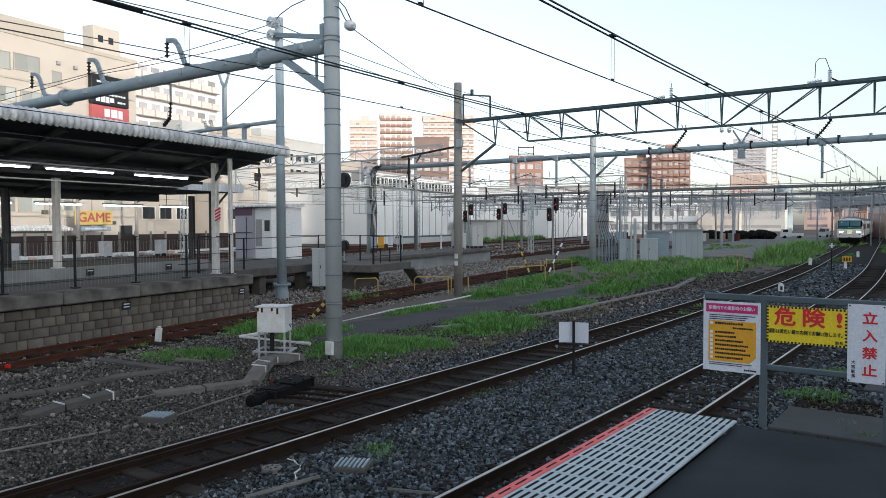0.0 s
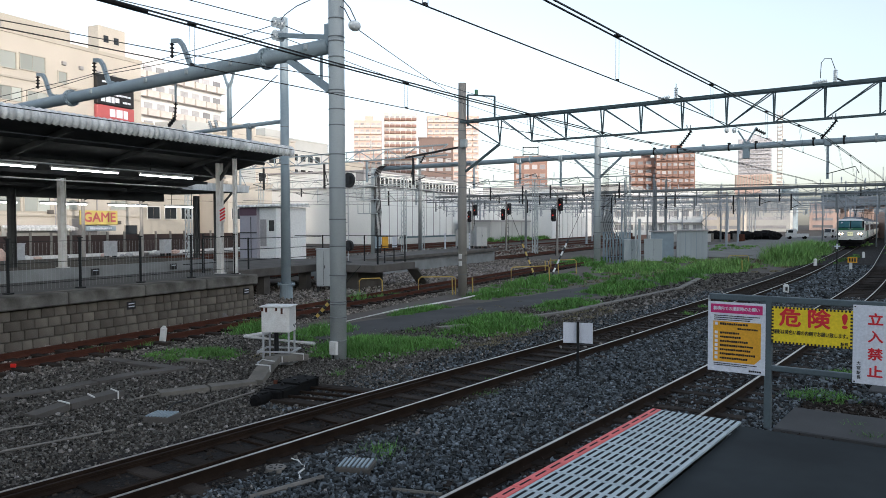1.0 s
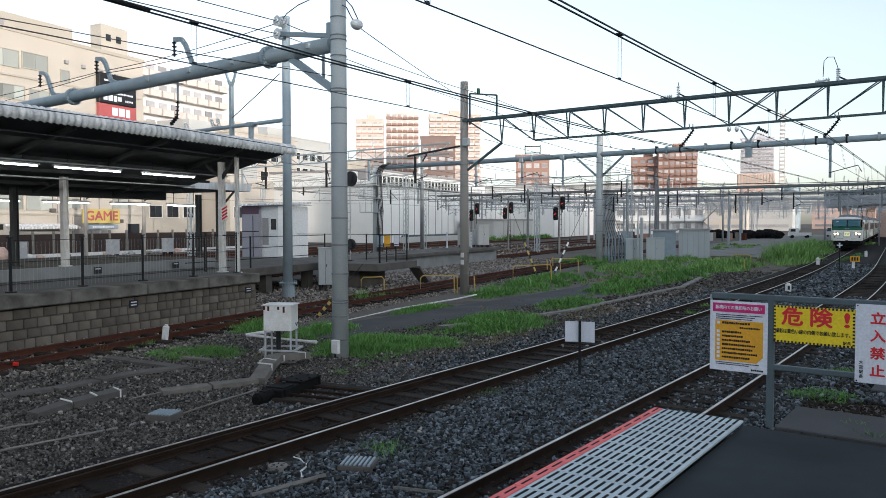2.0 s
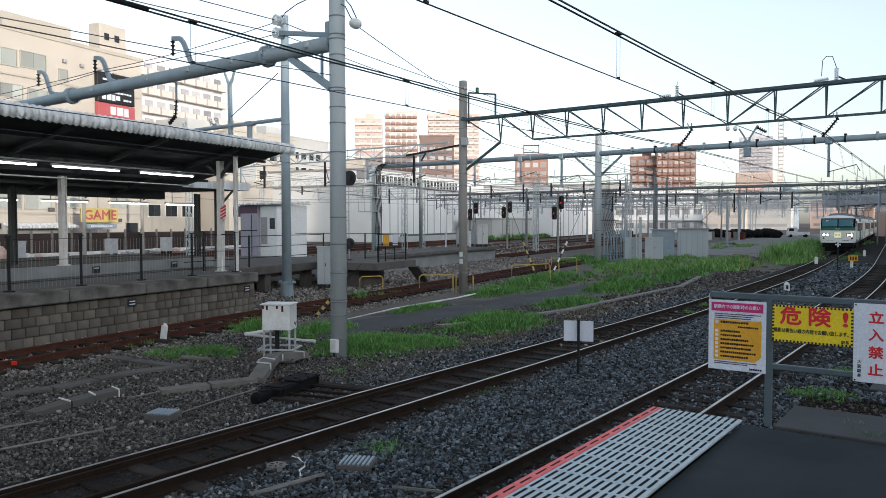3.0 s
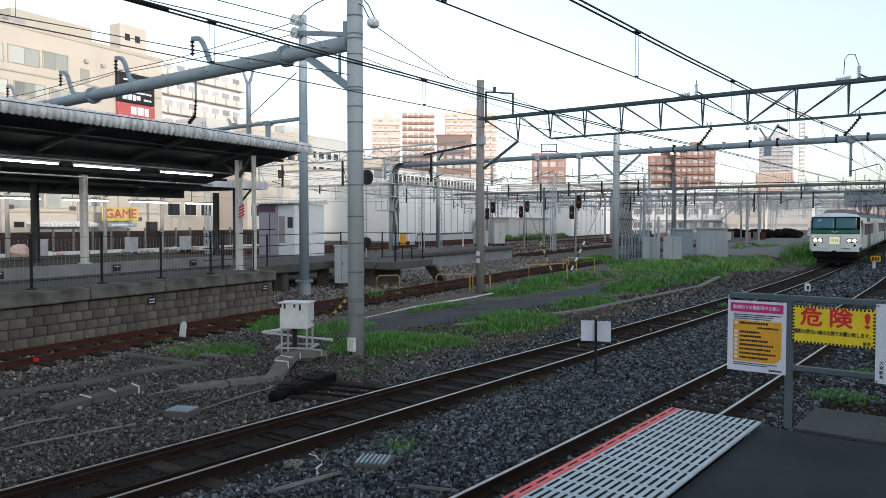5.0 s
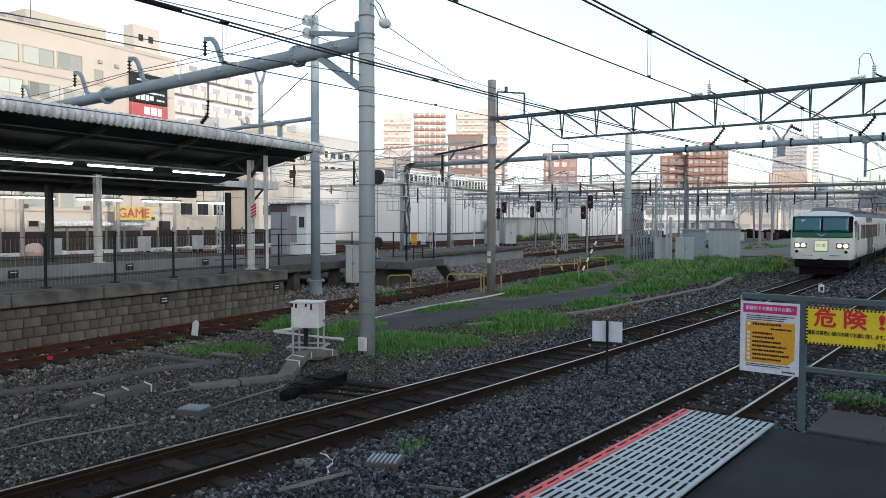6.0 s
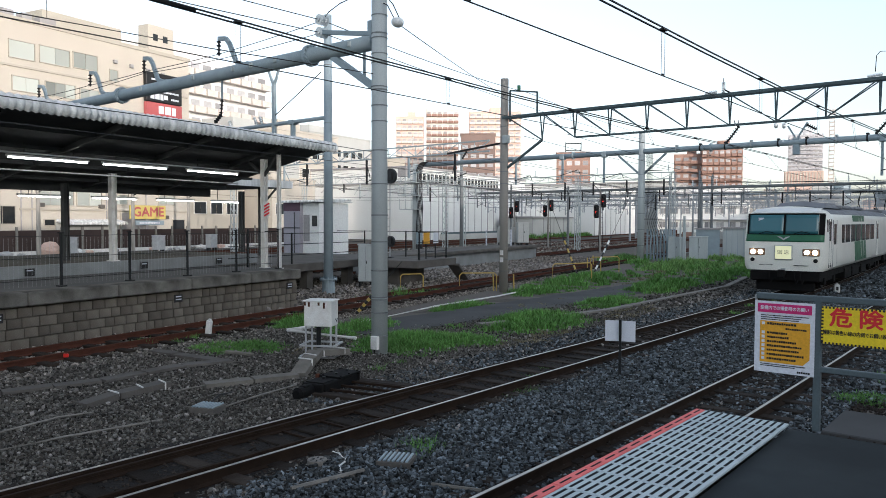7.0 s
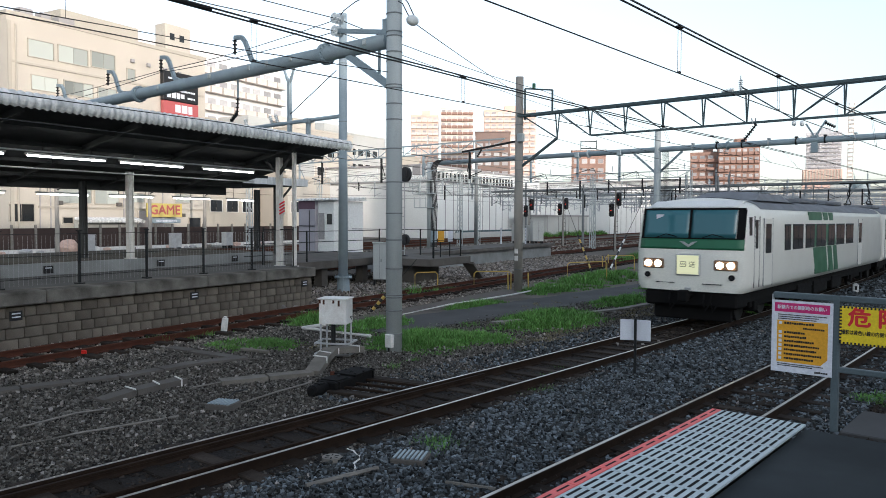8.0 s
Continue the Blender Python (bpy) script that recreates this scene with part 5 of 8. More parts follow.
def lattice_fittings():
    for x in (-9.2, -4.2):
        t = thing("beam_insulator", pose(x, 26.04, 7.22), "white porcelain post insulators on the lattice beam", "insulator", "beam insulators")
        bm = B()
        insulator(bm, (-0.42, 0, 0.06), (0.0, 0, 0.10), 0.075, 6)
        insulator(bm, (0.22, 0, 0.04), (0.22, 0, 0.42), 0.07, 6)
        part("insulator", bm, "insulator", t)
        bm = B()
        pipe(bm, [(0.22, 0, 0.42), (0.10, 0, 0.78), (-0.08, 0, 0.80), (-0.18, 0, 0.68), (-0.20, 0, 0.2)] if x > -8 else [(0.22, 0, 0.42), (0.22, 0, 0.55)], 0.012)
        bar(bm, (0.25, 0, 0.15), (0.50, 0, 0.0), 0.05, 0.05)
        part("lead", bm, "wire", t)
    for x in (TRACK_B - 0.6, TRACK_A):
        t = thing("wire_hanger", pose(x, 26.04, 6.14), "strain insulators that hold the overhead line", "insulator", "wire hangers")
        bm = B()
        insulator(bm, (0.1, 0, -0.05), (-0.12, 0, -0.35), 0.075, 4)
        insulator(bm, (-0.12, 0, -0.35), (-0.35, 0, -0.62), 0.075, 4)
        part("insulator", bm, "dark_steel", t)
        bm = B()
        bar(bm, (0.05, 0.06, 0.15), (0.05, 0.06, -0.05), 0.03, 0.03)
        bar(bm, (-0.05, -0.06, 0.15), (0.0, -0.06, -0.05), 0.03, 0.03)
        part("clip", bm, "galv", t)
    t = thing("mast_bracket", pose(-18.12, 26.04, 6.2), "square pipe bracket and green lamp box on the mast", "bracket")
    bm = B()
    for a, b in (((0.28, 0, 0.8), (0.28, 0, 2.1)), ((0.28, 0, 2.1), (1.62, 0, 1.9)), ((1.62, 0, 1.9), (1.62, 0, 0.95))):
        bar(bm, a, b, 0.06, 0.06)
    part("pipe", bm, "truss", t)
    bm = B()
    box(bm, (0.72, 0, 2.16), (0.10, 0.12, 0.22), bevel=0.01)
    part("lamp_box", bm, "train_green", t)
    bm = B()
    box(bm, (0.24, -0.22, 0.05), (0.30, 0.16, 0.34), bevel=0.02)
    part("junction_box", bm, "pole", t)
    bm = B()
    bar(bm, (-3.1, 0, -0.35), (0, 0, -0.05), 0.06, 0.08)
    part("cantilever", bm, "dark_steel", t)
    bm = B()
    insulator(bm, (-2.0, 0, -0.3), (-2.25, 0, -0.62), 0.06, 4)
    part("insulator", bm, "dark_steel", t)
    for z in (1.0, 1.3):
        bm = B()
        box(bm, (0.02, -0.19, z - 6.2 + 0.2), (0.16, 0.02, 0.2))
        part("tag", bm, "white_paint", t)


lattice_fittings()


# second upper beam (far gantry) fittings
def far_gantry_fittings():
    t = thing("insulator_bracket", pose(-13.38, 52.78, 8.06), "forked arm with grouped insulators on the far beam", "bracket")
    bm = B()
    bar(bm, (0, 0, 0.2), (-0.55, 0, 1.1), 0.10, 0.10)
    bar(bm, (0, 0, 0.2), (0.65, 0, 1.25), 0.10, 0.10)
    box(bm, (0, 0, -0.25), (0.4, 0.3, 1.1))
    part("fork", bm, "pole_blue", t)
    for x, z in ((-1.3, 1.2), (-0.8, 1.15), (-1.3, 0.0), (-0.8, 0.05)):
        bm = B()
        ball(bm, (x, 0, z), 0.20, 12, (0.7, 1, 1))
        part("insulator", bm, "insulator", t, smooth=True)
    for z in (0.85, -0.05):
        bm = B()
        insulator(bm, (0.6, 0, z + 0.25), (1.2, 0, z - 0.1), 0.14, 5)
        part("insulator", bm, "dark_steel", t)
    for x, z1 in ((-8.43, 5.7), (-27.3, 5.8), (-35.5, 5.9), (-31.0, 6.2), (-3.0, 5.7)):
        d = thing("drop_post", pose(x, 52.78, 8.06), "square post hanging below the far beam", "bracket", "drop posts")
        bm = B()
        box(bm, (0, 0, (z1 - 8.06) / 2), (0.14, 0.14, 8.06 - z1))
        box(bm, (0, 0, -0.05), (0.4, 0.46, 0.46), bevel=0.04)
        part("post", bm, "pole_blue", d)
        bm = B()
        pipe(bm, [(0, -0.3, z1 - 8.06 + 0.3), (1.6, -0.3, z1 - 8.06 + 0.7), (1.8, -0.3, z1 - 8.06 + 0.3)], 0.03)
        part("steady_arm", bm, "dark_steel", d)
    k = thing("knee_brace", pose(-24.19, 52.78, 8.0), "pair of knee braces on the far mast", "bracket")
    for s in (-1, 1):
        bm = B()
        bar(bm, (s * 0.2, 0, -1.6), (s * 1.9, 0, -0.15), 0.14, 0.14)
        part("brace", bm, "pole_blue", k)
    c = thing("cable_bundle", pose(-23.9, 52.6, 0), "bundle of black feeder cables curving down the far mast", "cable")
    for i in range(7):
        bm = B()
        x = 0.25 + 0.13 * i
        pts = [(x * 0.6, 0, 7.9), (x * 0.7, 0, 5.0), (x * 0.9, -0.1, 3.6), (x * 1.25 + 0.1, -0.2, 2.6), (x * 1.5 + 0.3, -0.2, 1.6), (x * 1.4 + 0.4, -0.1, 0.3)]
        pipe(bm, pts, 0.016, 6)
        part("cable", bm, "wire", c)
    for i in range(20):
        x = -21.5 + 1.75 * i
        cl = thing("pipe_clamp", pose(x, 52.78, 8.06), "dark clamp with cable cleats on the far beam", "clamp", "beam clamps")
        bm = B()
        rod(bm, (-0.05, 0, 0), (0.05, 0, 0), 0.235, seg=14)
        box(bm, (0, 0, 0.27), (0.16, 0.3, 0.10))
        part("strap", bm, "dark_steel" if i % 3 else "pole", cl)
    # a platform ladder of small cross pieces holding the cables
    bm = B()
    for z in (4.2, 5.0, 5.8, 6.6, 3.0):
        box(bm, (0.75, 0, z), (1.4, 0.06, 0.05))
    part("cleat", bm, "dark_steel", c)


far_gantry_fittings()


# ---- overhead wires ----
def sag_wire(name, pts, r, sag=0.0, label="thin dark overhead wire", n=10, material="wire", group="overhead wires"):
    t = thing(name, Matrix(), label, "wire", group)
    bm = B()
    chain = []
    for k, (a, b) in enumerate(zip(pts, pts[1:])):
        a, b = Vector(a), Vector(b)
        for i in range(1 if k else 0, n + 1):
            u = i / n
            p = a.lerp(b, u)
            p.z -= sag * 4 * u * (1 - u)
            chain.append(p)
    pipe(bm, chain, r, 5)
    part("wire", bm, material, t)
    return t


def along(pts, y):
    """The point at y of a chain of points that runs along y."""
    for p, q in zip(pts, pts[1:]):
        if p[1] <= y <= q[1]:
            return Vector(p).lerp(Vector(q), (y - p[1]) / (q[1] - p[1]))
    return Vector(pts[-1])


def catenary(mess, contact, first):
    """Twin messenger wires, a contact wire and droppers with clamps between them."""
    for dx, dz in ((-0.022, -0.014), (0.022, 0.014)):
        sag_wire("messenger_wire", [(x + dx, y, z + dz) for x, y, z in mess], 0.0125, 0.0, "dark twin messenger wire over the track", n=4)
    sag_wire("contact_wire", contact, 0.0075, 0.0, "thin contact wire over the track", n=4)
    for k in range(12):
        y = first + 4.15 * k
        top, low = along(mess, y), along(contact, y)
        d = thing("dropper", Matrix(), "thin dropper wires with dark clamps", "wire", "droppers")
        for e in (-0.012, 0.012):
            bm = B()
            rod(bm, (low.x + e, y + 2 * e, low.z), (top.x + e, y + 2 * e, top.z), 0.003, seg=5)
            part("strand", bm, "wire", d)
        bm = B()
        box(bm, (top.x, y, top.z), (0.085, 0.10, 0.036), bevel=0.010)
        part("clamp", bm, "wire", d)
        bm = B()
        box(bm, (low.x, y, low.z + 0.012), (0.022, 0.04, 0.03))
        part("clip", bm, "wire", d)


FAR_YS = (52.78, 84, 120, 160)
catenary([(-7.93, -26, 6.45), (-7.93, -6, 5.64), (-7.93, 0.5, 5.44), (-7.93, 4.5, 5.34), (-7.93, 8.0, 5.25), (-7.94, 11.0, 5.205), (-7.98, 14.5, 5.19), (-8.16, 18.5, 5.22), (-8.76, 26.04, 5.47)]
         + [(TRACK_B + bend(y), y, 5.6) for y in FAR_YS],
         [(-7.93, -26, 4.82), (-7.93, 4.0, 4.81), (-7.93, 14.0, 4.79), (-8.05, 26.04, 4.80)] + [(TRACK_B + bend(y), y, 4.8) for y in FAR_YS], 1.45)
catenary([(-4.01, -26, 6.3), (-4.01, -6, 5.66), (-4.01, 2.0, 5.42), (-4.01, 7.5, 5.35), (-4.01, 11.0, 5.315), (-4.02, 14.5, 5.31), (-4.06, 18.0, 5.34), (-4.31, 26.04, 5.62)]
         + [(TRACK_A + bend(y), y, 5.6) for y in FAR_YS],
         [(-4.01, -26, 4.78), (-4.01, 5.0, 4.76), (-4.01, 13.5, 4.72), (-4.10, 26.04, 4.76)] + [(TRACK_A + bend(y), y, 4.8) for y in FAR_YS], 1.05)
sag_wire("feeder_wire", [(-12.0, -24, 5.35), (-12.0, 7.9, 5.98), (-11.85, 11.95, 6.12)], 0.010, 0.0, "thin dark wire anchored to the mast")
# splice sleeve on the near messenger wire
s = thing("splice_sleeve", pose(TRACK_B, 4.15, 5.352, -1.5), "black splice sleeve on the messenger wire", "wire")
bm = B()
rod(bm, (0, -0.85, 0), (0, 0.85, 0), 0.030, seg=8)
part("sleeve", bm, "wire", s)
# feeders across the station side
sag_wire("feeder_wire", [(-11.19, 12.05, 7.12), (-18.1, 26.0, 8.1)], 0.010, 0.05, "guy wire from the strain insulator")
sag_wire("feeder_wire", [(-13.72, 12.05, 7.62), (-18.0, 12.05, 7.42), (-22.0, 12.05, 7.44), (-25.55, 12.05, 7.42), (-29.65, 12.05, 7.42), (-34.0, 12.05, 7.42)], 0.010, 0.02, "thin dark feeder wire carried by the bent arms", n=4)
sag_wire("feeder_wire", [(-13.72, 12.05, 7.34), (-22.0, 12.0, 7.36), (-34.0, 12.0, 7.14)], 0.010, 0.08, "thin dark feeder wire along the tube beam")
sag_wire("feeder_wire", [(-13.7, -20, 7.6), (-13.72, 12.08, 7.64), (-16.9, 26.04, 8.1), (-24.2, 52.78, 9.4)], 0.011, 0.12, "feeder wire on white insulators")
sag_wire("feeder_wire", [(-13.7, -20, 7.3), (-13.72, 12.08, 7.34), (-24.2, 52.78, 9.0)], 0.011, 0.25, "feeder wire on white insulators")
for off, z0, z1 in ((-15.3, 5.45, 4.85), (-26.8, 5.6, 4.9)):
    a = [(STATION @ Vector((off, y, z0))) for y in (-30, 15, 52, 95, 150)]
    sag_wire("messenger_wire", a, 0.012, 0.15, "dark messenger wire over the siding")
    a = [(STATION @ Vector((off, y, z1))) for y in (-30, 15, 52, 95, 150)]
    sag_wire("contact_wire", a, 0.008, 0.0, "thin contact wire over the siding")


def cable_foot():
    """Mast at the far beam's end, wrapped in thick black cables."""
    mast(-47.0, 52.9, 8.4, 0.3, 0.28, "pole", "grey mast with black cables at the beam's end", (2.0, 4.0, 6.0), group="far masts")
    t = thing("cable_bundle", pose(-46.6, 52.5, 0), "thick black cables looping up the end mast", "cable")
    for i in range(5):
        bm = B()
        x = 0.1 + 0.16 * i
        pipe(bm, [(x + 0.8, 0, 8.3), (x + 0.3, 0, 8.1), (x, 0, 7.6), (x - 0.1, 0, 5.6), (x + 0.2, -0.1, 4.0), (x, 0, 2.4), (x, 0, 0.2)], 0.05, 6)
        part("cable", bm, "wire", t)
    for z, w in ((5.2, 2.6), (3.9, 2.2), (6.4, 2.0)):
        bm = B()
        box(bm, (-0.6, 0, z), (w, 0.8, 0.08))
        part("landing", bm, "pole", t)
        for k in range(4):
            bm = B()
            box(bm, (-0.6 - w / 2 + k * w / 3, -0.4, z + 0.5), (0.05, 0.05, 1.0))
            part("rail_post", bm, "pole", t)
    b = thing("control_box", pose(-46.2, 52.4, 6.2), "round white lamp and dark box on the end mast", "box")
    bm = B()
    box(bm, (-1.8, 0, 1.3), (1.1, 0.7, 1.0), bevel=0.05)
    part("case", bm, "grey_wall", b)
    bm = B()
    box(bm, (-1.8, 0.45, 1.3), (0.2, 0.3, 0.3))
    bar(bm, (-1.8, 0, 1.3), (-0.8, 0.4, 1.3), 0.1, 0.1)
    part("mount", bm, "dark_steel", b)


cable_foot()


# ---- trackside things in the near yard ----
def equipment_box():
    t = thing("equipment_cabinet", pose(-12.40, 10.85, GROUND, 0, 0, 30), "white rust-stained equipment box on thin steel legs", "cabinet")
    bm = B()
    box(bm, (0, 0, 0.98), (0.62, 0.46, 0.54), bevel=0.008)
    body = part("case", bm, "white_paint", t)
    bm = B()
    box(bm, (0, 0, 1.262), (0.68, 0.52, 0.025), bevel=0.006)
    part("lid", bm, "white_paint", t)
    for x, z, h in ((-0.2, 1.19, 0.10), (0.02, 1.20, 0.07), (0.14, 1.17, 0.13), (-0.29, 1.2, 0.08)):
        bm = B()
        box(bm, (x, -0.2315, z), (0.045, 0.003, h))
        part("rust_stain", bm, "rail_red", body)
    for x, z in ((0.06, 0.84), (0.12, 0.80), (0.16, 0.84)):
        bm = B()
        rod(bm, (0.308, x, z), (0.318, x, z), 0.022, seg=8)
        part("bolt", bm, "dark_steel", body)
    for x in (-0.28, 0.28):
        for y in (-0.2, 0.2):
            bm = B()
            box(bm, (x, y, 0.355), (0.035, 0.035, 0.71))
            part("leg", bm, "galv", t)
    bm = B()
    rod(bm, (-0.06, 0, 0.0), (-0.06, 0, 0.72), 0.05, seg=10)
    part("cable_duct", bm, "dark_steel", t)
    bm = B()
    for a, b in (((-0.38, -0.3), (0.38, -0.3)), ((0.38, -0.3), (0.38, 0.3)), ((0.38, 0.3), (-0.38, 0.3)), ((-0.38, 0.3), (-0.38, -0.3))):
        bar(bm, (*a, 0.30), (*b, 0.30), 0.035, 0.035)
        bar(bm, (*a, 0.06), (*b, 0.06), 0.03, 0.04)
    part("base_frame", bm, "galv", t)


equipment_box()


def plate_sign():
    t = thing("track_sign", pose(-6.47, 13.25, GROUND, 0, 0, 20), "back of a small white plate on a black post", "sign")
    bm = B()
    box(bm, (0, -0.02, 0.55), (0.05, 0.03, 1.12))
    part("post", bm, "dark_steel", t)
    for x, r in ((-0.155, 8), (0.15, -8)):
        bm = B()
        box(bm, (x, 0.02, 0.88), (0.27, 0.012, 0.40), rz=radians(r), bevel=0.003)
        part("plate", bm, "sign_white", t)


plate_sign()


def marker(x, y, h, w, label, material="white_paint", tilt=0):
    t = thing("marker_post", pose(x, y, GROUND, 0, tilt, 20), label, "post", "marker posts")
    bm = B()
    box(bm, (0, 0, h / 2), (w, w, h), bevel=w * 0.12)
    box(bm, (0, 0, h + 0.02), (w * 0.6, w * 0.6, 0.05), bevel=w * 0.1)
    part("post", bm, material, t)
    return t


marker(-17.01, 11.01, 0.40, 0.13, "white marker post leaning beside the rusty rail", tilt=8)
mk = marker(-7.09, 34.69, 0.36, 0.22, "white marker post with a dark character between tracks")
bm = B()
box(bm, (0, -0.113, 0.2), (0.09, 0.004, 0.16))
part("character_bar", bm, "ink", mk)
marker(-9.95, 58.0, 0.5, 0.2, "white marker post beside the track")
marker(-8.9, 74.0, 0.5, 0.2, "white marker post beside the track")


def drain_cover(x, y, s, rz):
    t = thing("drain_cover", pose(x, y, GROUND + 0.09, 0, 0, rz), "grey slotted concrete drain cover on gravel", "cover", "drain covers")
    bm = B()
    box(bm, (0, 0, -0.08), (s, s * 0.9, 0.18), bevel=0.01)
    part("frame", bm, "dark_concrete", t)
    for i in range(7):
        bm = B()
        box(bm, (-s * 0.4 + i * s * 0.8 / 6, 0, 0.018), (s * 0.075, s * 0.8, 0.022), bevel=0.004)
        part("bar", bm, "pole_blue", t)


drain_cover(-10.22, 6.6, 0.42, 25)
drain_cover(-6.19, 6.62, 0.42, 28)


def trough(path, w, h, label, material="dark_concrete", name="cable_trough", lid_len=0.9):
    """A line of trough lids along a path of points."""
    t = thing(name, Matrix(), label, "trough", "cable troughs")
    rng = random.Random(len(path) * 7 + int(w * 100))
    for a, b in zip(path, path[1:]):
        a, b = Vector(a), Vector(b)
        n = max(1, round((b - a).length / lid_len))
        for i in range(n):
            p, q = a.lerp(b, (i + 0.02) / n), a.lerp(b, (i + 0.98) / n)
            bm = B()
            bar(bm, p + Vector((0, 0, rng.uniform(0, 0.012))), q + Vector((0, 0, rng.uniform(0, 0.012))), w, h)
            part("lid", bm, material, t)
    return t


GZ = GROUND + 0.015
trough([(-12.02, 5.45, GZ + 0.0), (-12.1, 6.05, GZ + 0.05), (-12.28, 7.1, GZ + 0.05)], 0.28, 0.10, "raised concrete cable trough with white ties", "dark_concrete")
trough([(-14.2, 4.2, GZ), (-13.66, 6.57, GZ), (-13.78, 8.3, GZ), (-13.5, 9.3, GZ)], 0.30, 0.05, "flush dark cable trough in gravel")
trough([(-15.9, 8.85, GZ), (-13.4, 9.15, GZ)], 0.26, 0.05, "flush dark cable trough in gravel")
trough([(-11.75, 7.5, GZ), (-11.14, 9.15, GZ), (-11.55, 9.75, GZ + 0.16), (-12.0, 10.35, GZ + 0.20), (-11.85, 11.1, GZ + 0.16)], 0.30, 0.13, "weathered timber cable trough climbing to the box", "wood", lid_len=0.8)
trough([(-12.7, 17.0, GZ + 0.02), (-11.5, 22.6, GZ + 0.02), (-11.6, 34.5, GZ + 0.02), (-13.3, 44, GZ + 0.02)], 0.26, 0.06, "pale concrete cable trough beside the track", "concrete", lid_len=1.2)
for x, y in ((-12.15, 6.05), (-12.22, 6.55), (-12.27, 7.0), (-11.45, 9.6), (-11.75, 9.98), (-12.0, 10.45), (-11.9, 10.9)):
    t = thing("cable_tie", pose(x, y, GZ + (0.115 if y < 8 else 0.25), 0, 0, random.uniform(-15, 15)), "white cable tie round the trough", "tie", "cable ties")
    bm = B()
    box(bm, (0, 0, 0), (0.34, 0.022, 0.02))
    box(bm, (0.165, 0, -0.06), (0.02, 0.022, 0.13))
    part("strap", bm, "white_paint", t)


def ground_pipe(pts, r, material, label):
    t = thing("ground_pipe", Matrix(), label, "pipe", "ground pipes")
    bm = B()
    pipe(bm, pts, r, 6)
    part("pipe", bm, material, t)


ground_pipe([(-11.3, 4.0, GZ + 0.03), (-11.42, 4.84, GZ + 0.05), (-11.5, 5.4, GZ)], 0.016, "concrete", "white conduit half buried in gravel")
ground_pipe([(-10.45, 3.6, GZ + 0.02), (-10.40, 4.41, GZ + 0.03), (-10.26, 5.85, GZ + 0.005)], 0.018, "concrete", "grey conduit on gravel")
ground_pipe([(-11.73, 7.05, GZ + 0.03), (-11.68, 7.7, GZ + 0.04)], 0.016, "concrete", "short white conduit on gravel")
ground_pipe([(-10.15, 6.8, GZ + 0.02), (-10.3, 7.7, GZ + 0.05), (-10.5, 8.6, GZ + 0.03)], 0.016, "concrete", "grey conduit leading to the point machine")
ground_pipe([(-13.5, 12.95, GZ + 0.04), (-15.85, 12.7, GZ + 0.05), (-15.98, 13.7, GZ + 0.03)], 0.05, "white_paint", "white painted kerb pipe")
ground_pipe([(-15.5, 14.8, GZ + 0.04), (-16.44, 19.5, GZ + 0.05), (-16.85, 23.8, GZ + 0.04), (-17.74, 28.6, GZ + 0.04)], 0.032, "white_paint", "long white painted kerb pipe")
ground_pipe([(-6.45, 5.2, GZ + 0.03), (-6.23, 6.1, GZ + 0.05)], 0.03, "concrete", "pale conduit end on gravel")
ground_pipe([(-5.35, 6.3, GZ + 0.03), (-4.8, 6.5, GZ + 0.03)], 0.025, "wood", "brown conduit end on gravel")
ground_pipe([(-7.12, 6.42, GZ + 0.02), (-6.98, 6.40, GZ + 0.03), (-6.86, 6.33, GZ + 0.03), (-6.76, 6.30, GZ + 0.03), (-6.68, 6.22, GZ + 0.03), (-6.62, 6.08, GZ + 0.03), (-6.5, 5.98, GZ + 0.02), (-6.4, 5.96, GZ + 0.01)], 0.012, "white_paint", "loose pale cable on gravel")
ground_pipe([(-11.0, 7.6, GZ), (-10.8, 7.2, GZ + 0.06), (-10.6, 6.9, GZ)], 0.014, "dark_steel", "loose black cable on gravel")
t = thing("timber_offcut", pose(-14.0, 9.85, GZ + 0.03, 0, 0, 12), "pale timber plank lying by the grass", "plank")
bm = B()
box(bm, (0, 0, 0), (0.78, 0.12, 0.06), bevel=0.008)
part("plank", bm, "wood", t)
t = thing("drain_disc", pose(-6.94, 6.0, GZ + 0.05, 0, 0, 10), "round pale perforated cap on gravel", "cap")
bm = B()
rod(bm, (0, 0, -0.05), (0, 0, 0.012), 0.125, 0.12, seg=24)
cap_ob = part("disc", bm, "concrete", t)
for i in range(6):
    bm = B()
    box(bm, (0.065 * math.cos(i * 1.05), 0.065 * math.sin(i * 1.05), 0.013), (0.05, 0.018, 0.004), rz=i * 1.05)
    part("slit", bm, "slot", cap_ob)


def ground_slab(x, y, w, d, rz):
    t = thing("ground_slab", pose(x, y, GROUND, 0, 0, rz), "dark worn concrete slab sunk in gravel beyond the platform", "slab", "ground slabs")
    bm = B()
    box(bm, (0, 0, 0.0), (w, d, 0.12), bevel=0.015)
    part("slab", bm, "old_asphalt", t)


ground_slab(-0.9, 12.2, 3.2, 1.5, 0)
ground_slab(-0.4, 15.6, 2.6, 1.2, 0)


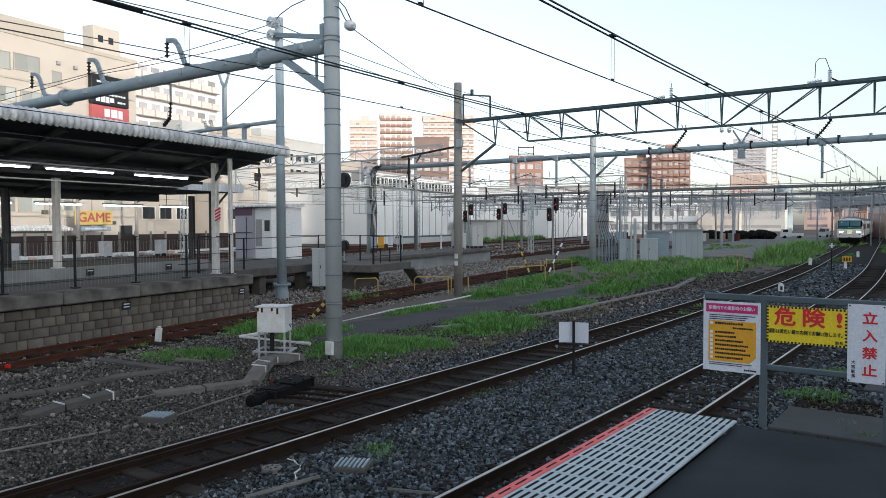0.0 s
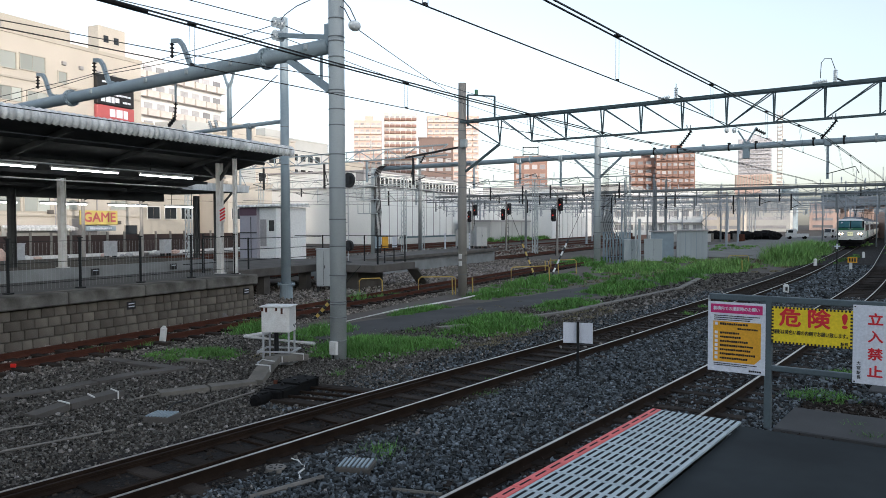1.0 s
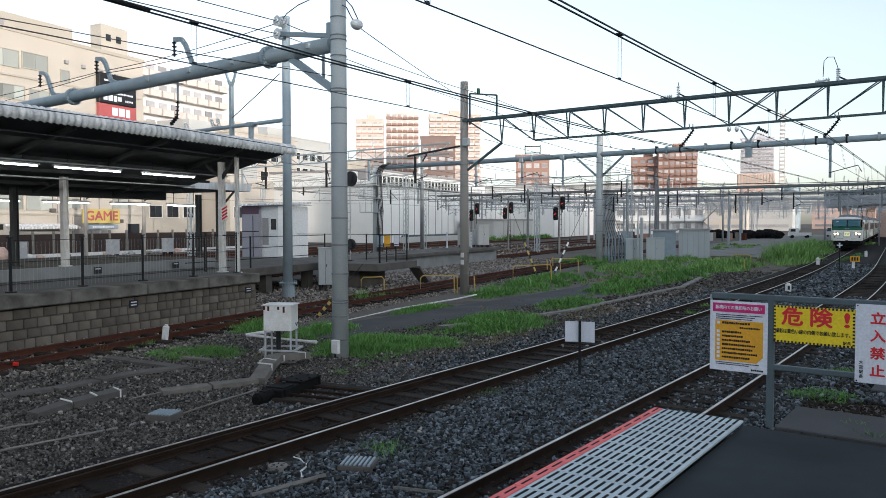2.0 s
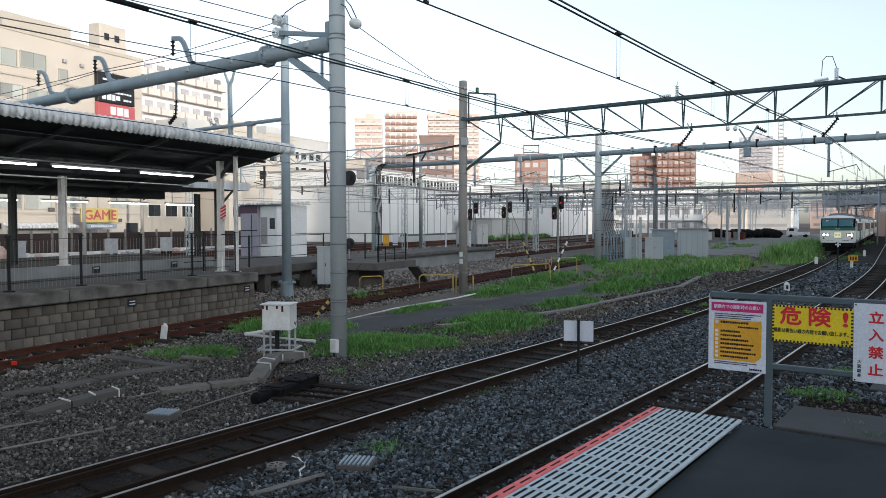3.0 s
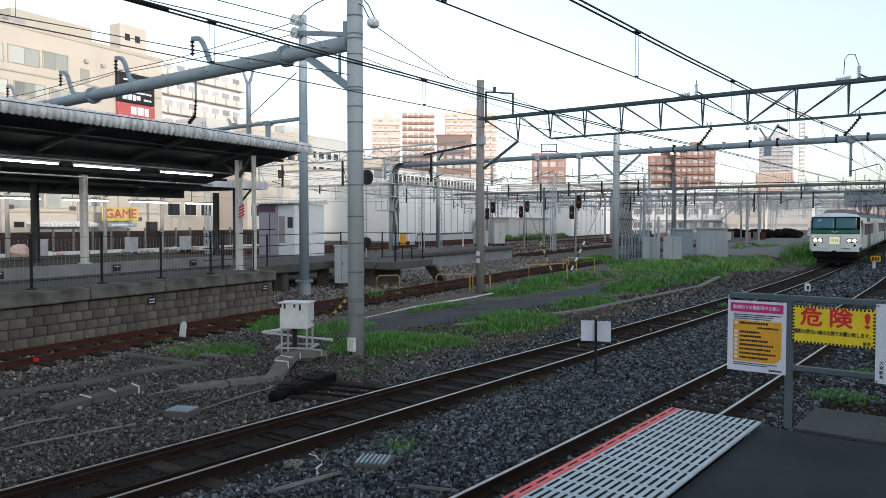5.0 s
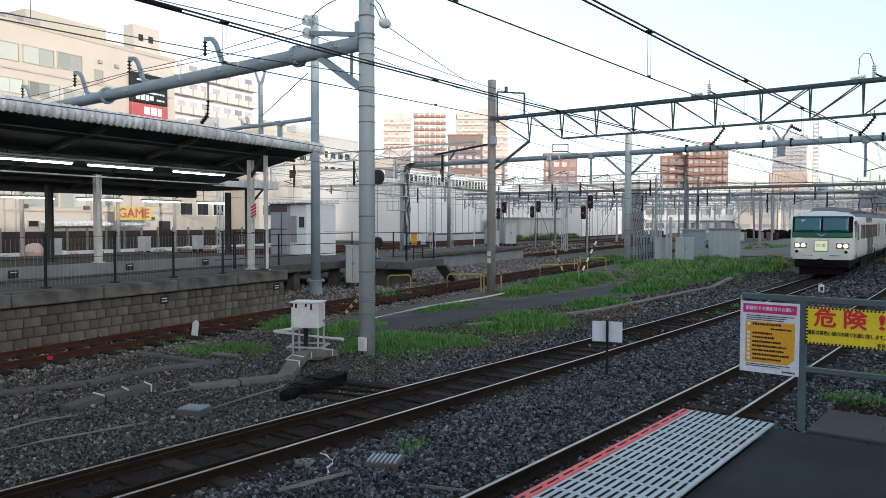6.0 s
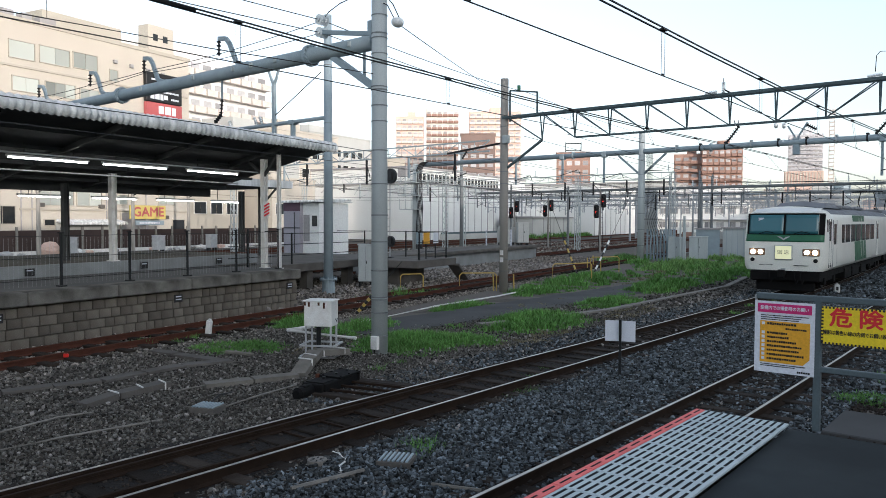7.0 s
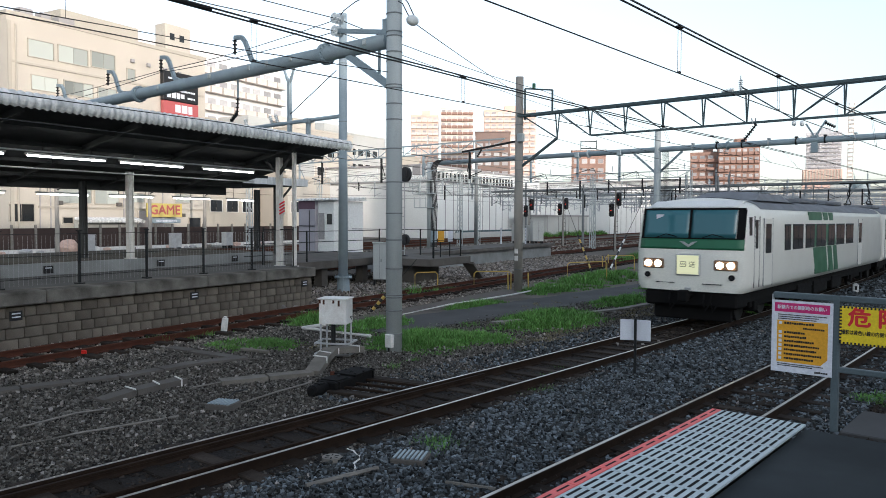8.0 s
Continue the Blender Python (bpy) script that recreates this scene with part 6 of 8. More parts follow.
def yard_pipe():
    """A thick dark pipe on low saddles along the foot of the depot hall."""
    t = thing("pipeline", S(-52.8, 97, GROUND), "thick dark green pipe on saddles along the depot hall", "pipe")
    bm = B()
    rod(bm, (0, 0, 0.95), (0, 74, 0.95), 0.30, seg=12)
    part("pipe", bm, "truss", t, smooth=True)
    for i in range(16):
        bm = B()
        box(bm, (0, 1 + 4.8 * i, 0.35), (0.5, 0.35, 0.7))
        part("saddle", bm, "concrete", t)


yard_pipe()


def point_machine():
    t = thing("point_machine", pose(-9.75, 8.75, GROUND - 0.02, 0, 0, 14), "black point machine with rods beside the track", "machine")
    bm = B()
    box(bm, (-0.15, 0.25, 0.11), (0.42, 1.25, 0.22), bevel=0.02)
    box(bm, (-0.15, 0.52, 0.235), (0.46, 0.66, 0.035), bevel=0.008)
    box(bm, (-0.15, -0.12, 0.225), (0.36, 0.34, 0.03), bevel=0.008)
    for i in (0, 4):
        box(bm, (-0.15, -0.28 + i * 0.27, 0.12), (0.47, 0.035, 0.2), bevel=0.006)
    for sx in (-0.34, 0.04):
        for sy in (0.25, 0.52, 0.79):
            rod(bm, (sx, sy, 0.24), (sx, sy, 0.27), 0.022, seg=6)
    part("case", bm, "train_black", t, "black oily case")
    bm = B()
    rod(bm, (-0.18, -0.72, 0.11), (-0.18, -0.35, 0.11), 0.11, seg=16)
    rod(bm, (-0.18, -0.76, 0.11), (-0.18, -0.72, 0.11), 0.07, 0.10, seg=12)
    box(bm, (-0.18, -0.52, 0.20), (0.12, 0.16, 0.06), bevel=0.01)
    part("motor", bm, "train_black", t)
    for y in (-0.1, 0.25, 0.6):
        bm = B()
        bar(bm, (0.0, y, 0.09), (1.35, y, 0.09), 0.05, 0.04)
        part("rod", bm, "rail_rust", t)
    for y in (-0.35, 0.85):
        bm = B()
        box(bm, (0.5, y, 0.02), (1.5, 0.22, 0.14), bevel=0.012)
        part("timber", bm, "sleeper", t)
    bm = B()
    box(bm, (-0.42, 0.2, 0.12), (0.07, 0.07, 0.30), bevel=0.012)
    part("terminal", bm, "rail_red", t, "red terminal post")
    for y in (0.0, 0.4, 0.75):
        bm = B()
        rod(bm, (-0.15, y, 0.24), (-0.15, y, 0.28), 0.03, seg=8)
        part("bolt", bm, "dark_steel", t)


point_machine()
# switch blade lying inside the near rail of the main track
t = thing("switch_blade", Matrix(), "dark switch blade rail beside the running rail", "rail")
path = [(TRACK_B + 0.566 - 0.10 - 0.022 * max(0, 9.5 - y), y, -0.01) for y in (-4, 0, 3, 6, 8, 9.5)]
part("blade", rail_sweep(path, rail_profile(0.05, 0.1, 0.13)), "rail_rust", t)
path = [(TRACK_B - 0.566 + 0.09, y, -0.03) for y in (2, 5, 8, 11)]
part("guard", rail_sweep(path, rail_profile(0.05, 0.1, 0.11)), "rail_rust", t)
for y in (6.6, 7.3, 8.0):
    bm = B()
    bar(bm, (TRACK_B - 0.5, y, -0.13), (TRACK_B + 0.5, y, -0.13), 0.04, 0.03)
    part("stretcher_bar", bm, "rail_rust", t)


def reflector(x, y):
    t = thing("red_marker", pose(x, y, GROUND + 0.08, 0, 0, 40), "small bright red marker at the rail's foot", "marker", "red markers")
    bm = B()
    box(bm, (0, 0, 0.04), (0.11, 0.05, 0.08), bevel=0.01)
    part("block", bm, "red_reflector", t)


reflector(-16.2, 7.05)
reflector(-20.0, 19.5)


def bent_rail(x, y, rz, w, h, label="bent yellow pipe guard beside the track"):
    t = thing("pipe_guard", pose(x, y, GROUND - 0.05, 0, 0, rz), label, "guard rail", "yellow guards")
    bm = B()
    pipe(bm, [(0, 0, 0), (0, 0, h - 0.1), (0.1, 0, h), (w - 0.1, 0, h + 0.02), (w, 0, h - 0.08), (w, 0, 0)], 0.026, 8)
    part("pipe", bm, "yellow_paint", t)


bent_rail(-20.0, 25.4, 35, 1.6, 0.78)
bent_rail(-19.0, 31.5, 60, 2.2, 0.95)
bent_rail(-21.4, 39.8, 50, 1.8, 0.9)
bent_rail(-15.7, 57.2, 20, 1.4, 0.7)
bent_rail(-22.2, 24.0, 40, 1.0, 0.7, "rusty bent pipe guard below the platform end")
for x, y in ((-18.1, 26.8), (-18.75, 26.2), (-12.6, 49), (-20.1, 38.6), (-24.0, 45.0), (-22.8, 42)):
    t = thing("yellow_stake", pose(x, y, GROUND - 0.05, 3, 0, 0), "thin yellow painted stake", "post", "yellow stakes")
    bm = B()
    rod(bm, (0, 0, 0), (0, 0, 0.75), 0.03, seg=8)
    part("stake", bm, "yellow_paint", t)


def striped_stay(a, b, light, label):
    t = thing("striped_guy_guard", Matrix(), label, "guy guard", "striped stays")
    a, b = Vector(a), Vector(b)
    n = 9
    for i in range(n):
        bm = B()
        rod(bm, a.lerp(b, i / n), a.lerp(b, (i + 1) / n), 0.055, seg=8)
        part("band", bm, light if i % 2 else "ink", t)
    bm = B()
    rod(bm, b, b + (b - a) * 1.2, 0.014, seg=5)
    part("guy_wire", bm, "wire", t)


striped_stay((-17.3, 16.6, GROUND), (-16.75, 17.0, 0.62), "yellow_paint", "yellow and black striped guy guard")
striped_stay((-20.9, 37.3, GROUND), (-22.6, 38.6, 1.9), "yellow_paint", "yellow and black striped guy guard")
striped_stay((-20.2, 37.9, GROUND), (-20.5, 40.6, 1.9), "white_paint", "white and black striped guy guard")


def relay_case(m, w, d, h, label, material="pole", legs=True):
    t = thing("relay_case", m, label, "cabinet", "relay cases")
    bm = B()
    box(bm, (0, 0, h / 2 + 0.25), (w, d, h), bevel=0.02)
    body = part("case", bm, material, t)
    bm = B()
    box(bm, (0, 0, h + 0.27), (w + 0.08, d + 0.08, 0.05), bevel=0.01)
    part("lid", bm, material, t)
    bm = B()
    box(bm, (0, -d / 2 - 0.006, h / 2 + 0.25), (0.012, 0.01, h * 0.92))
    part("door_seam", bm, "dark_steel", body)
    bm = B()
    box(bm, (0.06, -d / 2 - 0.02, h / 2 + 0.3), (0.03, 0.03, 0.14))
    part("handle", bm, "dark_steel", body)
    for x in (-w / 2 + 0.06, w / 2 - 0.06):
        bm = B()
        box(bm, (x, 0, 0.12), (0.08, d * 0.8, 0.26))
        part("leg", bm, "dark_steel", t)


relay_case(S(-19.2, 28.0, GROUND, 30), 0.62, 0.5, 1.65, "grey relay case beside the platform end")
relay_case(pose(-21.9, 53.9, GROUND, 0, 0, 20), 1.1, 0.9, 1.55, "pale grey trackside cabinet in grass", "pole")
relay_case(pose(-20.4, 54.4, GROUND, 0, 0, 20), 1.3, 0.9, 1.6, "pale grey trackside cabinet in grass", "pole")
for x in (-21.3, -21.05, -20.95):
    t = thing("conduit_post", pose(x, 53.2, GROUND), "thin grey conduit post in front of the cabinets", "post", "conduit posts")
    bm = B()
    rod(bm, (0, 0, 0), (0, 0, 2.9 if x < -21.1 else 3.4), 0.07, seg=8)
    part("post", bm, "pole", t)


def hut(m, w, d, h, label, wall="galv", roof="grey_wall"):
    t = thing("trackside_hut", m, label, "hut", "huts")
    bm = B()
    box(bm, (0, 0, h / 2), (w, d, h))
    wl = part("wall", bm, wall, t)
    bm = B()
    box(bm, (0, 0, h + 0.06), (w + 0.3, d + 0.3, 0.12))
    part("roof", bm, roof, t)
    for i in range(int(w / 0.45)):
        bm = B()
        box(bm, (-w / 2 + 0.25 + 0.45 * i, -d / 2 - 0.012, h / 2), (0.03, 0.02, h * 0.97))
        part("seam", bm, "pole_blue", wl)
    return t


hut(pose(-23.2, 64.0, GROUND, 0, 0, 20), 1.9, 1.8, 2.3, "blue grey sheet metal hut in grass", "pole_blue")
hut(pose(-21.0, 65.2, GROUND, 0, 0, 20), 2.5, 2.0, 2.4, "pale grey sheet metal hut in grass", "pole")


def bar_screen():
    t = thing("steel_screen", pose(-24.3, 54.2, GROUND, 0, 0, 12), "blue grey palisade screen round the cable foot", "fence")
    for i in range(9):
        bm = B()
        box(bm, (0.25 * i, 0, 1.2), (0.14, 0.03, 2.4))
        part("pale", bm, "pole_blue", t)
    for z in (0.5, 1.9):
        bm = B()
        box(bm, (1.0, 0.03, z), (2.2, 0.04, 0.07))
        part("rail", bm, "pole_blue", t)


bar_screen()


# ---- signals ----
def signal(x, y, h, heads, label, mast="pole_conc"):
    t = thing("signal", pose(x, y, GROUND), label, "signal", "signals")
    bm = B()
    rod(bm, (0, 0, 0), (0, 0, h), 0.09, seg=10)
    part("post", bm, mast, t)
    for dx, z, lit in heads:
        bm = B()
        box(bm, (dx, -0.12, z), (0.52, 0.16, 1.25), bevel=0.10)
        hd = part("head", bm, "black_box", t)
        for k, zz in enumerate((0.32, -0.05, -0.38)):
            bm = B()
            rod(bm, (dx, -0.20, z + zz), (dx, -0.23, z + zz), 0.075, seg=14)
            part("lens", bm, "signal_red" if lit and k == 1 else "dark_steel", hd)
            bm = B()
            rod(bm, (dx, -0.2, z + zz + 0.02), (dx, -0.42, z + zz + 0.05), 0.15, 0.14, seg=12, caps=False)
            part("hood", bm, "black_box", hd)
    bm = B()
    bar(bm, (-0.3, 0.2, 0.0), (-0.1, 0.15, h - 0.6), 0.04, 0.04)
    bar(bm, (0.2, 0.2, 0.0), (0.1, 0.15, h - 0.6), 0.04, 0.04)
    for i in range(10):
        box(bm, (0, 0.17, 0.4 + i * (h - 1) / 10), (0.3, 0.03, 0.03))
    part("ladder", bm, "dark_steel", t)
    return t


signal(-46.4, 68.7, 5.5, ((-0.35, 3.9, True), (0.42, 4.6, True)), "two-headed railway signal with red lamps")
signal(-43.2, 70.6, 5.5, ((-0.35, 4.1, True), (0.45, 4.7, True)), "two-headed railway signal with red lamps")
signal(-33.5, 64.1, 5.9, ((-0.35, 3.9, True), (0.4, 4.9, True)), "tall two-headed railway signal with red lamps")


def back_signal():
    t = thing("signal", pose(-25.3, 26.2, GROUND), "round black signal heads seen from behind on a thin mast", "signal", "signals")
    bm = B()
    rod(bm, (0, 0, 0), (0, 0, 6.3), 0.08, seg=10)
    ball(bm, (0, 0, 6.45), 0.1, 8, (1, 1, 1.8))
    part("post", bm, "pole", t)
    for z, dx in ((5.15, 0.42), (2.0, 0.40), (1.0, 0.40)):
        bm = B()
        rod(bm, (dx, -0.05, z), (dx, 0.08, z), 0.36 if z > 4 else 0.26, seg=20)
        box(bm, (dx, -0.08, z), (0.30, 0.1, 0.34))
        hd = part("head", bm, "black_box", t)
        bm = B()
        bar(bm, (0, 0, z - 0.2), (dx, 0, z - 0.2), 0.05, 0.05)
        part("arm", bm, "dark_steel", hd)
    bm = B()
    for i in range(12):
        box(bm, (0.0, 0.2, 0.6 + 0.42 * i), (0.36, 0.03, 0.03))
    for s in (-0.18, 0.18):
        box(bm, (s, 0.2, 2.9), (0.035, 0.035, 5.2))
    part("ladder", bm, "galv", t)


back_signal()


def yellow_plate():
    t = thing("track_sign", pose(-7.55, 51.0, GROUND), "black post with white cross and small yellow plate", "sign")
    bm = B()
    box(bm, (0, 0, 0.8), (0.06, 0.06, 1.6))
    part("post", bm, "dark_steel", t)
    bm = B()
    box(bm, (0, -0.04, 1.62), (0.30, 0.03, 0.08))
    box(bm, (0, -0.045, 1.62), (0.08, 0.03, 0.30))
    part("cross", bm, "sign_white", t)
    u = thing("track_sign", pose(-7.2, 54.0, GROUND), "small yellow plate on a short white stub", "sign")
    bm = B()
    box(bm, (0, 0, 0.25), (0.16, 0.16, 0.5), bevel=0.02)
    part("stub", bm, "white_paint", u)
    bm = B()
    box(bm, (0.1, -0.1, 0.68), (0.55, 0.03, 0.36))
    pl = part("plate", bm, "sign_orange", u)
    bm = B()
    for x in (-0.05, 0.1, 0.25):
        box(bm, (x, -0.12, 0.68), (0.09, 0.006, 0.22))
    part("character_bar", bm, "ink", pl)


yellow_plate()


# ---- on the old platform ----
def raised_platform():
    t = thing("platform", STATION.copy(), "raised rear platform with a pale step face", "platform", kind="structure")
    bm = B()
    box(bm, (-24.0, 4.0, 1.32), (6.3, 37.5, 0.36), bevel=0.01)
    part("step_face", bm, "pale_step", t)
    bm = B()
    box(bm, (-24.1, 4.0, 1.50), (5.9, 37.3, 0.02))
    part("paving", bm, "station_gravel", t)
    bm = B()
    box(bm, (-24.0, 4.0, 0.5), (6.2, 37.4, 1.28))
    part("base", bm, "dark_concrete", t)


raised_platform()


def safety_fence():
    """Dark posts with wire mesh along the platform edge."""
    t = thing("platform_fence", STATION.copy(), "dark steel wire mesh fence along the old platform", "fence")
    p = -17.5
    posts = [20.15 - 2.05 * i for i in range(14)]
    bm = B()
    box(bm, (0, 0, 0.68), (0.052, 0.052, 1.36))
    box(bm, (0, 0, 0.02), (0.22, 0.16, 0.03))
    box(bm, (0, 0, 1.37), (0.07, 0.14, 0.03))
    first = None
    for a in posts:
        if first is None:
            first = part("post", bm, "dark_steel", t, m=pose(p, a, 1.15))
        else:
            again("post", first, t, pose(p, a, 1.15))
    for z in (2.44, 1.36, 1.9):
        bm = B()
        box(bm, (p, 6.5, z), (0.016, 26.7, 0.014))
        part("line_wire", bm, "dark_steel", t)
    bm = B()
    a = 6.0
    while a < 19.8:
        box(bm, (p, a, 1.80), (0.003, 0.003, 1.2))
        a += 0.115
    m = part("wire_mesh", bm, "galv", t)
    m["kind"] = "stuff"
    bm = B()
    for q in (-17.5, -18.2, -18.9):
        box(bm, (q, 20.15, 1.85), (0.05, 0.05, 1.4))
    box(bm, (-18.2, 20.15, 2.45), (1.4, 0.03, 0.03))
    part("end_gate", bm, "dark_steel", t)


safety_fence()


def tube_light(p, a, z, length, group):
    t = thing("fluorescent_light", S(p, a, z), "lit fluorescent tube batten under the canopy", "lamp", group)
    bm = B()
    box(bm, (0, 0, 0.05), (0.10, length, 0.05))
    part("batten", bm, "white_paint", t)
    bm = B()
    rod(bm, (0, -length / 2 + 0.04, -0.01), (0, length / 2 - 0.04, -0.01), 0.019, seg=8)
    part("tube", bm, "tube", t)
    for s in (-length * 0.3, length * 0.3):
        bm = B()
        rod(bm, (0, s, 0.06), (0, s, 0.62), 0.012, seg=6)
        part("hanger", bm, "dark_steel", t)


for a in (19.0, 15.8, 12.95, 10.0, 7.0, 4.0):
    tube_light(-19.4, a, 4.50, 2.4, "front platform lights")
for a in (23.8, 21.0, 18.2, 15.5, 12.6, 9.8, 7.0):
    tube_light(-23.5, a, 3.62, 1.9, "rear platform lights")
t = thing("conduit", STATION.copy(), "pale conduit run under the canopy", "conduit")
for z, p in ((4.22, -20.2), (4.55, -18.6)):
    bm = B()
    rod(bm, (p, -10, z), (p, 21, z), 0.025, seg=6)
    part("pipe", bm, "galv", t)


def wall_plate(p, a, z, rows):
    t = thing("number_plate", S(p, a, z), "small black plate with white bars on the wall", "sign", "wall plates")
    bm = B()
    box(bm, (0.0, 0, 0), (0.02, 0.30, 0.22), bevel=0.004)
    pl = part("plate", bm, "ink", t)
    bm = B()
    for i in range(rows):
        box(bm, (0.012, 0, 0.05 - 0.08 * i), (0.004, 0.2, 0.03))
    part("bars", bm, "sign_white", pl)


for a in (4.7, 9.9, 15.1, 19.95):
    wall_plate(-16.84, a, 0.60, 2)
for a in (10.0, 13.2, 17.2, 20.6):
    wall_plate(-20.78, a, 1.32, 1)


def platform_extension():
    t = thing("platform", STATION.copy(), "concrete slab platform extension over a dark void", "platform", kind="structure")
    bm = B()
    box(bm, (-23.7, 26.4, 0.86), (7.2, 12.2, 0.34), bevel=0.02)
    box(bm, (-18.6, 30.6, 0.862), (3.4, 3.8, 0.34), bevel=0.02)
    part("slab", bm, "dark_concrete", t)
    bm = B()
    box(bm, (-18.6, 30.6, 0.35), (0.6, 2.4, 0.95), bevel=0.02)
    part("end_block", bm, "dark_concrete", t)
    for a in (22.5, 25.5, 28.5):
        for p in (-20.6, -23, -26):
            bm = B()
            box(bm, (p, a, 0.25), (0.4, 0.4, 0.95))
            part("pier", bm, "dark_concrete", t)
    bm = B()
    bar(bm, (-17.0, 32.4, 0.7), (-17.0, 33.6, -0.15), 0.6, 0.1)
    part("ramp", bm, "dark_concrete", t)
    f = thing("platform_fence", STATION.copy(), "dark steel pipe fence round the platform extension", "fence")
    for a in (21.6, 24.2, 26.8, 29.4, 32.0):
        bm = B()
        box(bm, (-17.2 if a > 29 else -20.3, a, 1.68), (0.05, 0.05, 1.3))
        part("post", bm, "dark_steel", f)
    for p in (-19.5, -22.0):
        bm = B()
        box(bm, (p, 32.0, 1.68), (0.05, 0.05, 1.3))
        part("post", bm, "dark_steel", f)
    for z in (2.3, 1.85, 1.4):
        bm = B()
        box(bm, (-20.3, 25.0, z), (0.035, 8.8, 0.03))
        box(bm, (-17.2, 30.7, z), (0.035, 2.8, 0.03))
        part("rail", bm, "dark_steel", f)
    bm = B()
    box(bm, (-20.5, 32.0, 2.3), (6.5, 0.035, 0.03))
    part("rail", bm, "dark_steel", f)
    for a, mat, w in ((30.6, "sign_orange", 0.55), (31.5, "sign_white", 0.45), (29.9, "pole_blue", 0.5)):
        n = thing("notice_board", S(-17.5, a, 1.03), "small notice board on the platform extension", "sign", "small notices")
        bm = B()
        box(bm, (0, 0, 1.0), (0.03, w, 0.55))
        part("board", bm, mat, n)
        bm = B()
        box(bm, (-0.03, 0, 0.45), (0.04, 0.05, 0.9))
        part("post", bm, "dark_steel", n)
    d = thing("platform", STATION.copy(), "long low island platform with a pale side wall", "platform", kind="structure")
    bm = B()
    box(bm, (-23.7, 45.5, 0.30), (3.0, 22.5, 0.9), bevel=0.02)
    part("wall", bm, "pale_step", d)
    bm = B()
    box(bm, (-23.6, 45.5, 0.80), (3.4, 22.7, 0.22), bevel=0.02)
    part("paving", bm, "dark_concrete", d)


platform_extension()


def shed():
    t = thing("platform_hut", S(-28.0, 34.6, 0.91, -12), "grey and white hut with a corrugated roof edge", "hut")
    bm = B()
    box(bm, (0.15, 0, 1.5), (1.5, 2.2, 3.0))
    part("wall", bm, "lilac_wall", t)
    bm = B()
    box(bm, (1.6, 0.2, 1.45), (1.4, 2.2, 2.9))
    part("wall", bm, "hall_wall", t)
    bm = B()
    box(bm, (0.15, -1.11, 2.72), (1.5, 0.02, 0.5))
    part("stripe", bm, "purple_band", t)
    for i in range(11):
        bm = B()
        rod(bm, (-0.7 + 0.31 * i, -1.3, 3.0), (-0.7 + 0.31 * i, 1.4, 3.12), 0.07, seg=8)
        part("roof_roll", bm, "canopy_roof", t)
    bm = B()
    box(bm, (0.85, 0.1, 2.98), (3.3, 2.7, 0.06))
    part("roof", bm, "canopy_roof", t)
    bm = B()
    box(bm, (1.25, -0.92, 1.5), (0.5, 0.04, 1.5))
    part("door", bm, "grey_wall", t)
    bm = B()
    box(bm, (1.95, -0.92, 1.9), (0.4, 0.04, 0.6))
    part("window", bm, "glass_dark", t)
    bm = B()
    box(bm, (0.15, -1.115, 1.5), (1.48, 0.02, 0.05))
    box(bm, (0.4, -1.115, 1.2), (0.04, 0.02, 2.4))
    part("joint", bm, "dark_steel", t)


shed()

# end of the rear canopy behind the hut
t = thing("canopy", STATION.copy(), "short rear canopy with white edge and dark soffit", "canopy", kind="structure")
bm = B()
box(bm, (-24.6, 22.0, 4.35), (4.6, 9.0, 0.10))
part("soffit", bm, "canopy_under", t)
bm = B()
box(bm, (-22.25, 22.0, 4.45), (0.1, 9.1, 0.32))
box(bm, (-24.6, 26.55, 4.45), (4.7, 0.1, 0.32))
part("fascia", bm, "canopy_roof", t)
bm = B()
for a in (25.5,):
    bar(bm, (-23.2, a, 3.4), (-22.2, a, 4.3), 0.07, 0.07)
    box(bm, (-23.2, a, 2.8), (0.12, 0.12, 3.1))
part("posts", bm, "canopy_under", t)


def boundary_fence():
    t = thing("boundary_fence", S(-60.0, 0, GROUND), "dark brown panel fence with pale posts", "fence")
    n = 40
    a0 = -4.0
    w = 2.0
    bm = B()
    box(bm, (0, 0, 1.05), (0.06, w - 0.05, 2.1))
    pan = part("panel", bm, "brown_fence", t, m=pose(0, a0, 0))
    bm = B()
    box(bm, (0.10, 0, 1.2), (0.16, 0.16, 2.4))
    pst = part("post", bm, "concrete", t, m=pose(0, a0 + w / 2, 0))
    for i in range(1, n):
        again("panel", pan, t, pose(0, a0 + w * i, 0))
        again("post", pst, t, pose(0, a0 + w * (i + 0.5), 0))
    bm = B()
    box(bm, (0.2, 36, 0.15), (0.5, 84, 0.42))
    part("plinth", bm, "white_paint", t)


boundary_fence()
rng = random.Random(21)
for i in range(26):
    t = thing("rubble_bag", S(-58.9 + rng.uniform(-0.4, 0.6), 24 + 1.6 * i + rng.uniform(-0.5, 0.5), GROUND, rng.uniform(0, 90)), "pale rubble bag lying along the fence", "bag", "fence clutter")
    bm = B()
    s = rng.uniform(0.2, 0.45)
    ball(bm, (0, 0, s * 0.45), s, 8, (1.2, 0.9, 0.55))
    for v in bm.verts:
        v.co += Vector((rng.uniform(-1, 1), rng.uniform(-1, 1), rng.uniform(-0.4, 1))) * 0.07
    part("bag", bm, rng.choice(["white_paint", "white_paint", "concrete", "brick_pale", "galv"]), t)
t = thing("wrapped_load", S(-57.5, 38.3, GROUND), "pink wrapped load on the ground by the fence", "load")
bm = B()
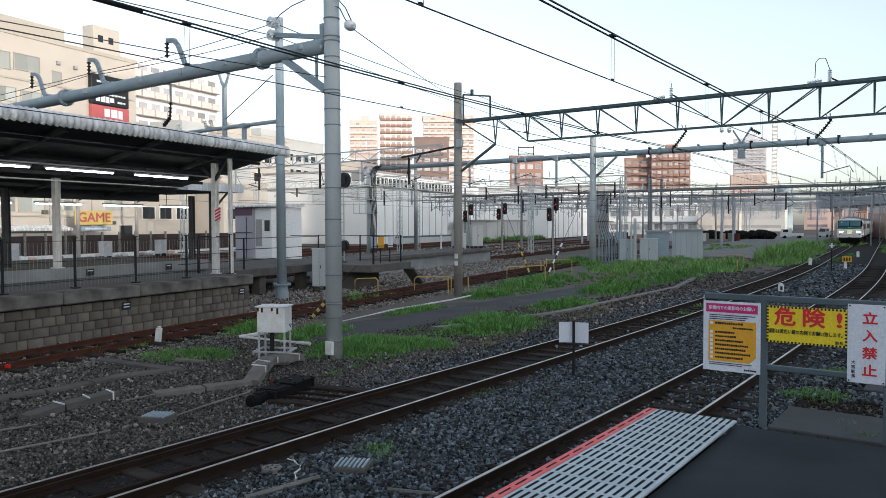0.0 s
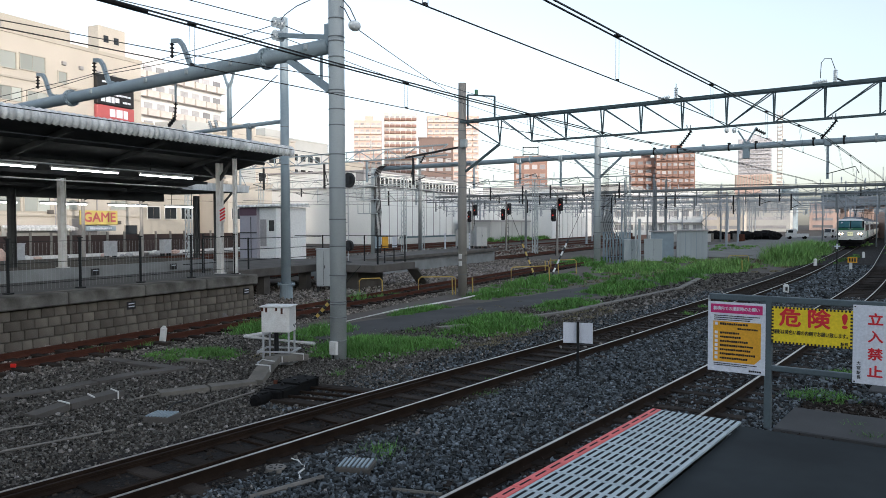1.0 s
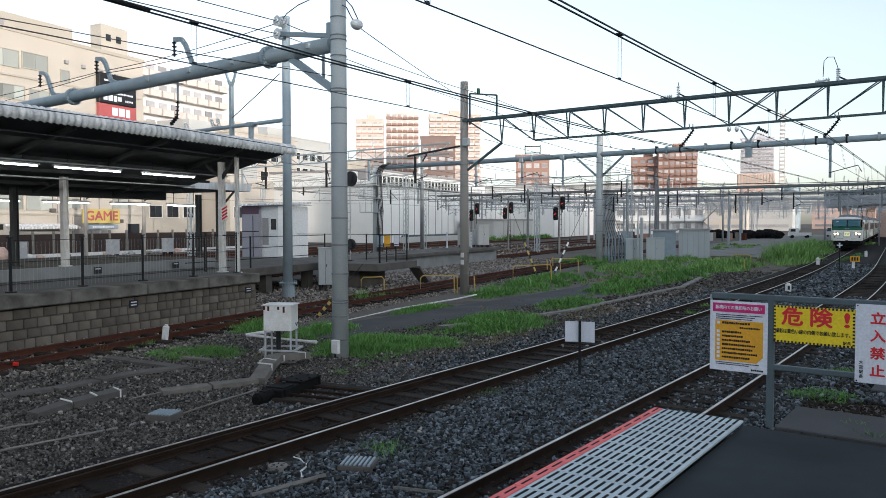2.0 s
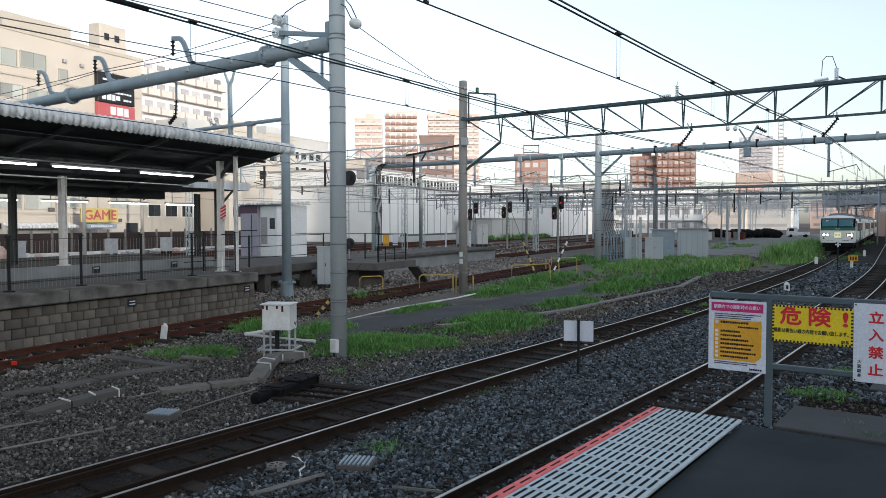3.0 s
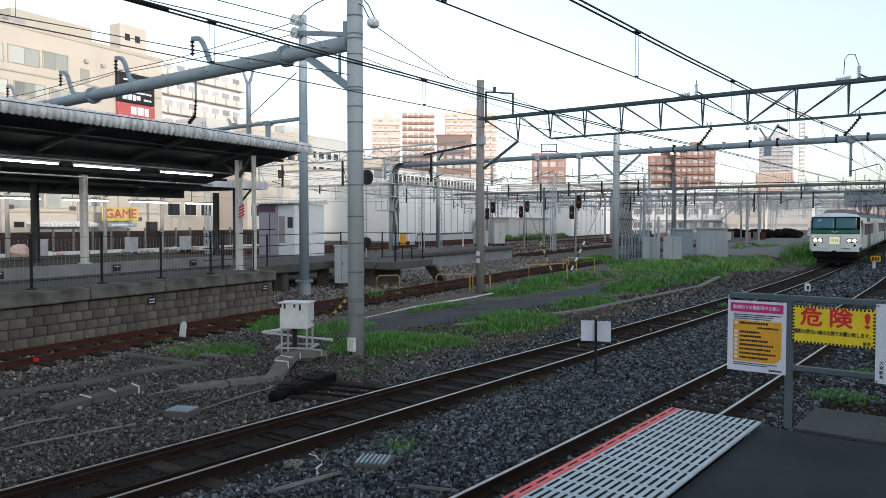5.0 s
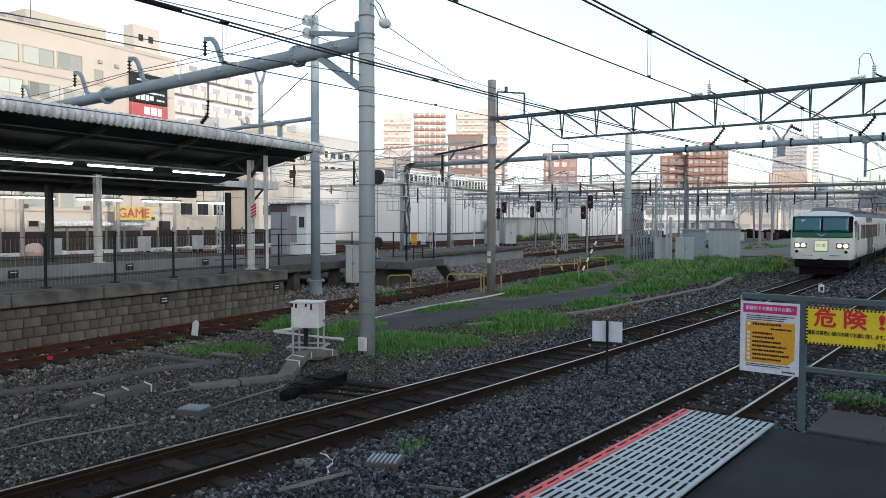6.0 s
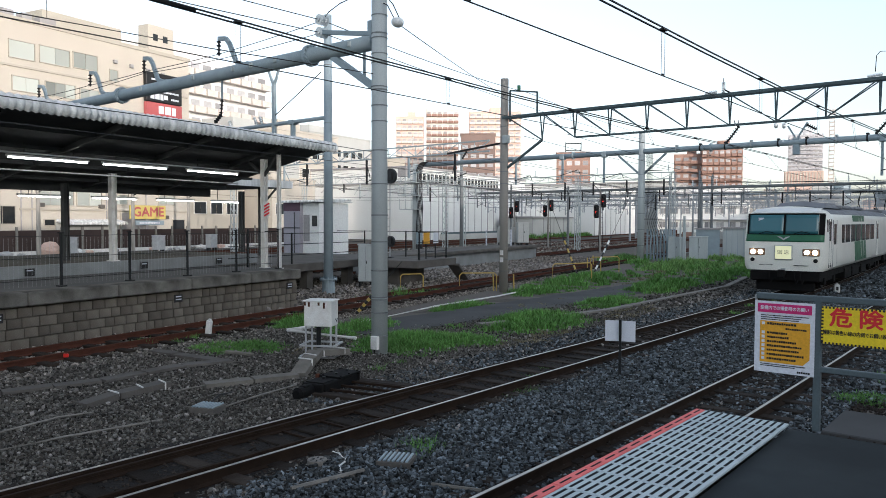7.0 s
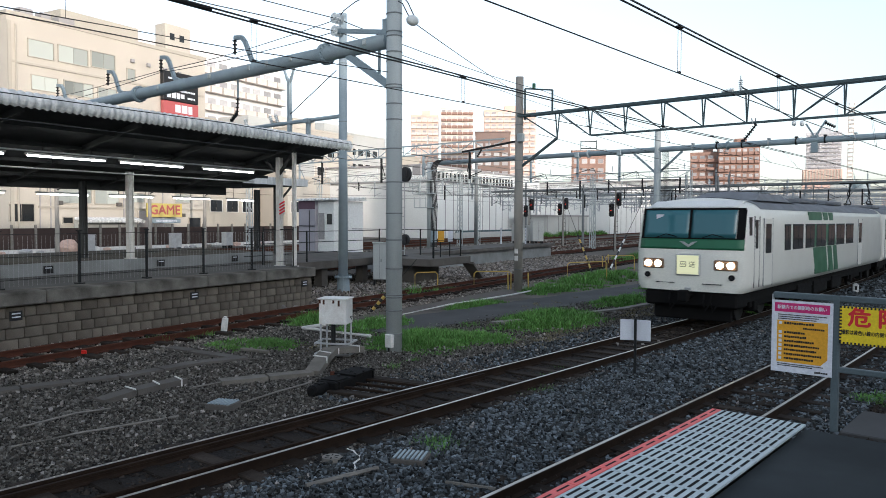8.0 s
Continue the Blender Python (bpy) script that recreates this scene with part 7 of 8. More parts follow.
ball(bm, (0, 0, 0.5), 0.72, 12, (1.0, 1.15, 0.95))
for v in bm.verts:
    v.co += Vector((random.uniform(-1, 1), random.uniform(-1, 1), random.uniform(-1, 1))) * 0.08
part("wrapping", bm, "brick_pale", t)
for a in (28, 37, 52.5, 46):
    t = thing("line_pole", S(-57.0, a, GROUND), "thin concrete line pole behind the platform", "pole", "line poles")
    bm = B()
    rod(bm, (0, 0, 0), (0, 0, 8.5), 0.17, 0.14, seg=10)
    part("shaft", bm, "pole_conc", t)
    bm = B()
    bar(bm, (0, 0, 5.2), (2.5, 0, 5.9), 0.07, 0.07)
    bar(bm, (0, 0, 6.4), (2.5, 0, 5.9), 0.04, 0.04)
    part("cantilever", bm, "dark_steel", t)
    b2 = relay_case(S(-56.0, a + 2.0, GROUND, -80), 1.1, 0.6, 1.3, "pale grey cabinet by the station tracks", "galv")


def shop_signs():
    t = thing("arcade_sign", S(-60.2, 50.4, 0, -90 + 180), "yellow shop sign with red word on the wall", "sign")
    bm = B()
    box(bm, (0, 0.1, 3.58), (4.2, 0.25, 1.35), bevel=0.04)
    pl = part("panel", bm, "faded_yellow", t)
    lettering("GAME", 1.25, "faded_red", pl, pose(0, -0.035, 3.58, 90), width=3.6, bold=0.035)
    bm = B()
    box(bm, (0.2, 0.1, 2.55), (3.4, 0.25, 0.45), bevel=0.03)
    sub = part("lower_panel", bm, "pole_blue", t)
    bars(sub, [(-1.1, 1.5, 2.55, 0.2)], -0.03, "sign_white")
    bm = B()
    box(bm, (-0.3, 2.2, 1.2), (0.3, 4.0, 0.3))
    box(bm, (0, 2.2, 2.5), (0.3, 4.0, 2.0))
    part("bracket", bm, "grey_wall", t)
    b = thing("billboard", S(-63.6, 55.3, 0, 90), "tall black and red advertising board on the building", "sign")
    bm = B()
    box(bm, (0, 0, 16.6), (4.6, 0.5, 3.0), bevel=0.04)
    top = part("black_panel", bm, "ink", b)
    bm = B()
    box(bm, (0, -0.01, 14.3), (4.6, 0.5, 1.45), bevel=0.04)
    red = part("red_panel", bm, "faded_red", b)
    bars(top, [(-1.9, 0.7, 15.65, 0.62)], -0.27, "sign_white", "logo_shape")
    bars(top, [(0.8, 1.9, 15.55, 0.22), (-2.0, 2.0, 16.2, 0.22)], -0.27, "sign_white")
    bm = B()
    box(bm, (-0.9, -0.27, 17.4), (1.6, 0.02, 0.18))
    box(bm, (0.5, -0.27, 17.1), (0.6, 0.02, 0.5), rz=0)
    part("logo_shape", bm, "sign_white", top)
    bars(red, [(-0.9, 1.8, 14.3, 0.85)], -0.28, "sign_white")


shop_signs()

# low walls and an awning in front of the cream building
t = thing("awning", S(-62.0, 42.5, 2.5, 90), "pale corrugated awning behind the fence", "awning")
for i in range(22):
    bm = B()
    rod(bm, (0.3 * i, -0.7, 0.0), (0.3 * i, 0.7, 0.25), 0.15, seg=8)
    part("roof_roll", bm, "canopy_roof", t)
bm = B()
box(bm, (3.2, 0.75, -1.2), (6.6, 0.1, 2.8))
part("back_wall", bm, "white_wall", t)


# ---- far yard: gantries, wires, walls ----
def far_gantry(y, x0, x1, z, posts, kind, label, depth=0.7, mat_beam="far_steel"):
    # Beyond 100 m the steel colour itself carries the haze.
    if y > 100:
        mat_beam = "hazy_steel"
    t = thing("gantry", pose(0, y, GROUND), label, "gantry", "far gantries")
    for x in posts:
        bm = B()
        if kind == "lattice":
            for a in (-0.2, 0.2):
                for b in (-0.2, 0.2):
                    box(bm, (x + a, b, (z + 0.6) / 2), (0.06, 0.06, z + 0.6))
            k = int(z / 0.6)
            for i in range(k):
                s = 1 if i % 2 else -1
                bar(bm, (x - 0.2 * s, -0.2, 0.6 * i), (x + 0.2 * s, -0.2, 0.6 * i + 0.6), 0.04, 0.04)
                bar(bm, (x + 0.2, -0.2 * s, 0.6 * i), (x + 0.2, 0.2 * s, 0.6 * i + 0.6), 0.04, 0.04)
        else:
            rod(bm, (x, 0, 0), (x, 0, z + 1.2), 0.16, 0.12, seg=10)
        part("post", bm, "pole" if kind == "lattice" else mat_beam, t)
    bm = B()
    if kind == "pipe":
        rod(bm, (x0, 0, z), (x1, 0, z), 0.17, seg=10)
    else:
        for zz in (z, z + depth):
            box(bm, ((x0 + x1) / 2, 0, zz), (x1 - x0, 0.10, 0.09))
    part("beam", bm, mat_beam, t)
    if kind != "pipe":
        bm = B()
        n = max(2, int((x1 - x0) / 1.3))
        for i in range(n):
            a, b = x0 + (x1 - x0) * i / n, x0 + (x1 - x0) * (i + 1) / n
            bar(bm, (a, 0, z if i % 2 else z + depth), (b, 0, z + depth if i % 2 else z), 0.05, 0.05)
            bar(bm, (a, 0.05, z), (a, 0.05, z + depth), 0.04, 0.04)
        tagged(part("lacing", bm, mat_beam, t), kind="stuff")
    rg = random.Random(int(y * 10))
    x = x0 + 1.5
    while x < x1 - 1:
        bm = B()
        h = rg.uniform(1.0, 2.0)
        box(bm, (x, 0, z - h / 2), (0.12, 0.12, h))
        bar(bm, (x, 0, z - h + 0.2), (x + rg.uniform(-1.3, 1.3), 0, z - h + 0.5), 0.05, 0.05)
        bar(bm, (x, 0, z - 0.3), (x + rg.uniform(-1.3, 1.3), 0, z - h + 0.5), 0.04, 0.04)
        part("drop_bracket", bm, "dark_steel" if rg.random() < 0.4 and y < 100 else mat_beam, t)
        if rg.random() < 0.6:
            bm = B()
            insulator(bm, (x + 0.4, 0, z + 0.1 + depth * (kind != "pipe")), (x + 0.4, 0, z + 0.7 + depth * (kind != "pipe")), 0.10, 4)
            part("insulator", bm, "insulator", t)
        x += rg.uniform(2.4, 4.5)


far_gantry(66, -62, -27, 6.9, (-51.5, -37.0, -27.2), "lattice", "pale lattice gantry over the yard tracks", 0.6, "pole")
far_gantry(62, -75, -48, 7.4, (-74, -50.8), "lattice", "pale lattice gantry behind the old platform", 0.8, "pole")
far_gantry(40, -58, -29, 7.6, (-57.5,), "lattice", "grey lattice gantry behind the old platform", 0.7, "pole_blue")
far_gantry(78, -60, 10, 5.9, (-45, -29, -3.5, 9.0), "truss", "long thin truss gantry over the yard", 0.75)
far_gantry(88, -66, 12, 7.0, (-60, -32.8, -31.5, -2.0), "pipe", "blue grey tube gantry over the yard")
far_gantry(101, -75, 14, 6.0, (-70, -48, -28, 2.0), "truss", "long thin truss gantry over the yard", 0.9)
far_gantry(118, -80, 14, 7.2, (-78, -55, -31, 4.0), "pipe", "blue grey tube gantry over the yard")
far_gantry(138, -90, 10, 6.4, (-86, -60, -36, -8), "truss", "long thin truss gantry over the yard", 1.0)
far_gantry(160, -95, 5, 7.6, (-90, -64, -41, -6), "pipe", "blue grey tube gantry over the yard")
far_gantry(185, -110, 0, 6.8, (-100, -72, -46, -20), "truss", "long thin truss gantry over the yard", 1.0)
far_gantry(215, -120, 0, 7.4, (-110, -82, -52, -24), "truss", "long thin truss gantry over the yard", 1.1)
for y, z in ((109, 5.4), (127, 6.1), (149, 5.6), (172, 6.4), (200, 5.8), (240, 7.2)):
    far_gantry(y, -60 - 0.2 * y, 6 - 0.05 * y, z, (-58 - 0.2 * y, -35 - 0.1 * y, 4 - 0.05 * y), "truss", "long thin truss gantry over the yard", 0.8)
# Far masts: past 100 m the haze is put into their steel colour.
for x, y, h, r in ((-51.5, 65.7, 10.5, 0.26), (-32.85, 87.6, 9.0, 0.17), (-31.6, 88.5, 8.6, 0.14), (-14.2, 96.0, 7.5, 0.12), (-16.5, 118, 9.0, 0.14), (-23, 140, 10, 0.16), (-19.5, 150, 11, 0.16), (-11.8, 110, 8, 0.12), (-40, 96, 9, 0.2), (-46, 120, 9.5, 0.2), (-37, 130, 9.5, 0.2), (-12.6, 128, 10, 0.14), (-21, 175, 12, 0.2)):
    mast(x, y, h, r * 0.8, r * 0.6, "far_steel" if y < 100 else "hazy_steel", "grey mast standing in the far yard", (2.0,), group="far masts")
rg = random.Random(9)
for k in range(16):
    z = rg.uniform(5.2, 8.6)
    x = -20 - 3.2 * k
    sag_wire("yard_wire", [(x, 40, z), (x - 3, 78, z + rg.uniform(-0.5, 0.5)), (x - 9, 138, z + rg.uniform(-0.5, 0.6)), (x - 22, 215, z + 0.3)], 0.018, 0.25, "thin dark wire over the yard", n=4, group="yard wires")
for k in range(10):
    y = 56 + 9 * k
    z = rg.uniform(5.0, 8.5)
    sag_wire("cross_wire", [(-70, y, z), (-30, y + 1.5, z + rg.uniform(-0.4, 0.4)), (5, y + 2, z + rg.uniform(-0.6, 0.6))], 0.02, 0.35, "thin dark cross wire over the yard", n=6, group="yard wires")


def marker_board(p, a, z):
    t = thing("marker_board", S(p, a, z), "white and cyan marker board with dark diamonds", "sign", "marker boards")
    bm = B()
    box(bm, (0, 0, 0.62), (0.30, 0.04, 1.26), rz=radians(-50))
    b = part("board", bm, "sign_white", t)
    for i in range(4):
        bm = B()
        box(bm, (0.02, -0.03, 0.3 + 0.26 * i), (0.10, 0.04, 0.10), rot=(Matrix.Rotation(radians(-50), 3, "Z") @ Matrix.Rotation(radians(45), 3, "Y")))
        part("diamond", bm, "train_green", b)


marker_board(-24.9, 53.0, 0.91)
marker_board(-23.2, 53.9, 0.91)
for p, a, w, h in ((-22.9, 55.5, 0.9, 1.6), (-23.6, 56.1, 0.8, 1.2), (-24.4, 55.0, 0.7, 1.3), (-26.9, 61, 1.2, 1.9)):
    relay_case(S(p, a, 0.85 if a < 57 else GROUND, 40), w, 0.6, h, "pale grey cabinet on the island platform", "white_wall")
# walls, sheds and stairs of the depot
cladding_hall("store_shed", S(-49.5, 124.4, GROUND, 90), 22, 6, 3.5, "pale sheet store with a flat grey roof", "white_wall", 5.5)
cladding_hall("depot_hall", S(-46, 150, GROUND, 90), 34, 22, 10.5, "off-white depot wall with a gable", "hall_wall", 4.0)
cladding_hall("office_block", S(-40, 196, GROUND, 90), 26, 20, 13.0, "pale office block behind the yard", "white_wall", 0)
t = thing("low_wall", S(-52, 96, GROUND, 90), "low pale wall with a green hedge along the depot", "wall")
bm = B()
box(bm, (35, 0, 0.5), (72, 0.3, 1.0))
part("wall", bm, "white_wall", t)
# buildings between the old platform and the towers
for p, a, w, d, hh, mat, lab in ((-70, 62, 12, 10, 13.5, "cream_side", "beige flat-roofed town building"), (-74, 76, 14, 12, 15.5, "white_wall", "white flat-roofed building with grouped windows"),
                                 (-67, 76, 9, 9, 8.5, "cream", "low cream building with windows"), (-80, 92, 16, 12, 17.5, "cream", "cream office building with a roof house"),
                                 (-96, 120, 22, 16, 21.0, "white_wall", "broad white building behind the depot"), (-104, 150, 20, 16, 19.0, "cream_side", "beige building behind the depot")):
    t = thing("town_building", S(p, a, GROUND, 90), lab, "building", "near town")
    bm = B()
    box(bm, (w / 2, d / 2, hh / 2), (w, d, hh))
    box(bm, (w * 0.4, d / 2, hh + 1.1), (w * 0.35, d * 0.5, 2.2))
    part("wall", bm, mat, t)
    bm = B()
    box(bm, (w / 2, d / 2, hh + 0.1), (w + 0.3, d + 0.3, 0.3))
    part("parapet", bm, mat, t)
    wins = [(1.6 + 2.7 * i, 4.5 + 3.2 * f, 1.9, 1.4, 2) for i in range(int((w - 1) / 2.7)) for f in range(int((hh - 4) / 3.2))]
    wall_windows(t, wins, w, frame="white_paint")
def yard_office(x, y, rz, w, d, floors, mat, label):
    """A flat-roofed block with rows of windows and an outside stair."""
    h = 3.3 * floors + 1.2
    t = thing("yard_office", pose(x, y, GROUND, 0, 0, rz), label, "building", "yard offices")
    bm = B()
    box(bm, (0, d / 2, h / 2), (w, d, h))
    part("wall", bm, mat, t)
    bm = B()
    box(bm, (0, d / 2, h + 0.15), (w + 0.5, d + 0.5, 0.3))
    part("parapet", bm, "grey_wall", t)
    n = int(w / 2.6)
    wall_windows(t, [(-w / 2 + w * (i + 0.5) / n, 2.2 + 3.3 * f, 1.7, 1.3, 2) for i in range(n) for f in range(floors)], w, glass="glass_far", frame="white_paint")
    for f in range(floors):
        bm = B()
        box(bm, (0, -0.5, 3.4 + 3.3 * f), (w * 0.96, 1.0, 0.16))
        part("gallery", bm, "grey_tower", t)
    bm = B()
    for f in range(floors):
        s0, s1 = (-1, 1) if f % 2 else (1, -1)
        bar(bm, (w / 2 + 1.2 + s0 * 1.6, -0.6, 3.3 * f), (w / 2 + 1.2 + s1 * 1.6, -0.6, 3.3 * f + 3.3), 0.9, 0.2)
    part("stair", bm, "far_steel", t)


yard_office(-65.9, 178.2, 20.3, 21, 10, 3, "hall_wall", "white yard office with window rows and an outside stair")
brick_low = cladding_hall("office_block", pose(-128, 214, GROUND, 0, 0, 31), 11, 12, 25.5, "red brown block with a roof sign frame", "brick_red", 0)
bm = B()
for x in (3.0, 8.0):
    box(bm, (x, 2, 27.3), (0.3, 0.3, 3.4))
for z in (26.4, 28.6):
    box(bm, (5.5, 2, z), (5.2, 0.3, 0.3))
part("roof_sign_frame", bm, "dark_steel", brick_low)
wall_windows(brick_low, [(1.6 + 2.6 * i, 13.0 + 3.0 * f, 1.7, 1.4, 1) for i in range(4) for f in range(4)], 11, glass="glass_far", frame="brick_pale")
wall_windows(brown_office, [(1.6 + 2.9 * i, 19.0 + 3.2 * f, 2.0, 1.2, 1) for i in range(4) for f in range(4)], 12, glass="glass_far", frame="brown_office")
t = thing("antenna_mast", pose(-83.5, 391, GROUND), "pale lattice antenna mast on the skyline", "tower")
bm = B()
for a in (-1.1, 1.1):
    box(bm, (a, 0, 29), (0.35, 0.35, 58))
for i in range(24):
    box(bm, (0, 0, 12 + 1.9 * i), (2.2, 0.5, 0.7))
part("lattice", bm, "balcony", t)
t = thing("glass_block", pose(-69, 322, GROUND, 0, 0, 12), "blue grey glass block on the skyline", "building")
bm = B()
box(bm, (-2.5, 0, 9), (7.5, 10, 18))
rod(bm, (4.0, 0, 0), (4.0, 0, 17.5), 3.2, seg=24)
part("wall", bm, "pole_blue", t)
t = thing("crown_tower", pose(-103, 385, GROUND, 0, 0, 14), "orange ribbed lower block of the grey tower", "building")
bm = B()
box(bm, (8.6, 0, 13.5), (17, 6, 27))
part("wall", bm, "brick_pale", t)
for i in range(13):
    bm = B()
    box(bm, (0.8 + 1.3 * i, -3.1, 23.4), (0.5, 0.4, 6.4))
    part("rib", bm, "cream", t)


def viaduct():
    t = thing("viaduct", Matrix(), "dark railway viaduct with columns in a sunlight-warm colour", "viaduct")
    a, b = Vector((-25.5, 172, 0)), Vector((20, 118, 0))
    bm = B()
    bar(bm, a + Vector((0, 0, 6.6)), b + Vector((0, 0, 8.6)), 7.0, 1.6)
    part("deck", bm, "grey_wall", t)
    bm = B()
    bar(bm, a + Vector((-3, 0, 8.2)), b + Vector((-3, 0, 10.2)), 0.25, 1.3)
    part("parapet", bm, "truss", t)
    # Warm sunlight on columns and back wall is put into their salmon colour.
    for i in range(9):
        p = a.lerp(b, (i + 0.3) / 9)
        bm = B()
        box(bm, (p.x, p.y, 3.2), (1.4, 1.4, 6.8))
        part("column", bm, "brick_pale", t)
        bm = B()
        box(bm, (p.x - 2, p.y - 2, 10.8), (0.14, 0.14, 4.5))
        part("line_post", bm, "pole", t)
    bm = B()
    bar(bm, a + Vector((6, 6, 2.3)), b + Vector((6, 6, 2.3)), 0.3, 4.9)
    part("back_wall", bm, "brick_pale", t)


viaduct()


def small_truck(x, y, rz, s, label, body="white_paint"):
    t = thing("parked_truck", pose(x, y, GROUND, 0, 0, rz), label, "vehicle", "parked vehicles")
    bm = B()
    prism(bm, [(-0.9, 0.35), (0.9, 0.35), (0.9, 1.1), (0.65, 1.9), (-0.9, 1.95)], 1.5, Matrix.Translation((0, 0.75, 0)) @ Matrix.Rotation(radians(90), 4, "X"))
    part("cab", bm, body, t)
    bm = B()
    box(bm, (-2.0 * s, 0, 0.75), (2.2 * s, 1.5, 0.6), bevel=0.03)
    part("bed", bm, body, t)
    for yy in (-0.76, 0.76):
        bm = B()
        box(bm, (0.2, yy, 1.5), (0.9, 0.02, 0.5))
        part("side_window", bm, "glass_dark", t)
        for xx in (0.3, -2.4 * s):
            bm = B()
            rod(bm, (xx, yy - 0.08, 0.3), (xx, yy + 0.08, 0.3), 0.3, seg=14)
            part("wheel", bm, "train_black", t)
    bm = B()
    bar(bm, (0.92, 0, 1.15), (0.68, 0, 1.85), 1.3, 0.03)
    part("windscreen", bm, "glass_dark", t)


small_truck(-31.5, 158, 200, 1.0, "small white truck parked by the yard road")
small_truck(-27.5, 176, 250, 1.6, "white lorry parked by the yard road")
rg = random.Random(77)
for i in range(12):
    t = thing("tyre_heap", pose(-45 + 1.15 * i, 150 + rg.uniform(-1.5, 1.5), GROUND), "heap of black covered material by the road", "heap", "dark heaps")
    bm = B()
    ball(bm, (0, 0, 0.7), rg.uniform(0.9, 1.3), 9, (1.1, 1, 0.85))
    for v in bm.verts:
        v.co += Vector((rg.uniform(-1, 1), rg.uniform(-1, 1), rg.uniform(-1, 1))) * 0.18
    part("heap", bm, "train_black", t)
for i in range(16):
    t = thing("stored_material", pose(-58 + 1.6 * i + rg.uniform(-0.5, 0.5), 128 + rg.uniform(-4, 10), GROUND, 0, 0, rg.uniform(0, 90)), "stored red and white yard material", "material", "yard material")
    bm = B()
    box(bm, (0, 0, 0.6), (rg.uniform(0.6, 2.0), rg.uniform(0.5, 1.2), rg.uniform(0.8, 1.6)), bevel=0.05)
    part("pallet_load", bm, rg.choice(["brick_red", "rail_red", "white_wall", "wood", "concrete"]), t)


# ---- loose stone and grass ----
def scatter_stones(name, label, material, areas, seed):
    """Angular stones strewn over stretches of the plan, joined into one mesh."""
    rs = np.random.RandomState(seed)
    base = np.array([(x, y, z) for x in (-0.75, 0.75) for y in (-0.75, 0.75) for z in (-0.75, 0.75)], float)
    tri = np.array([(0, 1, 3, 2), (4, 6, 7, 5), (0, 4, 5, 1), (2, 3, 7, 6), (0, 2, 6, 4), (1, 5, 7, 3)])
    vs, fs, off = [], [], 0
    for x0, x1, y0, y1, per, size, zt, skip, curved, m in areas:
        n = int((x1 - x0) * (y1 - y0) * per)
        x = rs.uniform(x0, x1, n)
        y = rs.uniform(y0, y1, n)
        keep = np.ones(n, bool)
        for c, h in skip:
            keep &= np.abs(x - c) > h
        x, y = x[keep], y[keep]
        n = len(x)
        sc = size * rs.uniform(0.55, 1.35, (n, 1, 1)) * rs.uniform(0.6, 1.25, (n, 1, 3))
        pts = (base[None] + rs.normal(0, 0.24, (n, 8, 3))) * sc
        ang = rs.uniform(0, 6.283, n)
        til = rs.uniform(-0.7, 0.7, n)
        ca, sa_, ct, st = np.cos(ang)[:, None], np.sin(ang)[:, None], np.cos(til)[:, None], np.sin(til)[:, None]
        px, py, pz = pts[..., 0], pts[..., 1] * ct - pts[..., 2] * st, pts[..., 1] * st + pts[..., 2] * ct
        qx, qy = px * ca - py * sa_, px * sa_ + py * ca
        zz = zt + rs.uniform(-0.02, 0.02, n)
        if curved:
            x = x + np.array([bend(v) for v in y])
        P = np.stack([qx + x[:, None], qy + y[:, None], pz + zz[:, None]], -1).reshape(-1, 3)
        if m is not None:
            R = np.array(m)
            P = P @ R[:3, :3].T + R[:3, 3]
        vs.append(P)
        fs.append((tri[None] + (np.arange(n) * 8)[:, None, None]).reshape(-1, 4) + off)
        off += n * 8
    ob = part(name, (np.concatenate(vs).tolist(), [], np.concatenate(fs).tolist()), material)
    tagged(ob, label, "stones", kind="stuff")


# Stones kept off the rails; the bare dark bed there serves as shade.
RA = [(TRACK_A - 0.566, 0.125), (TRACK_A + 0.566, 0.125), (TRACK_B - 0.566, 0.125), (TRACK_B + 0.566, 0.125)]
scatter_stones("ballast_stones", "loose blue grey crushed stones between the main tracks", "stone_grey", [
    (-7.0, -4.7, 2.0, 13.0, 950, 0.024, GROUND + 0.02, RA, False, None),
    (-7.25, -4.7, 13.0, 30.0, 480, 0.029, GROUND + 0.02, RA, True, None),
    (-7.25, -4.7, 30.0, 60.0, 60, 0.06, GROUND + 0.02, RA, True, None),
    (-4.7, -2.5, 2.0, 14.0, 620, 0.026, GROUND + 0.0, RA, False, None),
    (-4.7, -0.5, 14.0, 34.0, 220, 0.032, GROUND + 0.0, RA, True, None),
    (-10.0, -8.4, 8.0, 34.0, 200, 0.027, GROUND + 0.0, RA, True, None),
], 1)
scatter_stones("gravel", "brown grey gravel with pale chips beside the tracks", "stone_brown", [
    (-12.3, -8.5, 1.5, 12.0, 1050, 0.0175, GROUND - 0.005, RA, False, None),
    (-17.2, -12.3, 2.5, 14.5, 560, 0.020, GROUND - 0.02, RA, False, None),
    (-14.0, -9.6, 12.0, 24.0, 300, 0.0185, GROUND - 0.012, RA, False, None),
    (-12.5, -9.6, 24.0, 48.0, 50, 0.05, GROUND - 0.01, RA, True, None),
    (-7.4, -6.7, 1.5, 16.0, 650, 0.020, GROUND + 0.0, RA, False, None),
], 2)
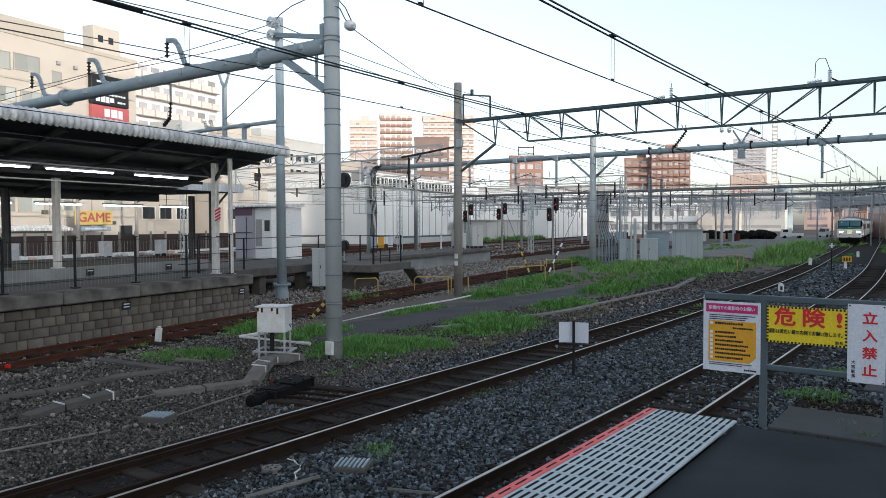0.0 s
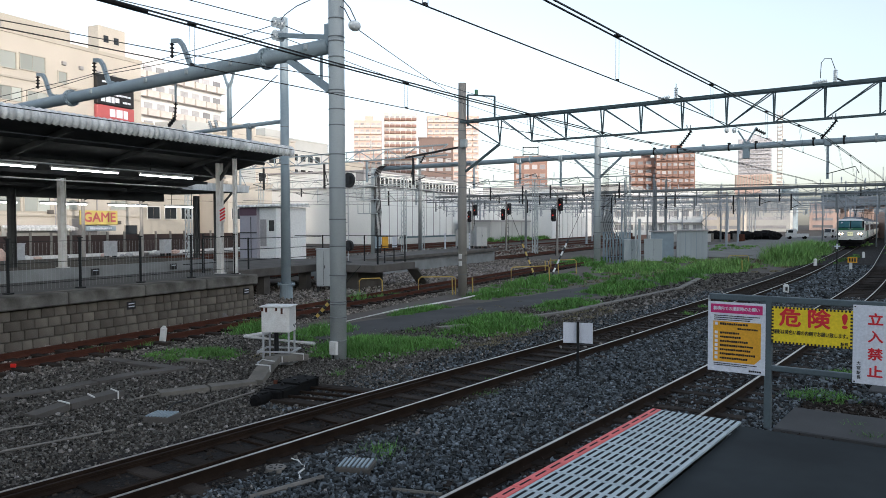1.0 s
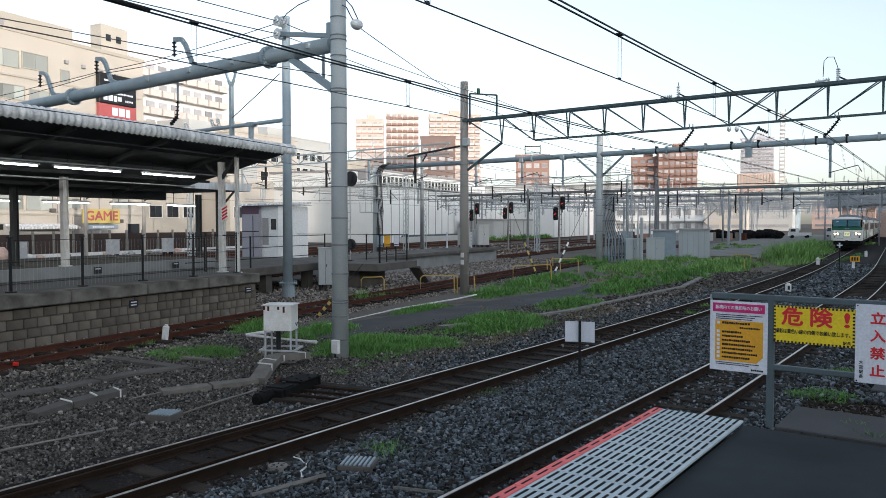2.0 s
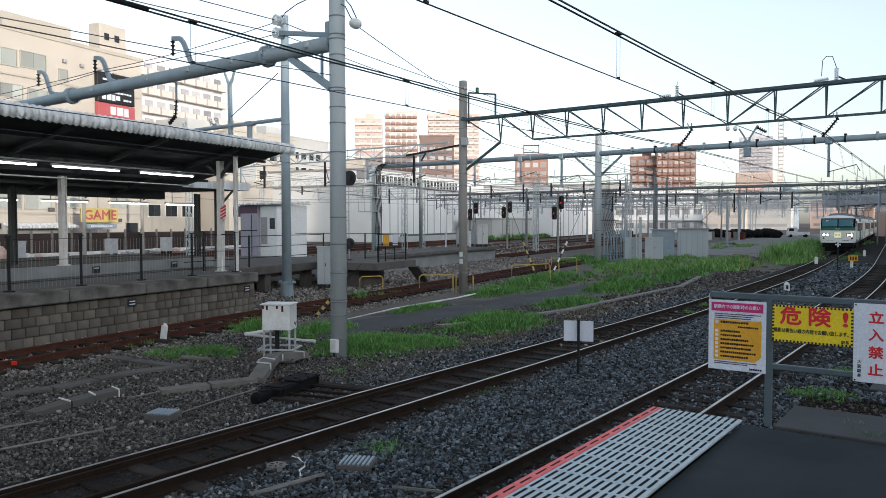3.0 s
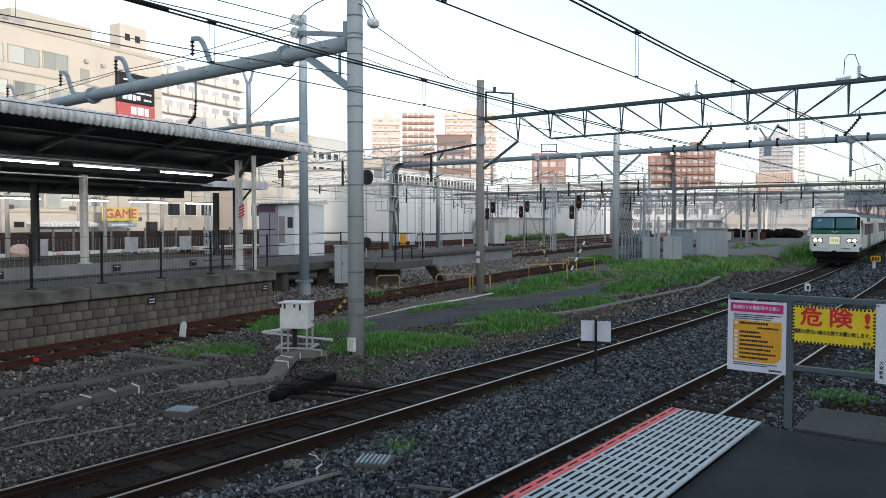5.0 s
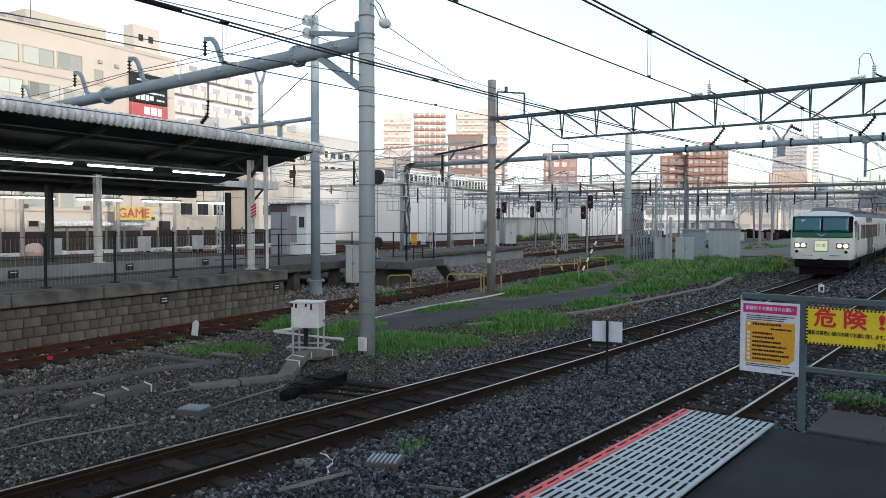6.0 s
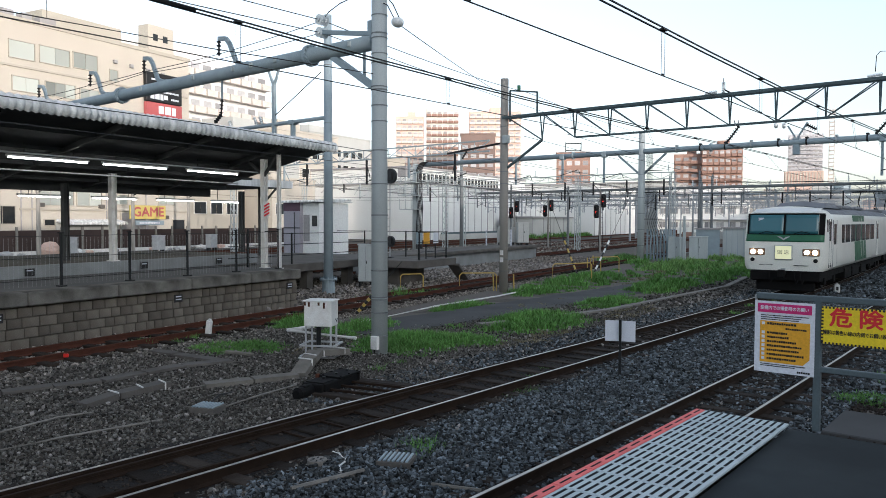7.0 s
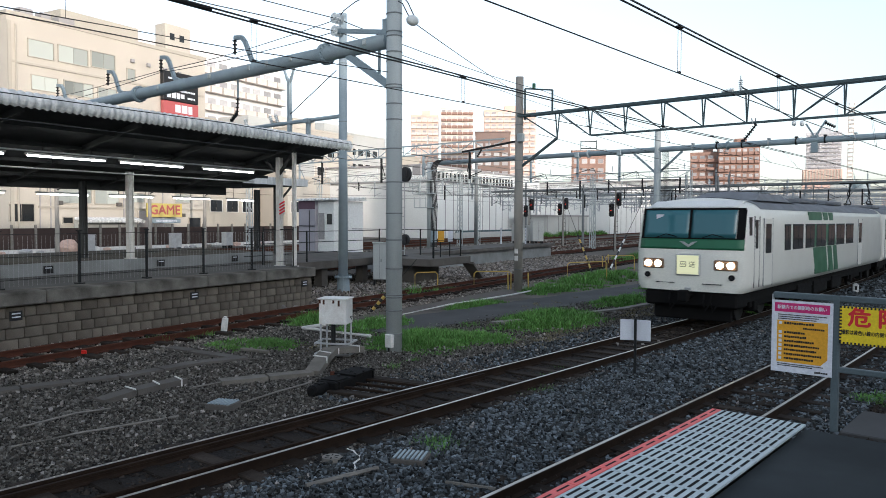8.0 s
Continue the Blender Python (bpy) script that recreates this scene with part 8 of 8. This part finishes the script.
scatter_stones("yard_ballast", "dusty brown grey stones of the old yard tracks", "stone_yard", [
    (-17.5, -13.6, 8.0, 40.0, 190, 0.030, GROUND - 0.02, [], False, STATION),
    (-24.0, -17.0, 18.0, 60.0, 80, 0.045, GROUND - 0.0, [], False, STATION),
    (-40.0, -24.0, 55.0, 100.0, 14, 0.11, GROUND, [], False, STATION),
], 6)


scatter_stones("oily_ballast", "dark oily stones along the rails of the main track", "stone_dark", [
    (-8.75, -7.05, 1.5, 18.0, 360, 0.024, GROUND - 0.01, RA, False, None),
    (-8.75, -7.05, 18.0, 45.0, 120, 0.045, GROUND + 0.0, RA, True, None),
    (-4.45, -3.55, 2.0, 22.0, 260, 0.030, GROUND + 0.0, RA, True, None),
    (-2.6, 1.0, 6.8, 24.0, 260, 0.022, GROUND - 0.01, [], False, None),
    (-4.85, -4.55, 2.0, 16.0, 260, 0.030, GROUND + 0.02, [], False, None),
], 3)
scatter_stones("pale_chips", "sparse pale stone chips strewn over the gravel", "stone_pale", [
    (-16.5, -9.0, 2.5, 16.0, 16, 0.022, GROUND + 0.012, RA, False, None),
    (-7.1, -2.6, 2.0, 16.0, 9, 0.020, GROUND + 0.025, RA, False, None),
    (-13.0, -3.0, 16.0, 34.0, 5, 0.035, GROUND + 0.02, RA, True, None),
    (-24.0, -16.0, 18.0, 50.0, 4, 0.08, GROUND + 0.02, [], False, STATION),
], 4)


def grass_patch(name, label, patches, seed, material="grass"):
    """Thin blades in uneven tufts inside soft ellipses: centre, half sizes, turn, height, blades."""
    rs = np.random.RandomState(seed)
    vs, fs, off = [], [], 0
    for cx, cy, a, b, rz, h, n, wide in patches:
        tufts = max(3, n // 48)
        r = np.sqrt(rs.uniform(0, 1, tufts)) * rs.uniform(0.7, 1.15, tufts)
        th = rs.uniform(0, 6.283, tufts)
        tx, ty = r * np.cos(th) * a, r * np.sin(th) * b
        tall = h * (1.15 - 0.75 * np.clip(r, 0, 1.1) ** 2) * rs.uniform(0.35, 1.55, tufts)
        pick = rs.randint(0, tufts, n)
        spread = 0.05 + 0.32 * h
        x = tx[pick] + rs.normal(0, spread, n)
        y = ty[pick] + rs.normal(0, spread, n)
        k = radians(rz)
        X = cx + x * math.cos(k) - y * math.sin(k)
        Y = cy + x * math.sin(k) + y * math.cos(k)
        hh = tall[pick] * rs.uniform(0.5, 1.15, n)
        lean = rs.uniform(0.2, 1.2, n) * hh
        az = rs.uniform(0, 6.283, n)
        w = wide * rs.uniform(0.6, 1.4, n)
        dx, dy = np.cos(az), np.sin(az)
        z0 = GROUND - 0.03
        A = np.stack([X - dy * w, Y + dx * w, np.full(n, z0)], -1)
        Bq = np.stack([X + dy * w, Y - dx * w, np.full(n, z0)], -1)
        C = np.stack([X + dx * lean * 0.4 + dy * w * 0.8, Y + dy * lean * 0.4 - dx * w * 0.8, z0 + hh * 0.6], -1)
        D = np.stack([X + dx * lean * 0.4 - dy * w * 0.8, Y + dy * lean * 0.4 + dx * w * 0.8, z0 + hh * 0.6], -1)
        E = np.stack([X + dx * lean, Y + dy * lean, z0 + hh], -1)
        P = np.stack([A, Bq, C, D, E], 1).reshape(-1, 3)
        vs.append(P)
        i0 = off + np.arange(n) * 5
        fs += [(p, p + 1, p + 2, p + 3) for p in i0.tolist()] + [(p + 3, p + 2, p + 4) for p in i0.tolist()]
        off += n * 5
    ob = part(name, (np.concatenate(vs).tolist(), [], fs), material)
    tagged(ob, label, "grass", kind="stuff")


grass_patch("grass", "fresh green grass tufts round the mast and path", [
    (-12.3, 13.6, 1.3, 1.9, 20, 0.17, 14000, 0.008), (-11.4, 14.6, 0.9, 1.2, 20, 0.14, 5000, 0.008), (-14.9, 10.5, 1.3, 0.9, 30, 0.11, 4200, 0.007),
    (-16.8, 14.0, 0.8, 1.1, 20, 0.22, 3200, 0.009), (-15.0, 14.6, 0.8, 1.7, 20, 0.18, 4200, 0.009), (-11.9, 18.8, 1.4, 2.6, 15, 0.22, 12000, 0.010),
    (-12.6, 25.0, 1.0, 2.4, 10, 0.20, 5200, 0.012), (-16.0, 20.4, 0.6, 1.8, 10, 0.16, 2200, 0.010), (-17.3, 27.1, 1.0, 2.4, 15, 0.22, 3000, 0.012),
    (-18.6, 33.9, 2.0, 6.5, 15, 0.24, 6000, 0.015), (-13.9, 32.9, 1.4, 4.6, 8, 0.30, 5600, 0.016), (-17.7, 45.5, 4.2, 11.0, 12, 0.24, 6000, 0.018),
    (-14.0, 41.8, 1.5, 7.5, 8, 0.30, 3600, 0.018), (-25.2, 53.1, 2.4, 5.0, 20, 0.40, 2600, 0.022),
    (-8.5, 100, 1.2, 22, 5, 0.5, 2200, 0.03), (-73, 128, 0.7, 36, 11, 0.75, 3000, 0.05),
], 5)
grass_patch("reeds", "tall bright green reeds beside the main track", [
    (-13.4, 66.0, 1.9, 9.0, 8, 1.05, 7000, 0.024), (-14.6, 52.0, 2.2, 6.0, 8, 0.55, 4200, 0.022), (-15.8, 88.0, 2.2, 20.0, 8, 0.85, 5000, 0.034),
    (-19.0, 48.0, 2.6, 6.0, 12, 0.42, 3400, 0.020), (-27.1, 95.9, 5.0, 14.0, 10, 0.3, 2500, 0.04), (-20.5, 60.0, 2.5, 6.0, 10, 0.30, 1600, 0.025), (-17, 125, 3.0, 22, 8, 0.6, 2000, 0.05),
], 15, "reed")
grass_patch("straw", "dry straw-coloured grass on bare earth", [
    (-10.4, 16.6, 0.9, 2.6, 12, 0.07, 3200, 0.005), (-13.6, 12.0, 1.2, 1.6, 20, 0.06, 1500, 0.005), (-11.0, 23.0, 0.9, 3.4, 8, 0.08, 2200, 0.008),
    (-14.4, 22.6, 0.6, 3.0, 10, 0.08, 1000, 0.008), (-16.2, 40.0, 2.6, 8.0, 10, 0.14, 2600, 0.015), (-15.5, 60.0, 4.0, 14.0, 10, 0.20, 3200, 0.022), (-6.85, 9.0, 0.3, 4.0, 0, 0.04, 700, 0.004),
], 16, "dry_grass")
grass_patch("weeds", "sparse weeds in the gravel by the rails", [
    (-2.35, 14.2, 0.75, 0.40, 30, 0.10, 2600, 0.006), (-2.1, 16.5, 0.9, 0.45, 30, 0.10, 2200, 0.007), (-6.4, 7.35, 0.45, 0.35, 0, 0.09, 1100, 0.004), (-7.1, 10.9, 0.22, 0.5, 0, 0.08, 420, 0.004), (-1.0, 12.0, 1.0, 0.7, 0, 0.12, 500, 0.006),
    (-7.9, 12.5, 0.35, 1.2, 0, 0.08, 420, 0.005), (-8.0, 27.0, 0.4, 6.0, 0, 0.12, 500, 0.012), (-9.6, 70.0, 0.5, 14.0, 3, 0.2, 900, 0.02), (-5.7, 20.0, 0.5, 3.0, 0, 0.1, 160, 0.008),
    (-13.0, 16.3, 1.2, 1.2, 0, 0.10, 500, 0.006), (-10.6, 10.9, 0.6, 1.2, 0, 0.10, 260, 0.006), (-20.5, 22.5, 1.4, 2.5, 0, 0.25, 700, 0.010), (-16.8, 9.4, 0.4, 2.6, 10, 0.14, 400, 0.006),
], 8)


# ---- what moves: the train ----
def motions():
    speed, stop = 11.24, 19.2
    for k, car in enumerate(cars):
        rows = []
        for i in range(17):
            t = i * 0.5
            s = stop + speed * (8.0 - t) + k * (CAR + 0.5)
            a, b = train_path(s + 3.3)[0], train_path(s + CAR - 3.3)[0]
            d = (b - a).normalized()
            o = a - d * 3.3
            rows.append((t, pose(o.x, o.y, 0.0, 0, 0, -math.degrees(math.atan2(d.x, d.y)))))
        walk(car, rows)


motions()
